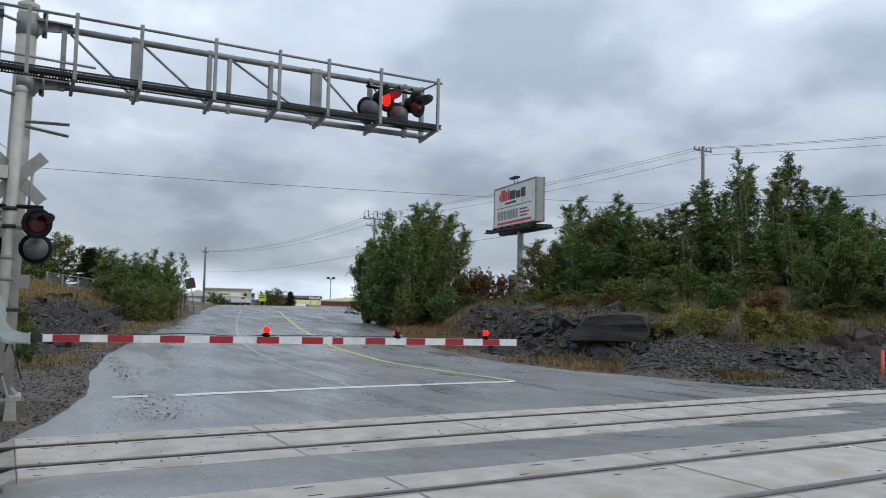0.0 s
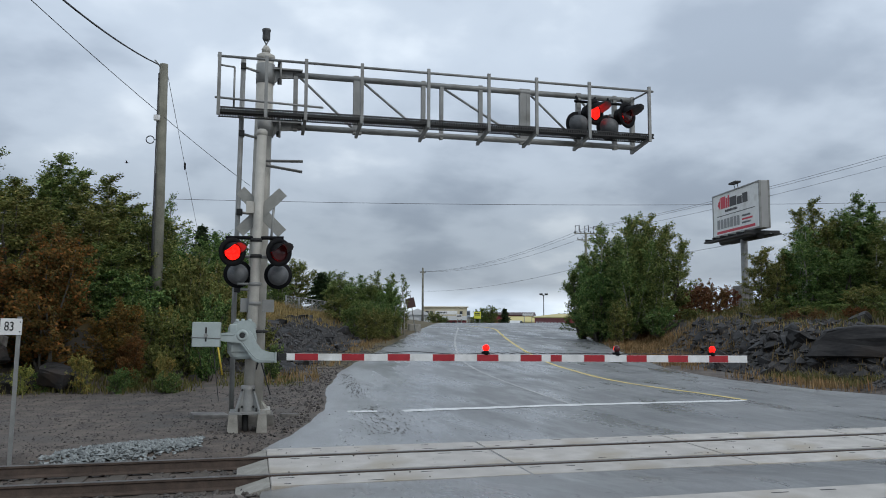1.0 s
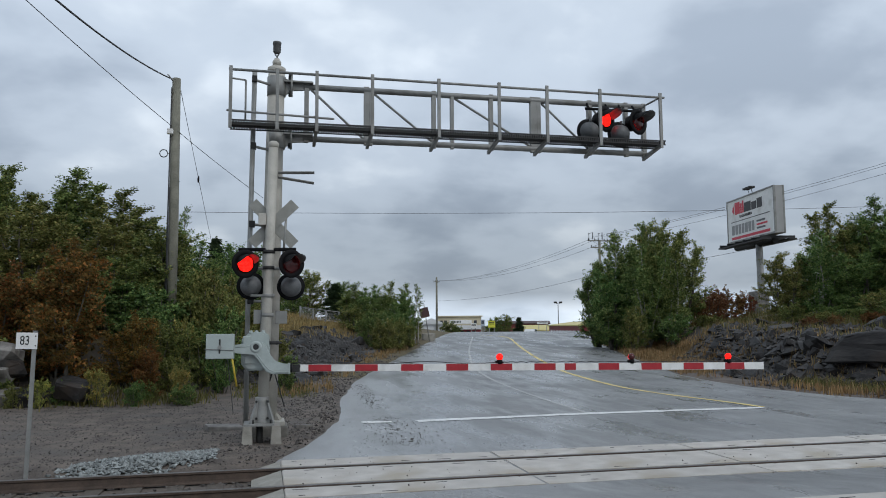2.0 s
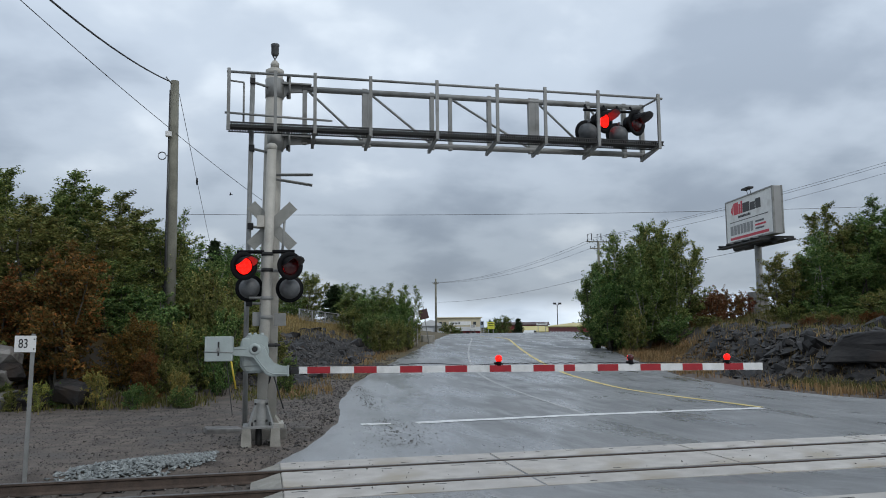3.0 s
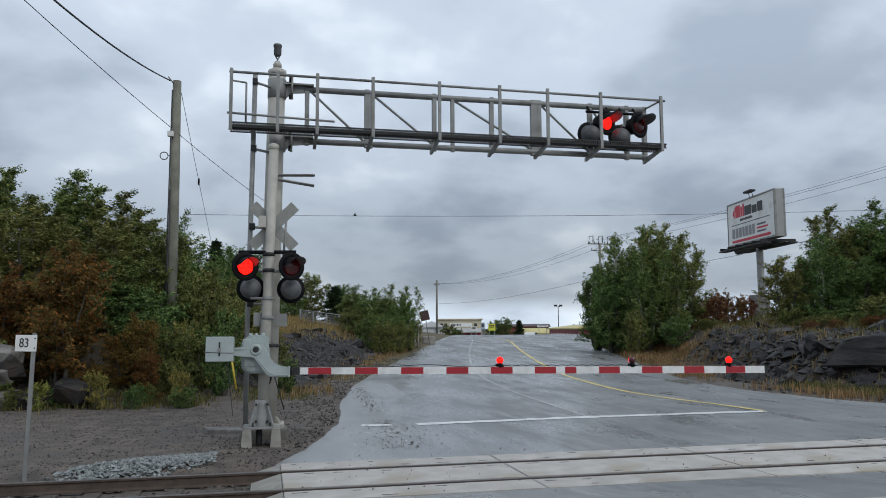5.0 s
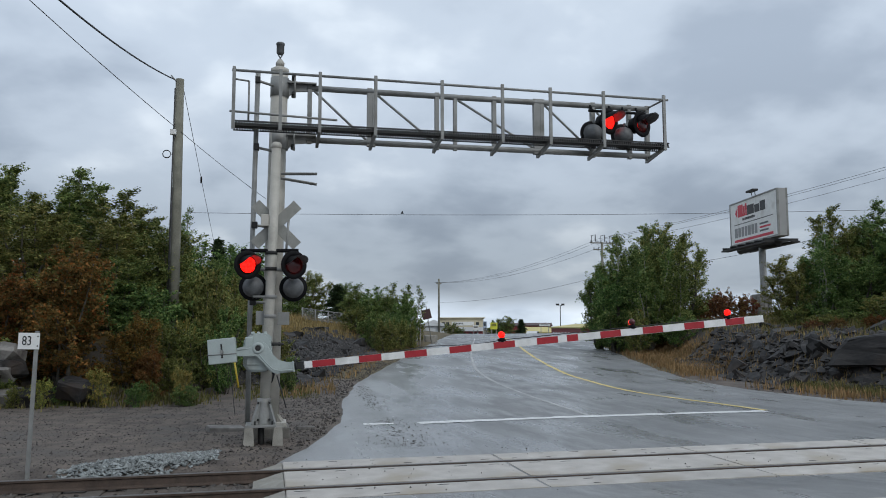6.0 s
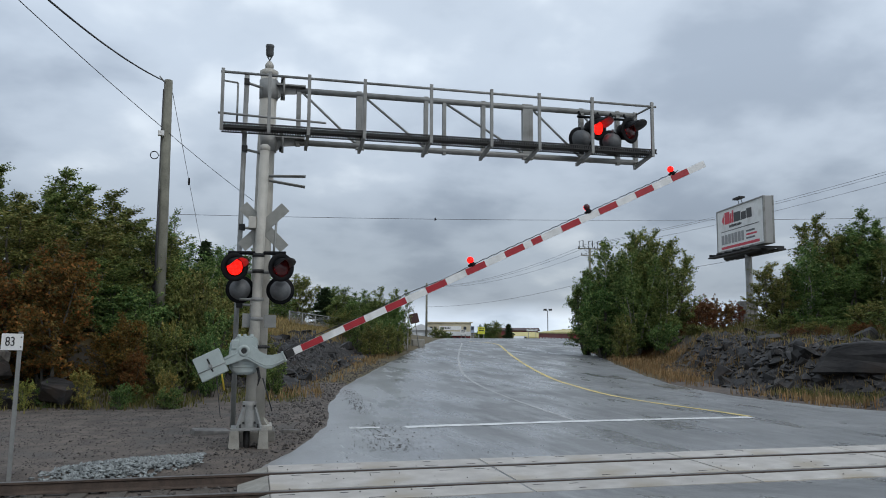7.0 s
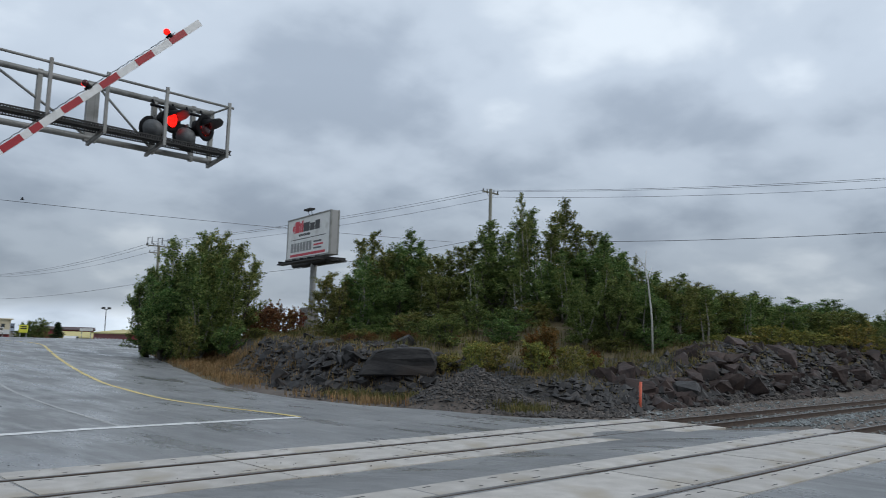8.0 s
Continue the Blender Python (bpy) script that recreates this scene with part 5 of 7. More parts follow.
# ---------- grass ----------
def grass(name, label, spots, material):
    """Blades and stalks, too many to count; each spot is x, y, blade height."""
    rng = np.random.RandomState(len(spots) + 5)
    spots = [q for q in spots if float(mound(q[0], q[1])) < 0.12 + 0.1 * math.sin(q[0] * 9 + q[1] * 7)]
    n = len(spots)
    Q = np.array(spots, float)
    P = np.stack([Q[:, 0], Q[:, 1], ground_z(Q[:, 0], Q[:, 1]) - 0.02], -1)
    H = np.array([q[2] for q in spots])
    a, lean = rng.uniform(0, 6.28, n), rng.uniform(0.05, 0.5, n)
    w = rng.uniform(0.010, 0.022, n)
    side = np.stack([np.cos(a), np.sin(a), np.zeros(n)], -1) * w[:, None]
    out = np.stack([np.cos(a + 1.4) * lean, np.sin(a + 1.4) * lean, np.ones(n)], -1) * H[:, None]
    mid = P + out * np.array([0.35, 0.35, 0.6])
    V = np.stack([P - side, P + side, mid + side * 0.7, mid - side * 0.7, P + out], 1)
    F = (np.array([(0, 1, 2), (0, 2, 3), (3, 2, 4)])[None] + (np.arange(n) * 5)[:, None, None]).reshape(-1, 3)
    return tagged(new(name, flat_mesh(name, V.reshape(-1, 3).tolist(), F.tolist(), material)), label, "grass", kind="stuff")


def tufts(n, place, h, seed, per=14, spread=0.16):
    rng = random.Random(seed)
    out = []
    while len(out) < n:
        q = place(rng)
        if not q:
            continue
        k = h * rng.uniform(0.55, 1.25)
        for _ in range(per):
            out.append((q[0] + rng.gauss(0, spread), q[1] + rng.gauss(0, spread), k * rng.uniform(0.5, 1.1)))
    return out


def verge_right(r):
    y = 18.5 + 42 * r.random() ** 1.1
    lim = 3.0 if y > 28 else 0.5
    if y < 28.5 and r.random() < (0.82 if y < 22 else 0.97):
        return None
    if float(wave(y, 1.0, 1.4, 6.0)) < -0.35 and r.random() < 0.7:
        return None
    return (float(road_right(y)) + 0.3 + lim * r.random(), y)


def verge_left(r):
    y = r.uniform(24, 55)
    d = r.uniform(0.5, 2.3)
    return None if (27 < y < 38 and r.random() < 0.7) else (float(road_left(y)) - d, y)


def top_left(r):
    y = r.uniform(31, 58)
    return (float(road_left(y)) - r.uniform(4.9 if y < 44 else 4.0, 14), y)


grass("dry_grass", "tall straw-coloured grass along the road edge", tufts(16000, verge_right, 0.34, 1, 9, 0.22), M_STRAW)
grass("dry_grass", "dry yellow grass along the shoulder", tufts(2200, verge_left, 0.30, 2, 7, 0.14), M_STRAW)
grass("dry_grass", "dry tawny grass on top of the bank", tufts(21000, top_left, 0.42, 3, 9, 0.28), M_STRAW)
grass("rough_grass", "rough green and yellow grass under the trees", tufts(3400, lambda r: (r.uniform(-8.5, -1.8), 22.3 + 2.4 * r.random() ** 0.6), 0.26, 4, 5, 0.3), M_GREENGRASS)
grass("rough_grass", "rough grass at the foot of the outcrop", tufts(5000, lambda r: (lambda y: (float(right_foot(y)) + r.uniform(-0.5, 0.8), y))(r.uniform(15.5, 23)), 0.32, 5, 8, 0.22), M_GREENGRASS)
grass("rough_grass", "mixed grass on the rock plateau", tufts(12000, lambda r: (lambda y: (float(right_foot(y)) + r.uniform(3.0, 14), y))(r.uniform(16, 46)), 0.42, 6, 9, 0.25), M_GREENGRASS)
grass("dry_grass", "tawny grass between the rocks", tufts(3500, lambda r: (lambda y: (float(right_foot(y)) + r.uniform(0.5, 5), y))(r.uniform(17, 38)), 0.36, 7, 9, 0.2), M_STRAW)
grass("rough_grass", "low weeds at the yard's edge behind the mast", tufts(1500, lambda r: (r.uniform(-0.8, 1.3), r.uniform(23.5, 29)), 0.17, 8, 6, 0.25), M_GREENGRASS)


grass("rough_grass", "tawny and green grass on the ledges above the track", tufts(7000, lambda r: (r.uniform(22, 50), r.uniform(15.4, 18.8)), 0.26, 11, 8, 0.28), M_GREENGRASS)
grass("dry_grass", "straw-coloured grass on the ledges above the track", tufts(4500, lambda r: (r.uniform(22, 46), r.uniform(14.8, 17.8)), 0.20, 12, 7, 0.28), M_STRAW)


# ---------- trees and bushes ----------
def leaf_cloud(centres, per, sigma, size, rng):
    C = np.repeat(np.array(centres, float), per, axis=0)
    n = len(C)
    C = C + rng.normal(0, 1, (n, 3)) * sigma * np.repeat(rng.uniform(0.55, 1.35, len(centres)), per)[:, None]
    u = rng.normal(0, 1, (n, 3))
    u /= np.linalg.norm(u, axis=1)[:, None]
    v = np.cross(u, rng.normal(0, 1, (n, 3)))
    v /= np.linalg.norm(v, axis=1)[:, None] + 1e-9
    s = size * rng.uniform(0.6, 1.3, n)[:, None]
    V = np.stack([C - u * s, C + v * s * 0.55 + u * s * 0.3, C - v * s * 0.55 + u * s * 0.6], 1)
    return V.reshape(-1, 3)


def leaf_mesh(name, V, material):
    n = len(V) // 3
    F = (np.arange(3)[None] + (np.arange(n) * 3)[:, None])
    me = flat_mesh(name, V.tolist(), F.tolist(), material)
    return me


def make_broadleaf(seed, H, W, leaf, bark, leaders=7, branches=16, twigs=8, leaves=26, low=0.06, size=0.07, lean=0.31, reach=0.31, twig=0.55):
    """A many-stemmed young broadleaf tree: leaders, ascending limbs, and leaves along the twigs."""
    rng = np.random.RandomState(seed)
    bm = bmesh.new()
    T0, T1 = [], []

    def shoot(q, d, length):
        v = np.array(d) * 0.7 + rng.normal(0, 0.7, 3) + np.array((0, 0, 0.35))
        T0.append(tuple(q))
        T1.append(tuple(np.array(q) + v / np.linalg.norm(v) * length * rng.uniform(0.5, 1.25)))
    for s in range(leaders):
        a = s * math.tau / leaders + rng.uniform(-0.5, 0.5)
        far = W * lean * (rng.uniform(0.35, 1.0) if s else 0.08)
        hh = H * (rng.uniform(0.66, 0.96) if s else 0.99)
        pts = []
        for k in range(7):
            t = k / 6
            wob = 0.025 * H * math.sin(t * 5 + s * 2.1)
            pts.append(Vector((math.cos(a) * (far * t ** 0.75 + 0.08) + wob * math.sin(a), math.sin(a) * (far * t ** 0.75 + 0.08) - wob * math.cos(a), hh * t)))
        r0 = 0.010 * H * rng.uniform(0.7, 1.1)
        tube(bm, pts, [r0 * (1 - 0.85 * k / 6) + 0.006 for k in range(7)], 6)
        for b in range(branches):
            t = low + (0.97 - low) * (b + rng.random_sample()) / branches
            i = min(5, int(t * 6))
            p0 = pts[i].lerp(pts[i + 1], t * 6 - i)
            prof = min(1.0, 0.7 + t) if t < 0.4 else 0.24 + 0.76 * (1 - (t - 0.4) / 0.6) ** 0.55
            az, el = b * 2.4 + rng.uniform(-0.6, 0.6), radians(14 + 46 * t + rng.uniform(-22, 22))
            length = W * reach * prof * rng.uniform(0.55, 1.3)
            d = Vector((math.cos(az) * math.cos(el), math.sin(az) * math.cos(el), math.sin(el)))
            p1 = p0 + d * length * 0.55
            p2 = p1 + (d + Vector((0, 0, 0.4))).normalized() * length * 0.45
            if b % 2 == 0:
                tube(bm, [p0, p1, p2], [r0 * 0.35 * (1 - 0.7 * t) + 0.004, r0 * 0.2 * (1 - 0.7 * t) + 0.004, 0.004], 4, False)
            for w in range(twigs):
                f = 0.2 + 0.8 * (w + rng.random_sample()) / twigs
                shoot(p0.lerp(p1, f / 0.55) if f < 0.55 else p1.lerp(p2, (f - 0.55) / 0.45), d, twig * (0.55 + 0.45 * prof))
        for k in range(twigs):
            shoot(pts[5].lerp(pts[6], k / twigs), (0, 0, 1.2), twig * 0.8)
    n = len(T0)
    A, B = np.repeat(np.array(T0), leaves, axis=0), np.repeat(np.array(T1), leaves, axis=0)
    C = A + (B - A) * rng.random_sample((n * leaves, 1)) + rng.normal(0, 0.055 * twig / 0.5, (n * leaves, 3))
    V = leaf_cloud(C, 1, 0.0, size, rng)
    return ((mesh_of("trunk", bm, bark), "trunk", ""), (leaf_mesh("crown", V, leaf), "crown", ""))


def make_spruce(seed, H, W, leaf):
    rng = np.random.RandomState(seed)
    bm = bmesh.new()
    tube(bm, [(0, 0, 0), (0, 0, H * 0.5), (0, 0, H)], [0.09, 0.055, 0.01], 7)
    centres = []
    z = 0.08 * H
    while z < H * 0.98:
        r = W * 0.5 * (1 - z / H) ** 0.85 + 0.06
        for k in range(7):
            a = rng.uniform(0, 6.28)
            rr = r * rng.uniform(0.7, 1.1)
            tube(bm, [(0, 0, z), (math.cos(a) * rr, math.sin(a) * rr, z - rr * 0.22)], [0.018, 0.005], 4, False)
            for f in np.linspace(0.2, 1, max(2, int(rr / 0.13))):
                centres.append((math.cos(a) * rr * f, math.sin(a) * rr * f, z - rr * 0.22 * f * f))
        z += 0.05 * H * (1 - 0.5 * z / H)
    V = leaf_cloud(centres, 22, np.array([0.09, 0.09, 0.06]), 0.085, rng)
    return ((mesh_of("trunk", bm, M_BARK), "trunk", ""), (leaf_mesh("crown", V, leaf), "crown", ""))


PLANTS = {
    "broad": (6.5, 4.4, [make_broadleaf(1, 6.5, 4.4, M_LEAF, M_BARK, 8, 15, 8, 24), make_broadleaf(2, 6.5, 4.4, M_LEAF, M_BIRCH, 8, 15, 8, 23), make_broadleaf(3, 6.5, 4.4, M_LEAF2, M_BARK, 7, 16, 8, 23)]),
    "tall": (8.0, 3.2, [make_broadleaf(4, 8, 3.2, M_LEAF, M_BIRCH, 4, 22, 8, 24, 0.14), make_broadleaf(5, 8, 3.2, M_LEAF2, M_BIRCH, 3, 24, 8, 23, 0.2), make_broadleaf(6, 8, 3.2, M_LEAF, M_BARK, 4, 22, 8, 24, 0.1)]),
    "airy": (8.0, 2.6, [make_broadleaf(7, 8, 2.6, M_LEAF, M_BIRCH, 3, 16, 5, 14, 0.3), make_broadleaf(8, 8, 2.6, M_LEAF2, M_BIRCH, 2, 18, 6, 14, 0.35)]),
    "bush": (2.3, 2.6, [make_broadleaf(9, 2.3, 2.6, M_LEAF, M_BARK, 9, 9, 4, 22, 0.05, 0.055, twig=0.3), make_broadleaf(10, 2.3, 2.6, M_LEAF2, M_BARK, 9, 9, 4, 22, 0.05, 0.055, twig=0.3)]),
    "yellow": (2.0, 2.2, [make_broadleaf(11, 2.0, 2.2, M_YELLOWBUSH, M_BARK, 8, 8, 4, 20, 0.05, 0.05, twig=0.3)]),
    "autumn": (4.2, 3.6, [make_broadleaf(12, 4.2, 3.6, M_AUTUMN, M_BARK, 7, 15, 7, 26, 0.1, 0.058, twig=0.42)]),
    "russet": (2.2, 2.8, [make_broadleaf(13, 2.2, 2.8, M_RUSSET, M_BARK, 8, 9, 4, 20, 0.05, 0.055, twig=0.3)]),
    "spruce": (6.0, 2.4, [make_spruce(14, 6.0, 2.4, M_SPRUCE)]),
    "distant": (6.5, 4.4, [make_broadleaf(21, 6.5, 4.4, M_LEAF, M_BARK, 5, 8, 5, 12, 0.05, 0.22, twig=0.7), make_broadleaf(22, 6.5, 4.4, M_LEAF2, M_BARK, 5, 8, 5, 12, 0.05, 0.22, twig=0.7)]),
}
LABELS = {
    "broad": ("tree", "dense green many-stemmed young broadleaf tree", "tree"),
    "tall": ("tree", "tall narrow green tree with ragged top", "tree"),
    "airy": ("tree", "thin sparse birch with pale slender stems", "tree"),
    "bush": ("bush", "rounded dark green bush", "bush"),
    "yellow": ("bush", "low yellow-green bush among the rocks", "bush"),
    "autumn": ("tree", "small tree in rusty autumn leaf", "tree"),
    "russet": ("bush", "russet red autumn bush", "bush"),
    "distant": ("tree", "far green broadleaf tree", "tree"),
    "spruce": ("spruce_tree", "dark green spruce with drooping boughs", "tree"),
}
PRNG = random.Random(77)


def plant(kind, x, y, top, width, pick=None):
    h0, w0, options = PLANTS[kind]
    name, label, category = LABELS[kind]
    if kind in ("bush", "yellow"):
        top += PRNG.uniform(-0.45, 0.35) * min(1.0, width / 2.4)
        width *= PRNG.uniform(0.75, 1.15)
    z = height(x, y) - 0.08
    hgt = max(0.6, top - z)
    s = width / w0 * (1.12 if kind in ("broad", "tall", "bush", "autumn") else 0.95)
    owner = thing(name, label, category, pose(x, y, z, 0, 0, PRNG.uniform(0, 360)) @ Matrix.Diagonal((s, s, hgt / h0, 1)))
    for me, pname, plabel in options[PRNG.randrange(len(options)) if pick is None else pick]:
        new(pname, me).parent = owner
    return owner


def grove(kind, rows, jitter=0.5):
    for x, y, top, w in rows:
        plant(kind, x + PRNG.uniform(-jitter, jitter), y + PRNG.uniform(-jitter, jitter), top, w)


# behind the yard
grove("tall", [(-10.6, 31.6, 8.2, 3.2), (-9.2, 30.7, 8.0, 3.0), (-8.2, 31.8, 7.1, 3.2), (-6.6, 31.3, 8.1, 3.2), (-5.2, 30.6, 7.2, 3.4), (-4.2, 29.9, 6.4, 3.2), (-7.4, 32.5, 7.2, 3.2), (-12.4, 32.0, 8.0, 3.4)], 0.25)
grove("broad", [(-9.8, 28.5, 6.2, 4.2), (-7.6, 28.6, 6.0, 4.2), (-5.6, 28.4, 5.6, 4.0), (-3.9, 28.9, 5.6, 3.4), (-2.7, 32.9, 5.4, 3.6), (-1.2, 33.8, 5.4, 3.4), (-2.0, 31.2, 4.6, 3.2), (-4.3, 27.2, 4.4, 3.0), (-12.5, 29, 6.0, 4.4)], 0.3)
plant("airy", -3.6, 37.8, 7.7, 2.0, 0)
plant("spruce", -2.37, 39.9, 6.6, 2.4)
plant("autumn", -5.6, 24.4, 4.3, 3.7)
plant("autumn", -7.3, 25.0, 3.7, 3.2)
plant("autumn", -3.7, 24.2, 2.4, 1.9)
plant("autumn", -3.2, 23.6, 1.5, 1.2)
for k in range(11):
    plant("bush" if k % 3 else "yellow", -7.4 + k * 0.55 + 0.2 * math.sin(k * 3.0), 22.7 + 0.5 * math.sin(k * 1.7), 0.75 + 0.25 * math.sin(k * 2.3), 0.9)
plant("yellow", -2.45, 26.2, 2.3, 0.9)
for x, y, top, w in ((-2.6, 24.4, 1.35, 1.3), (-3.0, 25.6, 2.2, 2.0), (-1.5, 27.0, 2.4, 2.4), (-0.9, 29.2, 3.0, 2.6), (0.3, 28.4, 1.6, 1.8), (-1.9, 29.5, 3.6, 2.8), (-0.2, 31.0, 3.2, 2.4), (-6.4, 25.8, 3.0, 3.0), (0.7, 25.6, 1.0, 1.2)):
    plant("bush", x, y, top, w)
for x, y, top, w in ((-4.6, 26.6, 3.6, 2.6), (-3.9, 25.9, 2.6, 1.8), (-3.3, 27.0, 3.2, 2.4), (-2.1, 27.6, 3.6, 2.6), (-1.2, 28.2, 3.4, 2.4), (-2.0, 25.6, 2.0, 1.8), (-1.2, 25.2, 1.8, 1.7), (-8.3, 26.4, 3.8, 2.8), (-6.8, 27.0, 4.2, 2.8), (-5.4, 26.8, 3.6, 2.4), (0.2, 30.2, 1.9, 1.5)):
    plant("bush", x, y, top, w)
# beyond the left bank
grove("broad", [(0.7, 70, 6.8, 5.0), (2.3, 75, 6.8, 5.0), (4.3, 78, 7.4, 5.2), (7.4, 74, 6.2, 5.0), (-0.8, 62, 6.6, 5.0), (-4, 60, 7.0, 5.5)], 0.3)
plant("spruce", 6.2, 71.7, 6.1, 3.6)
grove("broad", [(6.4, 57.6, 4.7, 3.4), (7.6, 55.5, 4.9, 3.2), (8.5, 53.3, 5.0, 3.2), (9.0, 51.6, 4.2, 2.8), (6.9, 53.0, 4.0, 3.2), (8.2, 49.6, 3.4, 2.6), (7.2, 47.0, 2.7, 2.6)], 0.2)
plant("airy", 9.9, 51.5, 4.9, 1.6, 0)
for x, y, top, w in ((6.6, 44.6, 2.2, 2.2), (7.7, 46.2, 2.2, 2.0), (8.6, 47.6, 2.3, 1.8), (6.0, 46.4, 2.6, 2.4), (11.0, 58.0, 2.6, 2.0), (5.4, 49.5, 3.2, 2.6)):
    plant("bush", x, y, top, w)
# beside the road, right of the crest
grove("broad", [(21.0, 47.4, 6.0, 3.6), (21.9, 45.6, 7.6, 4.2), (23.0, 44.8, 8.3, 4.4), (23.9, 43.8, 8.1, 4.2), (24.5, 42.6, 7.0, 3.8), (23.0, 42.0, 6.0, 3.8), (20.9, 44.4, 5.4, 3.6), (22.2, 42.6, 6.6, 4.0)], 0.2)
for x, y, top, w in ((20.6, 41.4, 3.0, 2.6), (22.2, 39.6, 2.6, 2.4), (20.6, 44.0, 3.6, 3.0), (24.0, 39.4, 2.6, 2.2)):
    plant("bush", x, y, top, w)
for x, y, top, w in ((27.4, 44.4, 4.1, 3.6), (25.4, 43.2, 3.4, 3.0), (29.4, 45.6, 4.2, 3.6), (28.2, 46.4, 3.9, 3.4), (30.8, 46.0, 3.9, 2.8), (26.5, 41.2, 2.7, 2.0), (23.0, 29.5, 2.1, 1.4)):
    plant("russet", x, y, top, w)
# on the rock plateau
grove("broad", [(26.2, 35.8, 5.6, 3.2), (27.4, 34.6, 6.6, 3.6), (29.4, 35.2, 7.2, 3.6), (30.9, 34.2, 7.6, 4.4), (31.0, 31.6, 7.0, 4.4), (28.4, 33.2, 5.4, 3.6), (29.6, 30.6, 5.6, 3.8), (32.6, 28.8, 6.8, 4.4), (35.0, 26.6, 7.2, 4.6), (33.4, 25.6, 6.0, 4.2), (35.4, 23.6, 6.6, 4.2), (38.6, 27.6, 7.6, 4.8)], 0.3)
grove("tall", [(29.4, 35.8, 8.4, 2.8), (30.9, 34.4, 8.6, 2.8), (32.1, 30.4, 7.8, 3.2), (33.0, 29.4, 9.0, 3.2), (35.6, 29.4, 10.0, 3.2), (36.0, 27.4, 10.3, 3.4), (37.2, 26.8, 9.0, 3.4), (36.4, 24.8, 8.2, 3.2), (38.0, 25.4, 8.0, 3.4)], 0.2)
plant("airy", 34.4, 28.6, 10.7, 2.2, 1)
plant("airy", 33.4, 29.0, 8.2, 2.0, 0)
grove("airy", [(31.6, 29.4, 6.2, 2.0), (33.0, 26.6, 6.6, 2.2), (30.4, 31.2, 6.6, 2.0), (35.4, 21.8, 6.8, 2.0)], 0.2)
grove("broad", [(35.8, 22.4, 6.0, 3.8), (34.6, 20.9, 5.2, 3.2), (36.8, 20.7, 5.4, 3.6), (39.2, 20.6, 5.3, 3.8), (41.6, 20.4, 5.2, 3.8), (44.0, 19.8, 5.1, 3.8), (46.6, 19.2, 4.6, 3.6), (49.2, 18.4, 4.5, 3.8), (51.8, 17.8, 4.6, 4.0), (54.4, 17.0, 4.6, 4.0), (57, 16.2, 4.8, 4.2), (60, 16.0, 4.8, 4.4), (64, 15.8, 4.8, 4.6), (41.0, 24.0, 6.4, 4.6), (45, 24, 6.0, 4.8), (50, 23, 5.8, 5.0), (56, 22, 5.8, 5.2), (63, 22, 6.0, 5.6)], 0.3)
for x, y, top, w in ((21.0, 21.2, 1.75, 1.7), (21.5, 20.2, 1.85, 1.4), (22.7, 20.3, 2.2, 1.9), (23.0, 18.3, 2.2, 2.0), (24.3, 17.8, 1.9, 1.4), (25.4, 17.6, 1.6, 1.2), (23.4, 21.6, 2.3, 1.6)):
    plant("yellow", x, y, top, w)
grove("airy", [(32.0, 27.2, 6.4, 1.8), (33.6, 24.6, 6.6, 1.8), (31.0, 29.0, 6.4, 1.7), (34.4, 22.8, 6.4, 1.8), (29.4, 32.0, 6.0, 1.8), (36.0, 20.0, 5.2, 1.7), (38.2, 19.4, 5.0, 1.8), (41.0, 18.8, 4.6, 1.8)], 0.3)
for x, y, top, w in ((23.6, 18.6, 2.75, 1.7), (24.3, 19.6, 2.5, 1.2), (23.4, 26.6, 2.3, 1.1), (26.4, 18.2, 1.9, 0.9)):
    plant("autumn", x, y, top, w)
for x, y, top, w in ((25.4, 33.8, 3.0, 2.2), (24.8, 31.0, 2.7, 1.9), (25.6, 29.2, 3.0, 2.2), (24.4, 24.6, 3.0, 2.4), (26.4, 27.6, 3.4, 2.8), (26.4, 32.0, 3.2, 2.2), (27.6, 24.0, 3.2, 2.4), (27.0, 29.6, 3.6, 2.8), (31.9, 18.9, 2.7, 2.2), (33.6, 18.5, 2.8, 2.4), (30.6, 20.2, 2.8, 2.2)):
    plant("bush", x, y, top, w)
for x, y, top, w in ((28.2, 26.6, 3.8, 2.6), (29.4, 25.2, 3.6, 2.6), (30.2, 27.8, 4.0, 2.8), (28.6, 28.8, 3.9, 2.6), (31.6, 25.4, 4.0, 2.8), (32.6, 22.6, 3.6, 2.4), (28.9, 31.4, 3.9, 2.6), (33.8, 21.4, 3.6, 2.4), (27.6, 32.6, 3.6, 2.4)):
    plant("bush", x, y, top, w)
for x, y, top, w in ((24.8, 27.4, 2.4, 1.4), (25.6, 25.4, 2.3, 1.2), (22.4, 27.4, 2.0, 1.0)):
    plant("russet", x, y, top, w)
grove("broad", [(31.6, 20.6, 5.2, 3.0), (33.2, 19.8, 4.9, 3.2), (30.4, 21.8, 5.0, 2.6)], 0.2)
for x, y, top, w in ((38.4, 17.6, 3.0, 2.4), (40.4, 17.2, 3.2, 2.4), (42.2, 16.8, 3.3, 2.6), (44.2, 16.6, 3.3, 2.6), (46.4, 16.4, 3.3, 2.8), (36.6, 17.8, 2.6, 2.2), (49, 16.0, 3.4, 2.8), (52, 15.8, 3.4, 3.0)):
    plant("yellow", x, y, top, w)


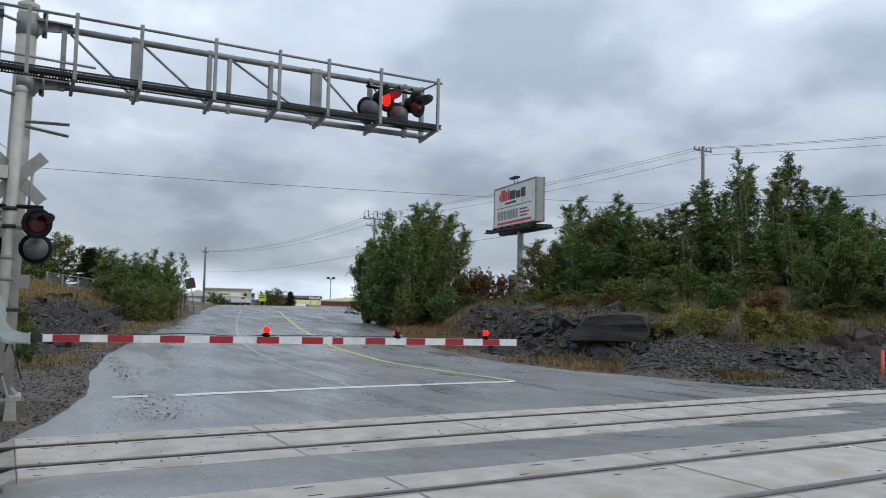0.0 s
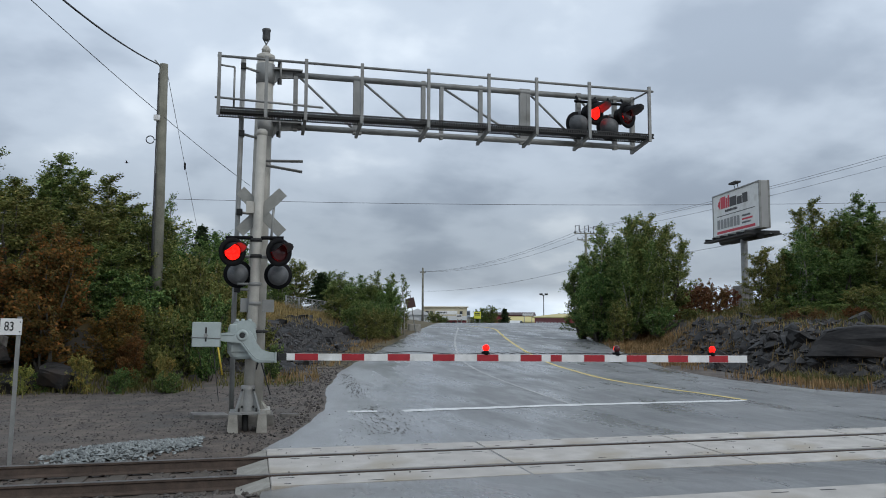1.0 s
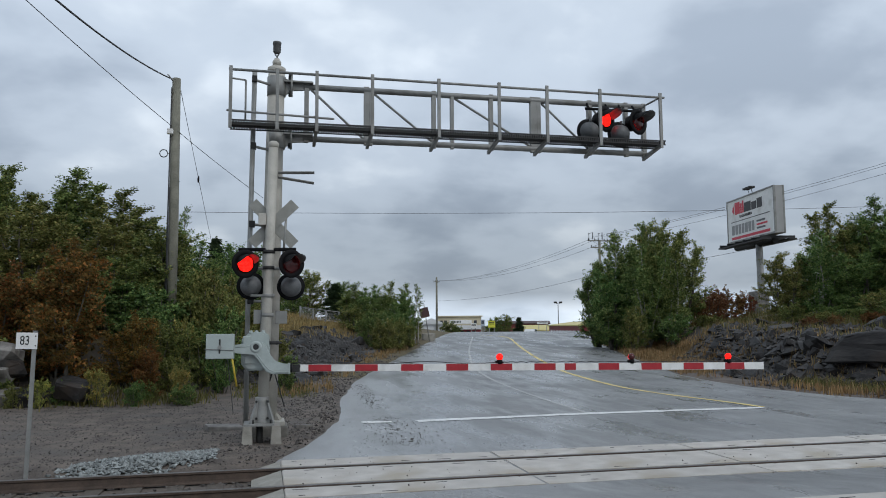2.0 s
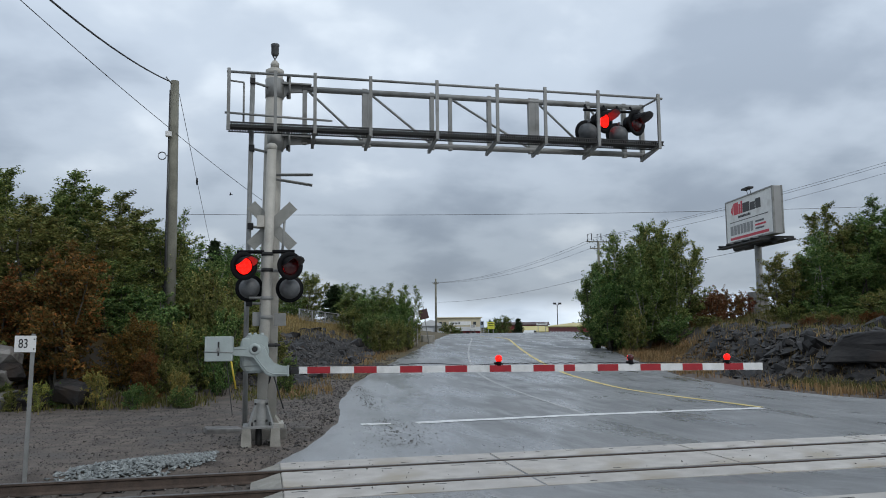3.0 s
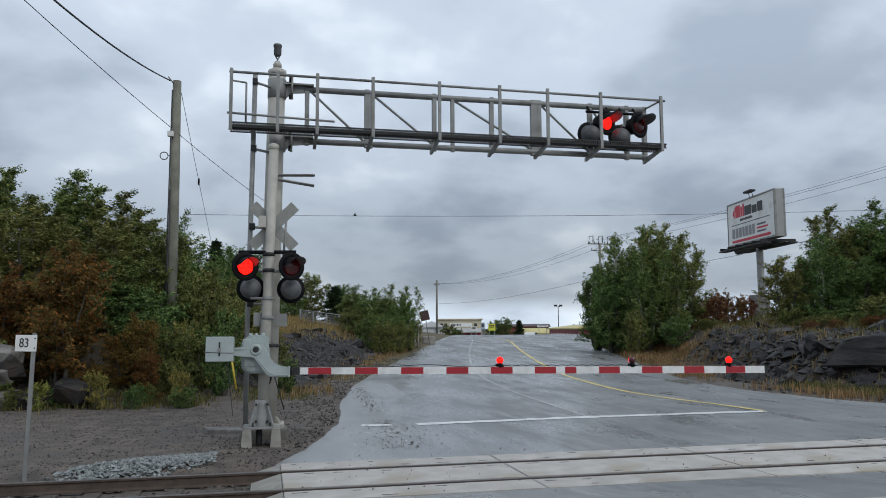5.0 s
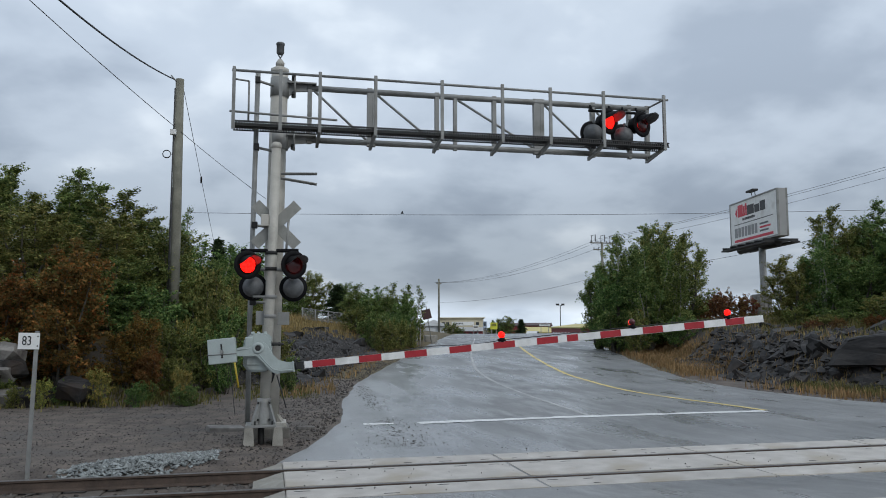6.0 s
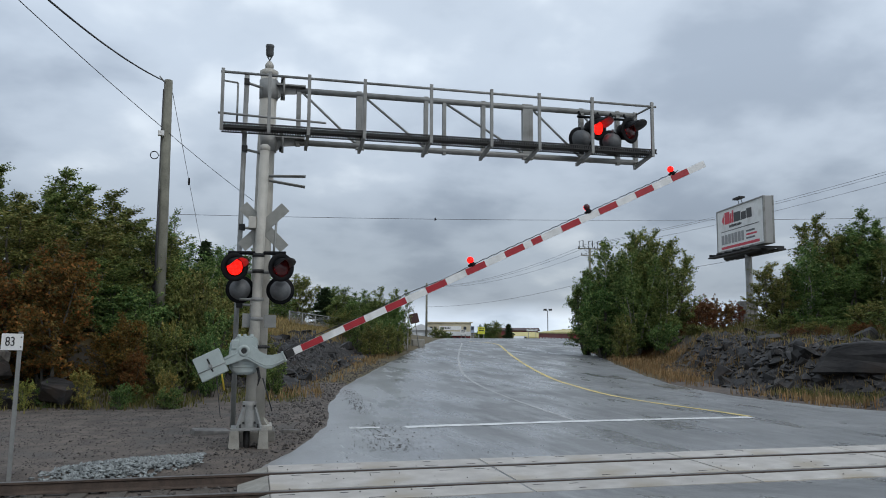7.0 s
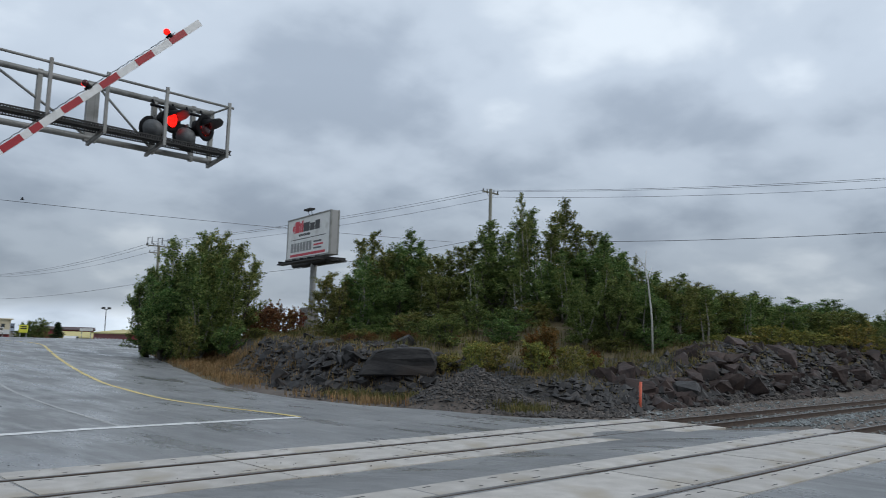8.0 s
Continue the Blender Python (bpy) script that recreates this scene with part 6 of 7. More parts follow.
for x, y, top, w in ((29.0, 38.0, 4.4, 3.6), (31.5, 37.0, 4.6, 3.8), (34.0, 34.0, 4.8, 4.0), (36.5, 32.0, 5.0, 4.0), (38.5, 30.5, 5.0, 4.0), (40.5, 28.0, 5.0, 4.0), (41.0, 25.5, 4.8, 4.0), (38.0, 23.0, 4.4, 3.4), (43.5, 22.5, 4.6, 4.0), (33.8, 30.6, 4.6, 3.6), (36.4, 28.4, 4.8, 3.6), (47.5, 21.5, 4.4, 4.0), (34.0, 27.4, 4.0, 3.2), (35.6, 25.4, 4.0, 3.2), (32.4, 31.4, 4.2, 3.2)):
    plant("bush", x, y, top, w)


def dead_birch():
    b = thing("dead_birch", "bare white birch trunk with a broken top", "tree", pose(31.1, 18.4, height(31.1, 18.4)))
    bm = bmesh.new()
    tube(bm, [(0, 0, -0.1), (-0.05, 0.0, 1.6), (-0.28, 0.05, 3.2), (-0.5, 0.1, 3.9)], [0.045, 0.04, 0.03, 0.02], 8)
    part("trunk", bm, M_WHITEBIRCH, b)
    for p0, p1 in (((-0.5, 0.1, 3.85), (-0.9, 0.2, 4.3)), ((-0.3, 0.05, 3.2), (0.1, 0.1, 3.9)), ((-0.45, 0.1, 3.8), (-0.35, 0.1, 4.6))):
        bm = bmesh.new()
        tube(bm, [p0, p1], [0.022, 0.008], 6)
        part("branch", bm, M_WHITEBIRCH, b)


dead_birch()


# ---------- poles and wires ----------
def wire(name, label, a, b, sag, r=0.012, material=None):
    a, b = Vector(a), Vector(b)
    n = 28
    bm = bmesh.new()
    tube(bm, [a.lerp(b, k / n) - Vector((0, 0, sag * 4 * (k / n) * (1 - k / n))) for k in range(n + 1)], r, 5)
    return tagged(new(name, mesh_of(name, bm, material or M_WIRE)), label, "cable")


def yard_pole():
    x, y = -3.07, 27.83
    p_ = thing("utility_pole", "weathered round wooden pole with cables stapled to it", "utility pole", pose(x, y, height(x, y)))
    top = 10.7 - height(x, y)
    bm = bmesh.new()
    tube(bm, [(0.0, 0, -0.3), (0, 0, top * 0.5), (-0.02, 0, top)], [0.175, 0.165, 0.14], 18)
    part("pole", bm, M_POLE, p_)
    bm = bmesh.new()
    tube(bm, [(-0.19, -0.12, 0.2), (-0.18, -0.12, top * 0.5), (-0.16, -0.1, top - 0.35)], 0.022, 6)
    tube(bm, [(-0.15, -0.16, 0.2), (-0.14, -0.14, top * 0.6)], 0.014, 6)
    part("down_cable", bm, M_WIRE, p_, "black cable running down the pole")
    bm = bmesh.new()
    ring = [(-0.36 + 0.13 * math.cos(k * 0.5236), -0.14, top - 2.68 + 0.13 * math.sin(k * 0.5236)) for k in range(13)]
    tube(bm, ring, 0.018, 6, False)
    tube(bm, [(-0.24, -0.14, top - 2.68), (-0.16, -0.12, top - 2.66)], 0.014, 6)
    part("cable_coil", bm, M_WIRE, p_, "small coil of spare cable")
    bm = bmesh.new()
    soft_box(bm, -0.26, -0.06, -0.30, -0.14, top - 2.02, top - 1.84, 0.02)
    part("junction_box", bm, M_SIGNWHITE, p_, "white junction box")
    bm = bmesh.new()
    tube(bm, [(-0.12, -0.1, top - 0.12), (-0.24, -0.14, top + 0.02), (-0.30, -0.1, top + 0.10)], 0.025, 6)
    part("wire_clamp", bm, M_GALV, p_)
    bm = bmesh.new()
    tube(bm, [(-0.20, -0.2, 0.0), (-0.20, -0.2, 0.9)], 0.09, 10)
    part("ground_guard", bm, M_GALV, p_, "grey cable guard at the pole's foot")
    # planter, simplified to a box on a short leg
    bm = bmesh.new()
    soft_box(bm, 0.25, 0.95, 0.05, 0.4, 0.55, 0.8, 0.03)
    tube(bm, [(0.6, 0.2, -0.2), (0.6, 0.2, 0.6)], 0.04, 8)
    part("low_box", bm, M_BLACK, p_, "black planter at the foot of the pole")


yard_pole()
wire("overhead_cable", "thick black service cable to the wooden pole", (-3.28, 27.7, 10.66), (-4.67, 14.81, 8.78), 0.22, 0.024)
wire("overhead_wire", "thin wire past the wooden pole", (-3.2, 27.65, 8.98), (-5.79, 17.04, 9.65), 0.06, 0.011)
wire("overhead_wire", "thin wire from the wooden pole towards the road", (-3.0, 27.7, 8.82), (-0.11, 30.45, 7.03), 0.05, 0.010)
wire("guy_wire", "guy wire with a dark insulator", (-2.95, 27.9, 10.3), (-2.95, 47.0, 6.6), 0.05, 0.010)
bm = bmesh.new()
lathe(bm, [(0.0, -0.16), (0.035, -0.15), (0.045, 0), (0.035, 0.15), (0, 0.16)], 10)
tagged(part("insulator", bm, M_BLACK, None, "", pose(-2.95, 35.9, 8.67)), "dark insulator on the guy wire", "insulator")
wire("overhead_wire", "long thin wire across the road", (-6.0, 60.0, 10.6), (55, 55.0, 12.05), 0.35, 0.016)


def power_pole(x, y, top, arms, label, r=0.16):
    p_ = thing("power_pole", label, "utility pole", pose(x, y, height(x, y)))
    h = top - height(x, y)
    bm = bmesh.new()
    tube(bm, [(0, 0, -0.4), (0, 0, h)], [r, r * 0.7], 12)
    part("pole", bm, M_POLE, p_)
    for z, w in arms:
        bm = bmesh.new()
        soft_box(bm, -w, w, -0.06, 0.06, h + z - 0.06, h + z + 0.06, 0.01)
        part("cross_arm", bm, M_POLE, p_)
        for k in (-1, -0.45, 0.45, 1):
            bm = bmesh.new()
            lathe(bm, [(0.0, h + z + 0.30), (0.05, h + z + 0.28), (0.06, h + z + 0.16), (0.03, h + z + 0.05)], 8, Matrix.Translation((k * w * 0.93, 0, 0)))
            part("insulator", bm, M_BACK, p_)
        bm = bmesh.new()
        for s in (-1, 1):
            tube(bm, [(s * w * 0.6, 0, h + z), (0, 0, h + z - 0.55)], 0.02, 5)
        part("arm_brace", bm, M_GALV, p_)
    return p_


power_pole(51.83, 47.2, 16.0, ((-0.35, 1.05),), "tall slender power pole above the trees", 0.2)
mid = power_pole(38.95, 86.65, 12.2, ((-0.1, 1.5), (-0.9, 1.1)), "power pole with three transformers at the top", 0.2)
hm = 12.2 - height(38.95, 86.65)
for k in (-1.15, 0.05, 1.2):
    bm = bmesh.new()
    tube(bm, [(k - 0.25, -0.15, hm - 0.05), (k - 0.25, -0.15, hm + 0.75), (k + 0.25, -0.15, hm + 0.85), (k + 0.25, -0.15, hm + 0.05)], 0.06, 6)
    part("fuse_cutout", bm, M_BACK, mid, "dark looped cut-out switch")
power_pole(32.1, 146.5, 11.4, ((-0.9, 0.55),), "far power pole beyond the crest", 0.24)
power_pole(64.6, 7.5, 14.6, ((-0.35, 1.05),), "power pole along the line", 0.2)
for dx, dz in ((-0.95, 0), (0.0, 0.05), (0.95, -0.35)):
    wire("power_line", "power line between the poles", (51.83 + dx, 47.2, 15.75 + dz), (38.95 + dx, 86.65, 12.5 + dz), 0.5, 0.014)
    wire("power_line", "power line between the poles", (51.83 + dx, 47.2, 15.75 + dz), (64.6 + dx, 7.5, 14.6 + dz), 0.5, 0.014)
    wire("power_line", "power line running to the far pole", (38.95 + dx, 86.65, 12.4 + dz), (32.1 + dx, 146.5, 10.7), 1.3, 0.015)
wire("power_line", "lower cable on the power poles", (51.83, 47.2, 11.6), (38.95, 86.65, 8.2), 0.7, 0.017)
wire("power_line", "lower cable on the power poles", (51.83, 47.2, 11.3), (64.6, 7.5, 11.2), 0.6, 0.022)
wire("power_line", "lower cable running to the far pole", (38.95, 86.65, 8.2), (32.1, 146.5, 6.9), 0.8, 0.018)


# ---------- billboard ----------
M_CABINET = mat("cabinet_grey", (0.30, 0.30, 0.29), (0.36, 0.36, 0.35), 1.2, 0.55, 0.1, 0.03)
M_THININK = mat("thin_print_grey", (0.22, 0.22, 0.22), (0.28, 0.28, 0.28), 4, 0.5, bump=0)
M_PLINTH = mat("plinth_stone", (0.14, 0.135, 0.12), (0.26, 0.25, 0.23), 4, 0.8, bump=0.3, rnd=0.2)


def build_billboard():
    b = thing("billboard", "two-sided white billboard on a single steel post", "billboard", pose(32.72, 47.75, 9.5, 0, 0, -99.6))
    w, h, d = 3.66, 1.56, 0.62
    bm = bmesh.new()
    soft_box(bm, -w, w, 0.06, d - 0.06, -h, h, 0.03)
    part("cabinet", bm, M_CABINET, b, "grey metal cabinet side")
    for y0, y1 in ((-0.02, 0.05), (d - 0.05, d + 0.02)):
        bm = bmesh.new()
        soft_box(bm, -w + 0.1, w - 0.1, y0, y1, -h + 0.1, h - 0.1, 0.006)
        part("face", bm, M_SIGNWHITE, b, "white printed face")
        bm = bmesh.new()
        for a in (-1, 1):
            box(bm, -w, w, y0 - 0.03, y1 + 0.03, a * (h - 0.05) - 0.055, a * (h - 0.05) + 0.055)
            box(bm, a * (w - 0.05) - 0.055, a * (w - 0.05) + 0.055, y0 - 0.028, y1 + 0.028, -h + 0.105, h - 0.105)
        part("frame", bm, M_GALV, b)

    def blocks(name, x0, z0, widths, hgt, material, gap=0.06):
        x = x0
        for k, ww in enumerate(widths):
            bm = bmesh.new()
            box(bm, x, x + ww, -0.034, -0.018, z0, z0 + (hgt if k % 3 != 1 else hgt * 0.82))
            part(name, bm, material, b)
            x += ww + gap
    # plain blocks in place of the trade names
    bm = bmesh.new()
    prism(bm, [(-2.75, 0.72), (-2.55, 0.55), (-2.42, 0.42), (-2.35, 1.2), (-2.5, 0.98), (-2.62, 0.98), (-2.65, 0.84)], -0.034, -0.018)
    part("red_emblem", bm, M_SIGNRED, b)
    blocks("red_block", -2.28, 0.42, (0.80, 0.26, 0.24), 0.86, M_SIGNRED, 0.07)
    blocks("black_block", -0.78, 0.42, (1.05, 0.75, 0.75), 0.66, M_INK, 0.09)
    blocks("small_block", -1.55, 0.12, (0.10, 0.14, 0.12, 0.12, 0.10, 0.14, 0.10, 0.14, 0.12, 0.2, 0.16), 0.18, M_INK, 0.05)
    bm = bmesh.new()
    box(bm, -2.95, 2.95, -0.034, -0.018, -0.11, -0.06)
    part("dividing_rule", bm, M_INK, b)
    for x, ww in ((-2.9, 0.46), (-2.32, 0.42), (-1.78, 0.40), (-1.24, 0.34), (-0.78, 0.46), (-0.2, 0.40), (0.32, 0.36)):
        bm = bmesh.new()
        box(bm, x, x + ww, -0.034, -0.018, -1.02, -0.34)
        part("grey_block", bm, M_THININK, b)
    for r in range(3):
        bm = bmesh.new()
        box(bm, 1.05, 2.3 + 0.3 * (r == 1), -0.034, -0.018, -0.52 - r * 0.24, -0.40 - r * 0.24)
        part("grey_text_bar", bm, M_BACK if r != 1 else M_SIGNRED, b)
    bm = bmesh.new()
    box(bm, -2.95, 2.95, -0.034, -0.018, -1.36, -1.18)
    part("red_band", bm, M_SIGNRED, b)
    # catwalk, lamp and post
    bm = bmesh.new()
    soft_box(bm, -3.5, 3.5, -0.85, -0.3, -1.98, -1.88, 0.01)
    soft_box(bm, -3.5, 3.5, d + 0.3, d + 0.85, -1.98, -1.88, 0.01)
    for k in range(6):
        box(bm, -3.2 + k * 1.28 - 0.06, -3.2 + k * 1.28 + 0.06, -0.85, d + 0.85, -1.86, -1.70)
    part("catwalk", bm, M_DARKSTEEL, b, "dark steel catwalk under the faces")
    bm = bmesh.new()
    tube(bm, [(-2.9, d / 2, -1.9), (2.9, d / 2, -1.9)], 0.26, 14)
    part("torsion_beam", bm, M_DARKSTEEL, b)
    bm = bmesh.new()
    tube(bm, [(0.55, d / 2, -8.0), (0.55, d / 2, -1.95)], 0.23, 18)
    part("post", bm, M_GALV, b, "grey steel post")
    bm = bmesh.new()
    soft_box(bm, -0.2, 0.9, -0.35, 0.05, 1.86, 2.0, 0.02)
    tube(bm, [(0.1, 0, 1.5), (0.1, -0.1, 1.9)], 0.025, 6)
    tube(bm, [(0.6, 0, 1.5), (0.6, -0.1, 1.9)], 0.025, 6)
    part("top_lamp", bm, M_DARKSTEEL, b, "small floodlight on top")
    bm = bmesh.new()
    tube(bm, [(3.34, 0.2, -1.4), (3.36, 0.45, -0.2), (3.34, 0.3, 1.4)], 0.02, 5)
    part("side_cable", bm, M_WIRE, b)
    base = thing("post_base", "pale stone-clad plinth round the billboard post", "plinth", pose(32.77, 47.2, height(32.77, 47.2)) @ Matrix.Diagonal((0.72, 0.72, 0.72, 1)))
    bm = bmesh.new()
    soft_box(bm, -0.62, 0.62, -0.62, 0.62, -0.3, 2.2, 0.02)
    part("core", bm, M_PLINTH, base)
    k = 0
    for z in range(7):
        for s in range(3):
            bm = bmesh.new()
            soft_box(bm, -0.64 + s * 0.43 + 0.015, -0.64 + (s + 1) * 0.43 - 0.015, -0.68, -0.625, 0.02 + z * 0.31, 0.30 + z * 0.31, 0.02)
            part("stone", bm, M_PLINTH, base)
            bm = bmesh.new()
            soft_box(bm, -0.68, -0.625, -0.64 + s * 0.43 + 0.015, -0.64 + (s + 1) * 0.43 - 0.015, 0.02 + z * 0.31, 0.30 + z * 0.31, 0.02)
            part("stone", bm, M_PLINTH, base)


build_billboard()


# ---------- small things in the yard ----------
def text_mesh(body, size, material, depth=0.004):
    cu = bpy.data.curves.new("digits", "FONT")
    cu.body, cu.size, cu.extrude, cu.align_x, cu.align_y = body, size, depth, "CENTER", "CENTER"
    ob = bpy.data.objects.new("digits", cu)
    scene.collection.objects.link(ob)
    me = bpy.data.meshes.new_from_object(ob.evaluated_get(bpy.context.evaluated_depsgraph_get()))
    bpy.data.objects.remove(ob)
    me.materials.clear()
    me.materials.append(material)
    return me


def track_sign():
    s = thing("track_sign", "small white sign with black digits 83 on a thin post", "sign", pose(-3.34, 12.64, 0, 0, 1.2, 0))
    bm = bmesh.new()
    prism(bm, [(-0.028, -0.2), (0.028, -0.2), (0.028, 2.07), (-0.028, 2.07)], 0, 0.008)
    for x in (-0.028, 0.022):
        box(bm, x, x + 0.006, 0.009, 0.03, -0.2, 2.07)
    part("post", bm, M_GALV, s, "thin galvanised channel post")
    bm = bmesh.new()
    soft_box(bm, -0.245, 0.045, -0.012, -0.002, 1.80, 2.04, 0.003)
    plate = part("plate", bm, M_SIGNWHITE, s, "white plate")
    for z in (1.85, 1.99):
        bm = bmesh.new()
        tube(bm, [(0.02, -0.013, z), (0.02, -0.02, z)], 0.01, 8)
        part("bolt", bm, M_DARKSTEEL, s)
    ob = new("digits", text_mesh("83", 0.19, M_INK))
    ob.parent = s
    ob.matrix_basis = pose(-0.125, -0.016, 1.92, 90, 0, 0) @ Matrix.Diagonal((0.72, 1.0, 1, 1))
    tagged(ob, "black digits")


track_sign()
bm = bmesh.new()
tube(bm, [(0, 0, -0.2), (0.05, 0, 0.92)], 0.045, 10)
tagged(part("marker_post", bm, M_ORANGE, None, "", pose(22.5, 13.75, height(22.5, 13.75))), "orange plastic marker post beside the track", "marker post")
bm = bmesh.new()
soft_box(bm, -0.40, 0.32, -0.28, 0.28, -0.1, 0.07, 0.03)
tagged(part("concrete_slab", bm, M_PALEROCK, None, "", pose(-0.75, 17.2, 0.0, 0, 3, 12)), "low concrete slab lying beside the mast", "slab")
bm = bmesh.new()
soft_box(bm, -0.22, 0.18, -0.06, 0.06, -0.02, 0.06, 0.02)
tagged(part("concrete_lump", bm, M_PALEROCK, None, "", pose(0.85, 16.9, 0.0, 0, 4, 20)), "broken concrete lump beside the mast", "slab")
bm = bmesh.new()
tube(bm, [(0.02, 0, 0), (-0.10, 0, 0.7)], 0.022, 8)
tagged(part("guy_guard", bm, M_YELLOWPLASTIC, None, "", pose(-0.66, 20.0, 0.66, 0, 0, 0)), "yellow plastic guy-wire guard", "wire guard")
wire("guy_wire", "thin guy wire through the yellow guard", (-0.70, 20.0, -0.05), (-0.9, 20.0, 1.6), 0.0, 0.01)


def chain_fence(x0, y0, x1, y1, h, n):
    f = thing("chain_fence", "grey chain-link fence with steel posts", "fence")
    for k in range(n + 1):
        t = k / n
        x, y = x0 + (x1 - x0) * t, y0 + (y1 - y0) * t
        bm = bmesh.new()
        tube(bm, [(x, y, height(x, y) - 0.2), (x, y, height(x, y) + h + 0.08)], 0.045, 8)
        part("post", bm, M_GALV, f)
    for zz in (h, 0.15):
        bm = bmesh.new()
        tube(bm, [(x0, y0, height(x0, y0) + zz), (x1, y1, height(x1, y1) + zz)], 0.035, 6)
        part("rail", bm, M_GALV, f)
    bm = bmesh.new()
    m = 60
    for k in range(-8, m):
        for s in (-1, 1):
            a = k / m
            b = a + s * 8 / m
            q0 = max(0, min(1, a)), max(0, min(1, b))
            if abs(q0[0] - q0[1]) < 0.02:
                continue
            za, zb = 0.15, h
            tube(bm, [(x0 + (x1 - x0) * q0[0], y0 + (y1 - y0) * q0[0], height(x0 + (x1 - x0) * q0[0], y0 + (y1 - y0) * q0[0]) + za), (x0 + (x1 - x0) * q0[1], y0 + (y1 - y0) * q0[1], height(x0 + (x1 - x0) * q0[1], y0 + (y1 - y0) * q0[1]) + zb)], 0.006, 4, False)
    tagged(part("mesh", bm, M_GALV, f, "woven wire mesh"), kind="stuff")


chain_fence(2.4, 55.0, 6.8, 54.6, 0.85, 5)
chain_fence(36.6, 29.9, 37.9, 28.0, 1.0, 2)


# ---------- beyond the crest ----------
def road_sign_back():
    s = thing("road_sign", "leaning road sign seen from its dark back", "sign", pose(11.67, 56.3, height(11.67, 56.3)) @ Matrix.Diagonal((1.15, 1.15, 1.15, 1)))
    bm = bmesh.new()
    tube(bm, [(0.12, 0, -0.2), (-0.26, 0, 2.3)], 0.03, 8)
    part("post", bm, M_GALV, s)
    bm = bmesh.new()
    soft_box(bm, -0.29, 0.29, -0.02, 0.02, -0.31, 0.31, 0.01, pose(-0.24, -0.05, 1.78, 0, -14, 0))
    part("plate", bm, M_BROWNSIGN, s)
    bm = bmesh.new()
    soft_box(bm, -0.3, 0.5, -0.25, 0.25, -0.2, 0.42, 0.06)
    tagged(part("concrete_block", bm, M_FOOT, None, "", pose(11.75, 57.0, height(11.75, 57.0)) @ Matrix.Diagonal((1.15, 1.15, 1.15, 1))), "concrete block at the road's edge", "block")


road_sign_back()


def windows(owner, xs, z0, z1, w, y, label=""):
    for x in xs:
        bm = bmesh.new()
        box(bm, x - w / 2, x + w / 2, y - 0.06, y - 0.005, z0, z1)
        part("window", bm, M_GLASSDARK, owner, label)


def gable_house(name, label, at, w, d, h, roof_h, wall, roof, ridge_x=True, over=0.4):
    b = thing(name, label, "building", at)
    bm = bmesh.new()
    box(bm, -w / 2, w / 2, 0, d, -2.5, h)
    part("wall", bm, wall, b)
    bm = bmesh.new()
    if ridge_x:
        for s in (0, 1):
            y0, y1 = (-over, d / 2) if s == 0 else (d + over, d / 2)
            vs = [bm.verts.new(v) for v in ((-w / 2 - over, y0, h), (w / 2 + over, y0, h), (w / 2 + over, y1, h + roof_h), (-w / 2 - over, y1, h + roof_h), (-w / 2 - over, y0, h + 0.18), (w / 2 + over, y0, h + 0.18), (w / 2 + over, y1, h + roof_h + 0.18), (-w / 2 - over, y1, h + roof_h + 0.18))]
            for f in ((0, 1, 2, 3), (4, 5, 6, 7), (0, 1, 5, 4), (2, 3, 7, 6), (0, 3, 7, 4), (1, 2, 6, 5)):
                bm.faces.new([vs[i] for i in f])
        for s in (-1, 1):
            x = s * w / 2
            bm.faces.new([bm.verts.new(v) for v in ((x, 0, h), (x, d, h), (x, d / 2, h + roof_h))])
    else:
        prism(bm, [(-w / 2 - over, h), (w / 2 + over, h), (0, h + roof_h)], -over, d + over)
    part("roof", bm, roof, b)
    return b


shop = gable_house("commercial_building", "cream two-storey commercial building with a white sign board", pose(46.0, 184.2, 0, 0, 0, -14), 10.5, 12, 4.3, 0.15, M_CREAM, M_CREAM)
bm = bmesh.new()
box(bm, -2.4, 2.9, -0.16, -0.01, 2.6, 3.5)
sb = part("sign_board", bm, M_SIGNWHITE, shop, "white sign board")
for k in range(7):
    bm = bmesh.new()
    box(bm, -2.1 + k * 0.36, -1.88 + k * 0.36, -0.19, -0.165, 2.85, 3.25)
    part("dark_bar", bm, M_INK, sb)
bm = bmesh.new()
box(bm, -2.0, 5.2, -3.2, -0.2, 1.3, 1.5)
box(bm, -2.0, 5.2, -3.22, -3.05, 1.25, 2.2)
part("canopy", bm, M_WHITEWALL, shop, "white front canopy")
bm = bmesh.new()
box(bm, -1.6, 5.0, -2.6, -0.4, -2.5, 1.2)
part("lower_front", bm, M_REDWALL, shop, "dark red lower front")
windows(shop, (-4.4, -3.4, 3.8), 2.6, 3.4, 0.7, 0)
windows(shop, (-0.8, 0.6, 2.0, 3.4), -0.2, 0.9, 0.8, -2.6)
gable_house("shed", "white metal shed with a low gable", pose(31.2, 147, 0, 0, 0, -12), 5.2, 6, 2.4, 1.2, M_WHITEWALL, M_WHITEWALL, False)
yb = gable_house("store_building", "long low store with a yellow roof", pose(57.2, 160.0, 0, 0, 0, -20), 7.6, 10, 0.9, 1.1, M_CREAM, M_YELLOWROOF)
windows(yb, (-2.5, -1.0, 0.6, 2.2), -0.4, 0.6, 0.8, 0)
rb = gable_house("store_building", "dark red store with white windows under a yellow roof", pose(43.0, 109.3, 0, 0, 0, -101.4), 25.5, 7, 1.95, 0.45, M_REDWALL, M_YELLOWROOF)
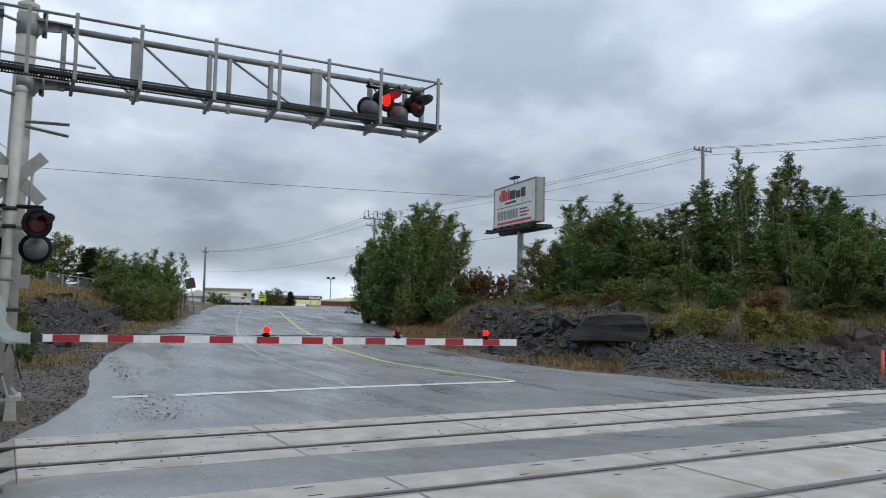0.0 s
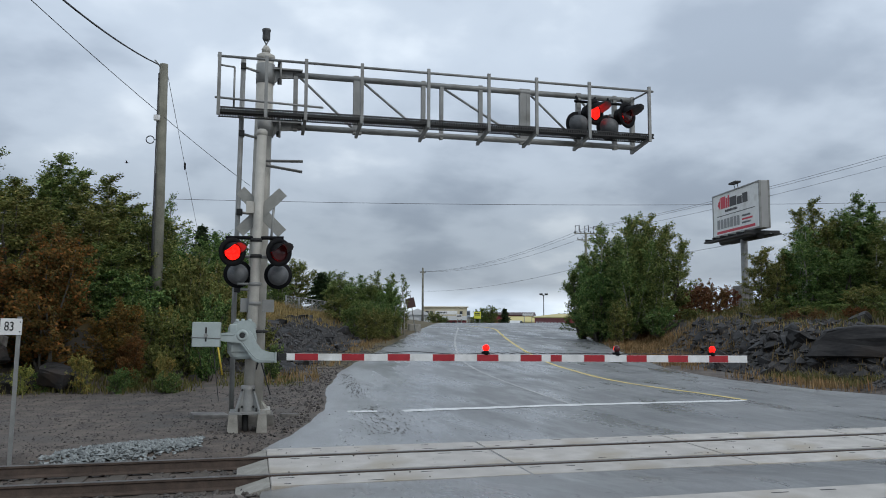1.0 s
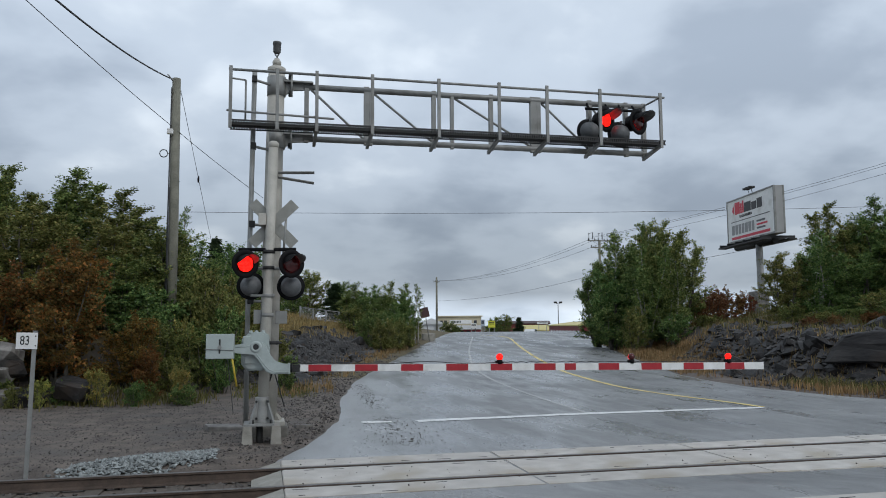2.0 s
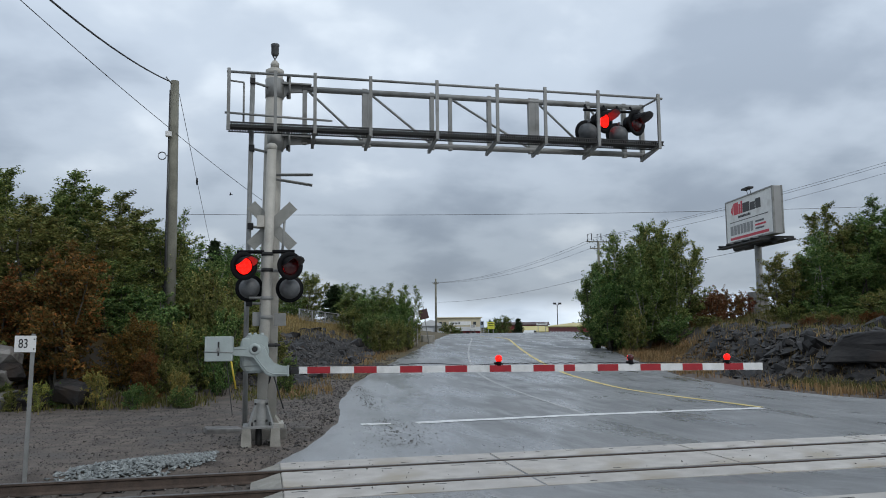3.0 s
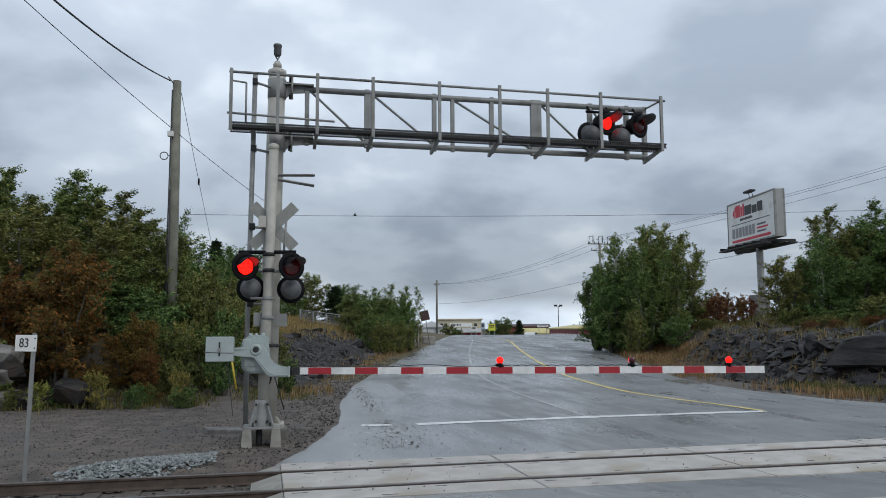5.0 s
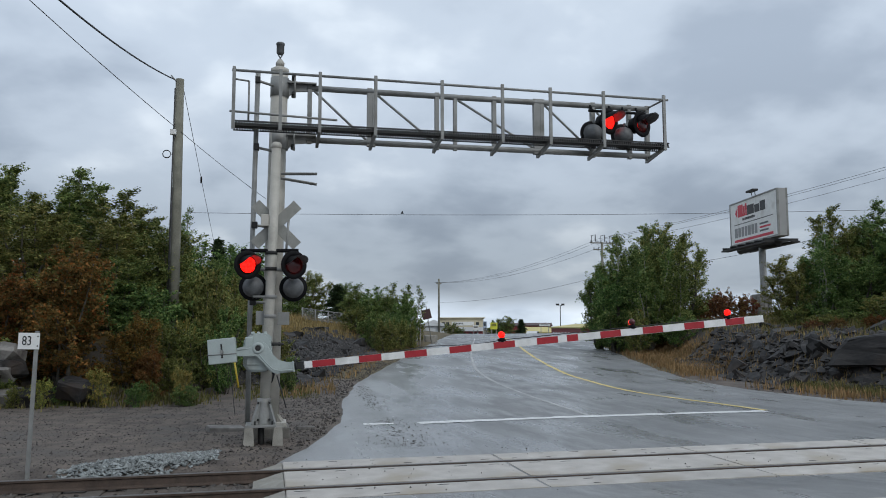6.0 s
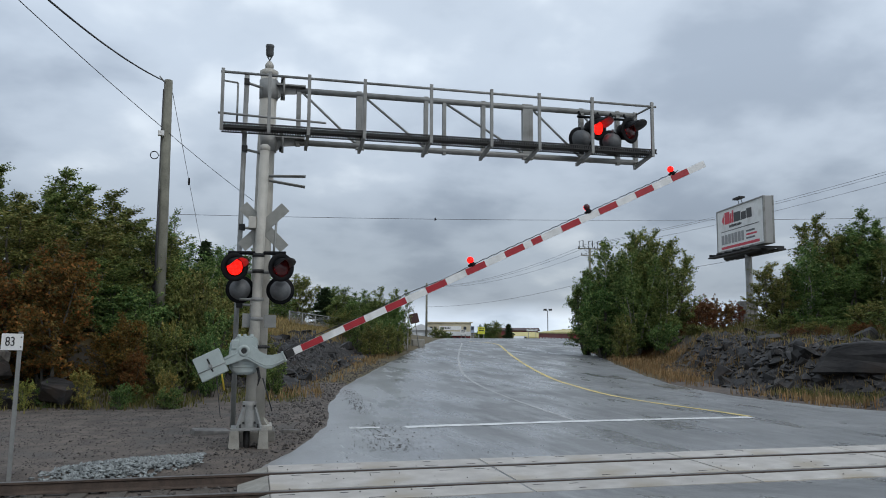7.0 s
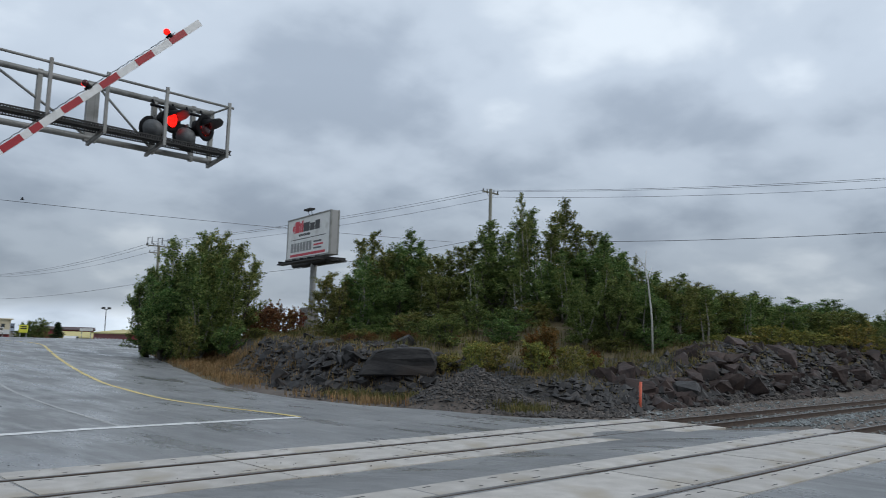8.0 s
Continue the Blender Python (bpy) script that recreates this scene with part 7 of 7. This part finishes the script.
for k in range(9):
    bm = bmesh.new()
    box(bm, -11 + k * 2.7, -9.6 + k * 2.7, -0.07, -0.005, 0.55, 1.35)
    wn = part("window", bm, M_WHITEWALL, rb, "pale framed window")
far = gable_house("far_building", "far roof behind the store", pose(60, 178, 0, 0, 0, -18), 12, 8, 2.4, 0.6, M_REDWALL, M_BROWNSIGN)


def sign_on_legs(label, x, y, w, h, z, material, bars, yaw=-15):
    s = thing("roadside_sign", label, "sign", pose(x, y, 0, 0, 0, yaw))
    bm = bmesh.new()
    soft_box(bm, -w / 2, w / 2, -0.1, 0.1, z - h / 2, z + h / 2, 0.02)
    part("panel", bm, material, s)
    for k in (-0.35, 0.35):
        bm = bmesh.new()
        tube(bm, [(k * w, 0, -2.5), (k * w, 0, z - h / 2)], 0.07, 8)
        part("leg", bm, M_GALV, s)
    for k in range(bars):
        bm = bmesh.new()
        zz = z + h * (0.28 - 0.5 * k / max(1, bars))
        box(bm, -w * 0.36, w * 0.36, -0.125, -0.105, zz - h * 0.06, zz + h * 0.06)
        part("text_bar", bm, M_INK if material is not M_INK else M_SIGNWHITE, s)


sign_on_legs("bright yellow roadside sign", 39.4, 134.3, 1.25, 1.2, 2.35, M_YELLOWSIGN, 2)
sign_on_legs("pale blue pylon sign", 40.6, 144.4, 0.7, 1.3, 2.6, M_BLUESIGN, 3)
sign_on_legs("white and red shop sign", 38.9, 144.8, 1.1, 0.9, 2.1, M_SIGNWHITE, 2)
sign_on_legs("roof sign above the store", 57.8, 158.6, 2.3, 0.5, 2.6, M_SIGNWHITE, 1)


def flood_mast():
    f = thing("floodlight_mast", "tall thin mast with twin floodlights", "street lamp", pose(46.9, 121.2, 0))
    bm = bmesh.new()
    tube(bm, [(0, 0, -1.5), (0, 0, 5.7)], [0.09, 0.06], 8)
    part("mast", bm, M_DARKSTEEL, f)
    for s in (-1, 1):
        bm = bmesh.new()
        soft_box(bm, s * 0.45 - 0.22, s * 0.45 + 0.22, -0.2, 0.2, 5.65, 5.95, 0.03, None)
        tube(bm, [(0, 0, 5.55), (s * 0.45, 0, 5.7)], 0.03, 6)
        part("floodlight", bm, M_DARKSTEEL, f)


flood_mast()


def parked_car():
    c = thing("car", "white car parked beyond the crest", "car", pose(42.75, 122.8, 0.0, 0, 0, 60))
    z = height(42.75, 122.8)
    c.matrix_basis = pose(42.75, 122.8, z, 0, 0, 60)
    bm = bmesh.new()
    prism(bm, [(-2.1, 0.3), (2.1, 0.3), (2.15, 0.75), (1.2, 0.92), (0.6, 1.42), (-1.2, 1.45), (-1.9, 0.95), (-2.15, 0.9)], -0.85, 0.85)
    bmesh.ops.bevel(bm, geom=bm.edges[:], offset=0.06, segments=2, affect="EDGES")
    part("body", bm, M_WHITEWALL, c)
    bm = bmesh.new()
    prism(bm, [(-1.5, 0.98), (0.95, 0.98), (0.5, 1.36), (-1.1, 1.38)], -0.87, 0.87)
    part("glass", bm, M_GLASSDARK, c)
    for x in (-1.35, 1.35):
        for y in (-0.72, 0.72):
            bm = bmesh.new()
            tube(bm, [(x, y - 0.1, 0.32), (x, y + 0.1, 0.32)], 0.32, 16)
            part("wheel", bm, M_RUBBER_AND_SHADE, c)


parked_car()
plant("broad", 42.6, 143.6, 3.4, 4.0)
plant("broad", 44.6, 143.2, 4.0, 4.4)
plant("spruce", 45.6, 137.6, 3.7, 3.6)
plant("bush", 33.0, 140, 2.4, 4.0)
plant("bush", 34.2, 139, 2.0, 3.4)
for k in range(26):
    plant("distant", -60 + k * 9 + 3 * math.sin(k * 2.2), 230 + 14 * math.sin(k * 1.7), 2.6 + 0.8 * math.sin(k * 3.1), 9)
for k in range(16):
    plant("distant", 70 + k * 10, 30 + 5 * math.sin(k * 1.9), 6.0 + 0.8 * math.sin(k * 2.7), 7)


# ---------- a bird ----------
def build_bird():
    b = thing("bird", "small dark bird flying over the road", "bird", pose(0, 0, 0))
    bm = bmesh.new()
    tube(bm, [(-0.10, 0, 0), (-0.06, 0, 0.006), (0.02, 0, 0.01), (0.07, 0, 0.02), (0.10, 0, 0.02), (0.125, 0, 0.015)], [0.005, 0.018, 0.026, 0.018, 0.015, 0.003], 8)
    part("body", bm, M_BLACK, b)
    for s in (-1, 1):
        bm = bmesh.new()
        prism(bm, [(-0.04, 0), (0.04, 0), (0.02, 0.15), (-0.03, 0.19)], -0.004, 0.004, pose(0, 0, 0.02, -90 * s + 35 * s, 0, 0))
        part("wing", bm, M_BLACK, b)
    return b


BIRD = build_bird()


# ---------- movement ----------
def flash_rows(base, spin, lit):
    """Half turns of a lamp so that its lit or its dark face looks out, twice in a second."""
    def at(deg):
        return base @ (pose(0, 0, 0, 0, deg, 0) if spin == "y" else pose(0, 0, 0, 0, 0, deg))
    turn = 0 if lit == "left" else 180
    rows = [(0.0, at(turn))]
    for n in range(8):
        for t in (n + 4 / 30, n + 19.5 / 30):
            k = int(t * 30)
            for i, d in enumerate((0, 60, 120, 180)):
                rows.append(((k + i - 1) / 30, at(turn + d)))
            turn += 180
    rows.append((8.0, at(turn)))
    return rows


def motions():
    for ob, lit, base in FLASHERS:
        if lit == "steady":
            ob.matrix_basis = base
        else:
            walk(ob, flash_rows(base, "z" if ob.name.startswith("arm_lamp") else "y", lit))
    angles = [(0.0, 0), (5.3, 0), (5.6, 0.9), (5.8, 2.5), (6.0, 5.8), (6.3, 11.6), (6.5, 15.6), (6.8, 21.5), (7.0, 25.6), (7.5, 35.6), (8.0, 45.0)]
    walk(BIRD, [(0.0, pose(-8, 44, 10.2, 0, 0, 5)), (2.8, pose(-2.5, 44, 9.6, 0, 0, 0)), (4.5, pose(3.5, 44, 8.5, 0, 0, 4)), (5.8, pose(6.95, 44, 8.6, 0, 0, 0)), (6.3, pose(8.3, 44, 8.65, 0, 0, 8)), (6.8, pose(9.55, 44, 8.6, 0, 0, 0)), (7.5, pose(11.5, 44, 8.5, 0, 0, 6)), (8.0, pose(12.4, 44, 8.8, 0, 0, 0))])
    walk(GATE_ARM, [(t, pose(0, 0, 0, 0, 0, -4.4) @ pose(0, 0, 0, -2.7, 0, 0) @ pose(0, 0, 0, 0, -a, 0)) for t, a in angles])


motions()
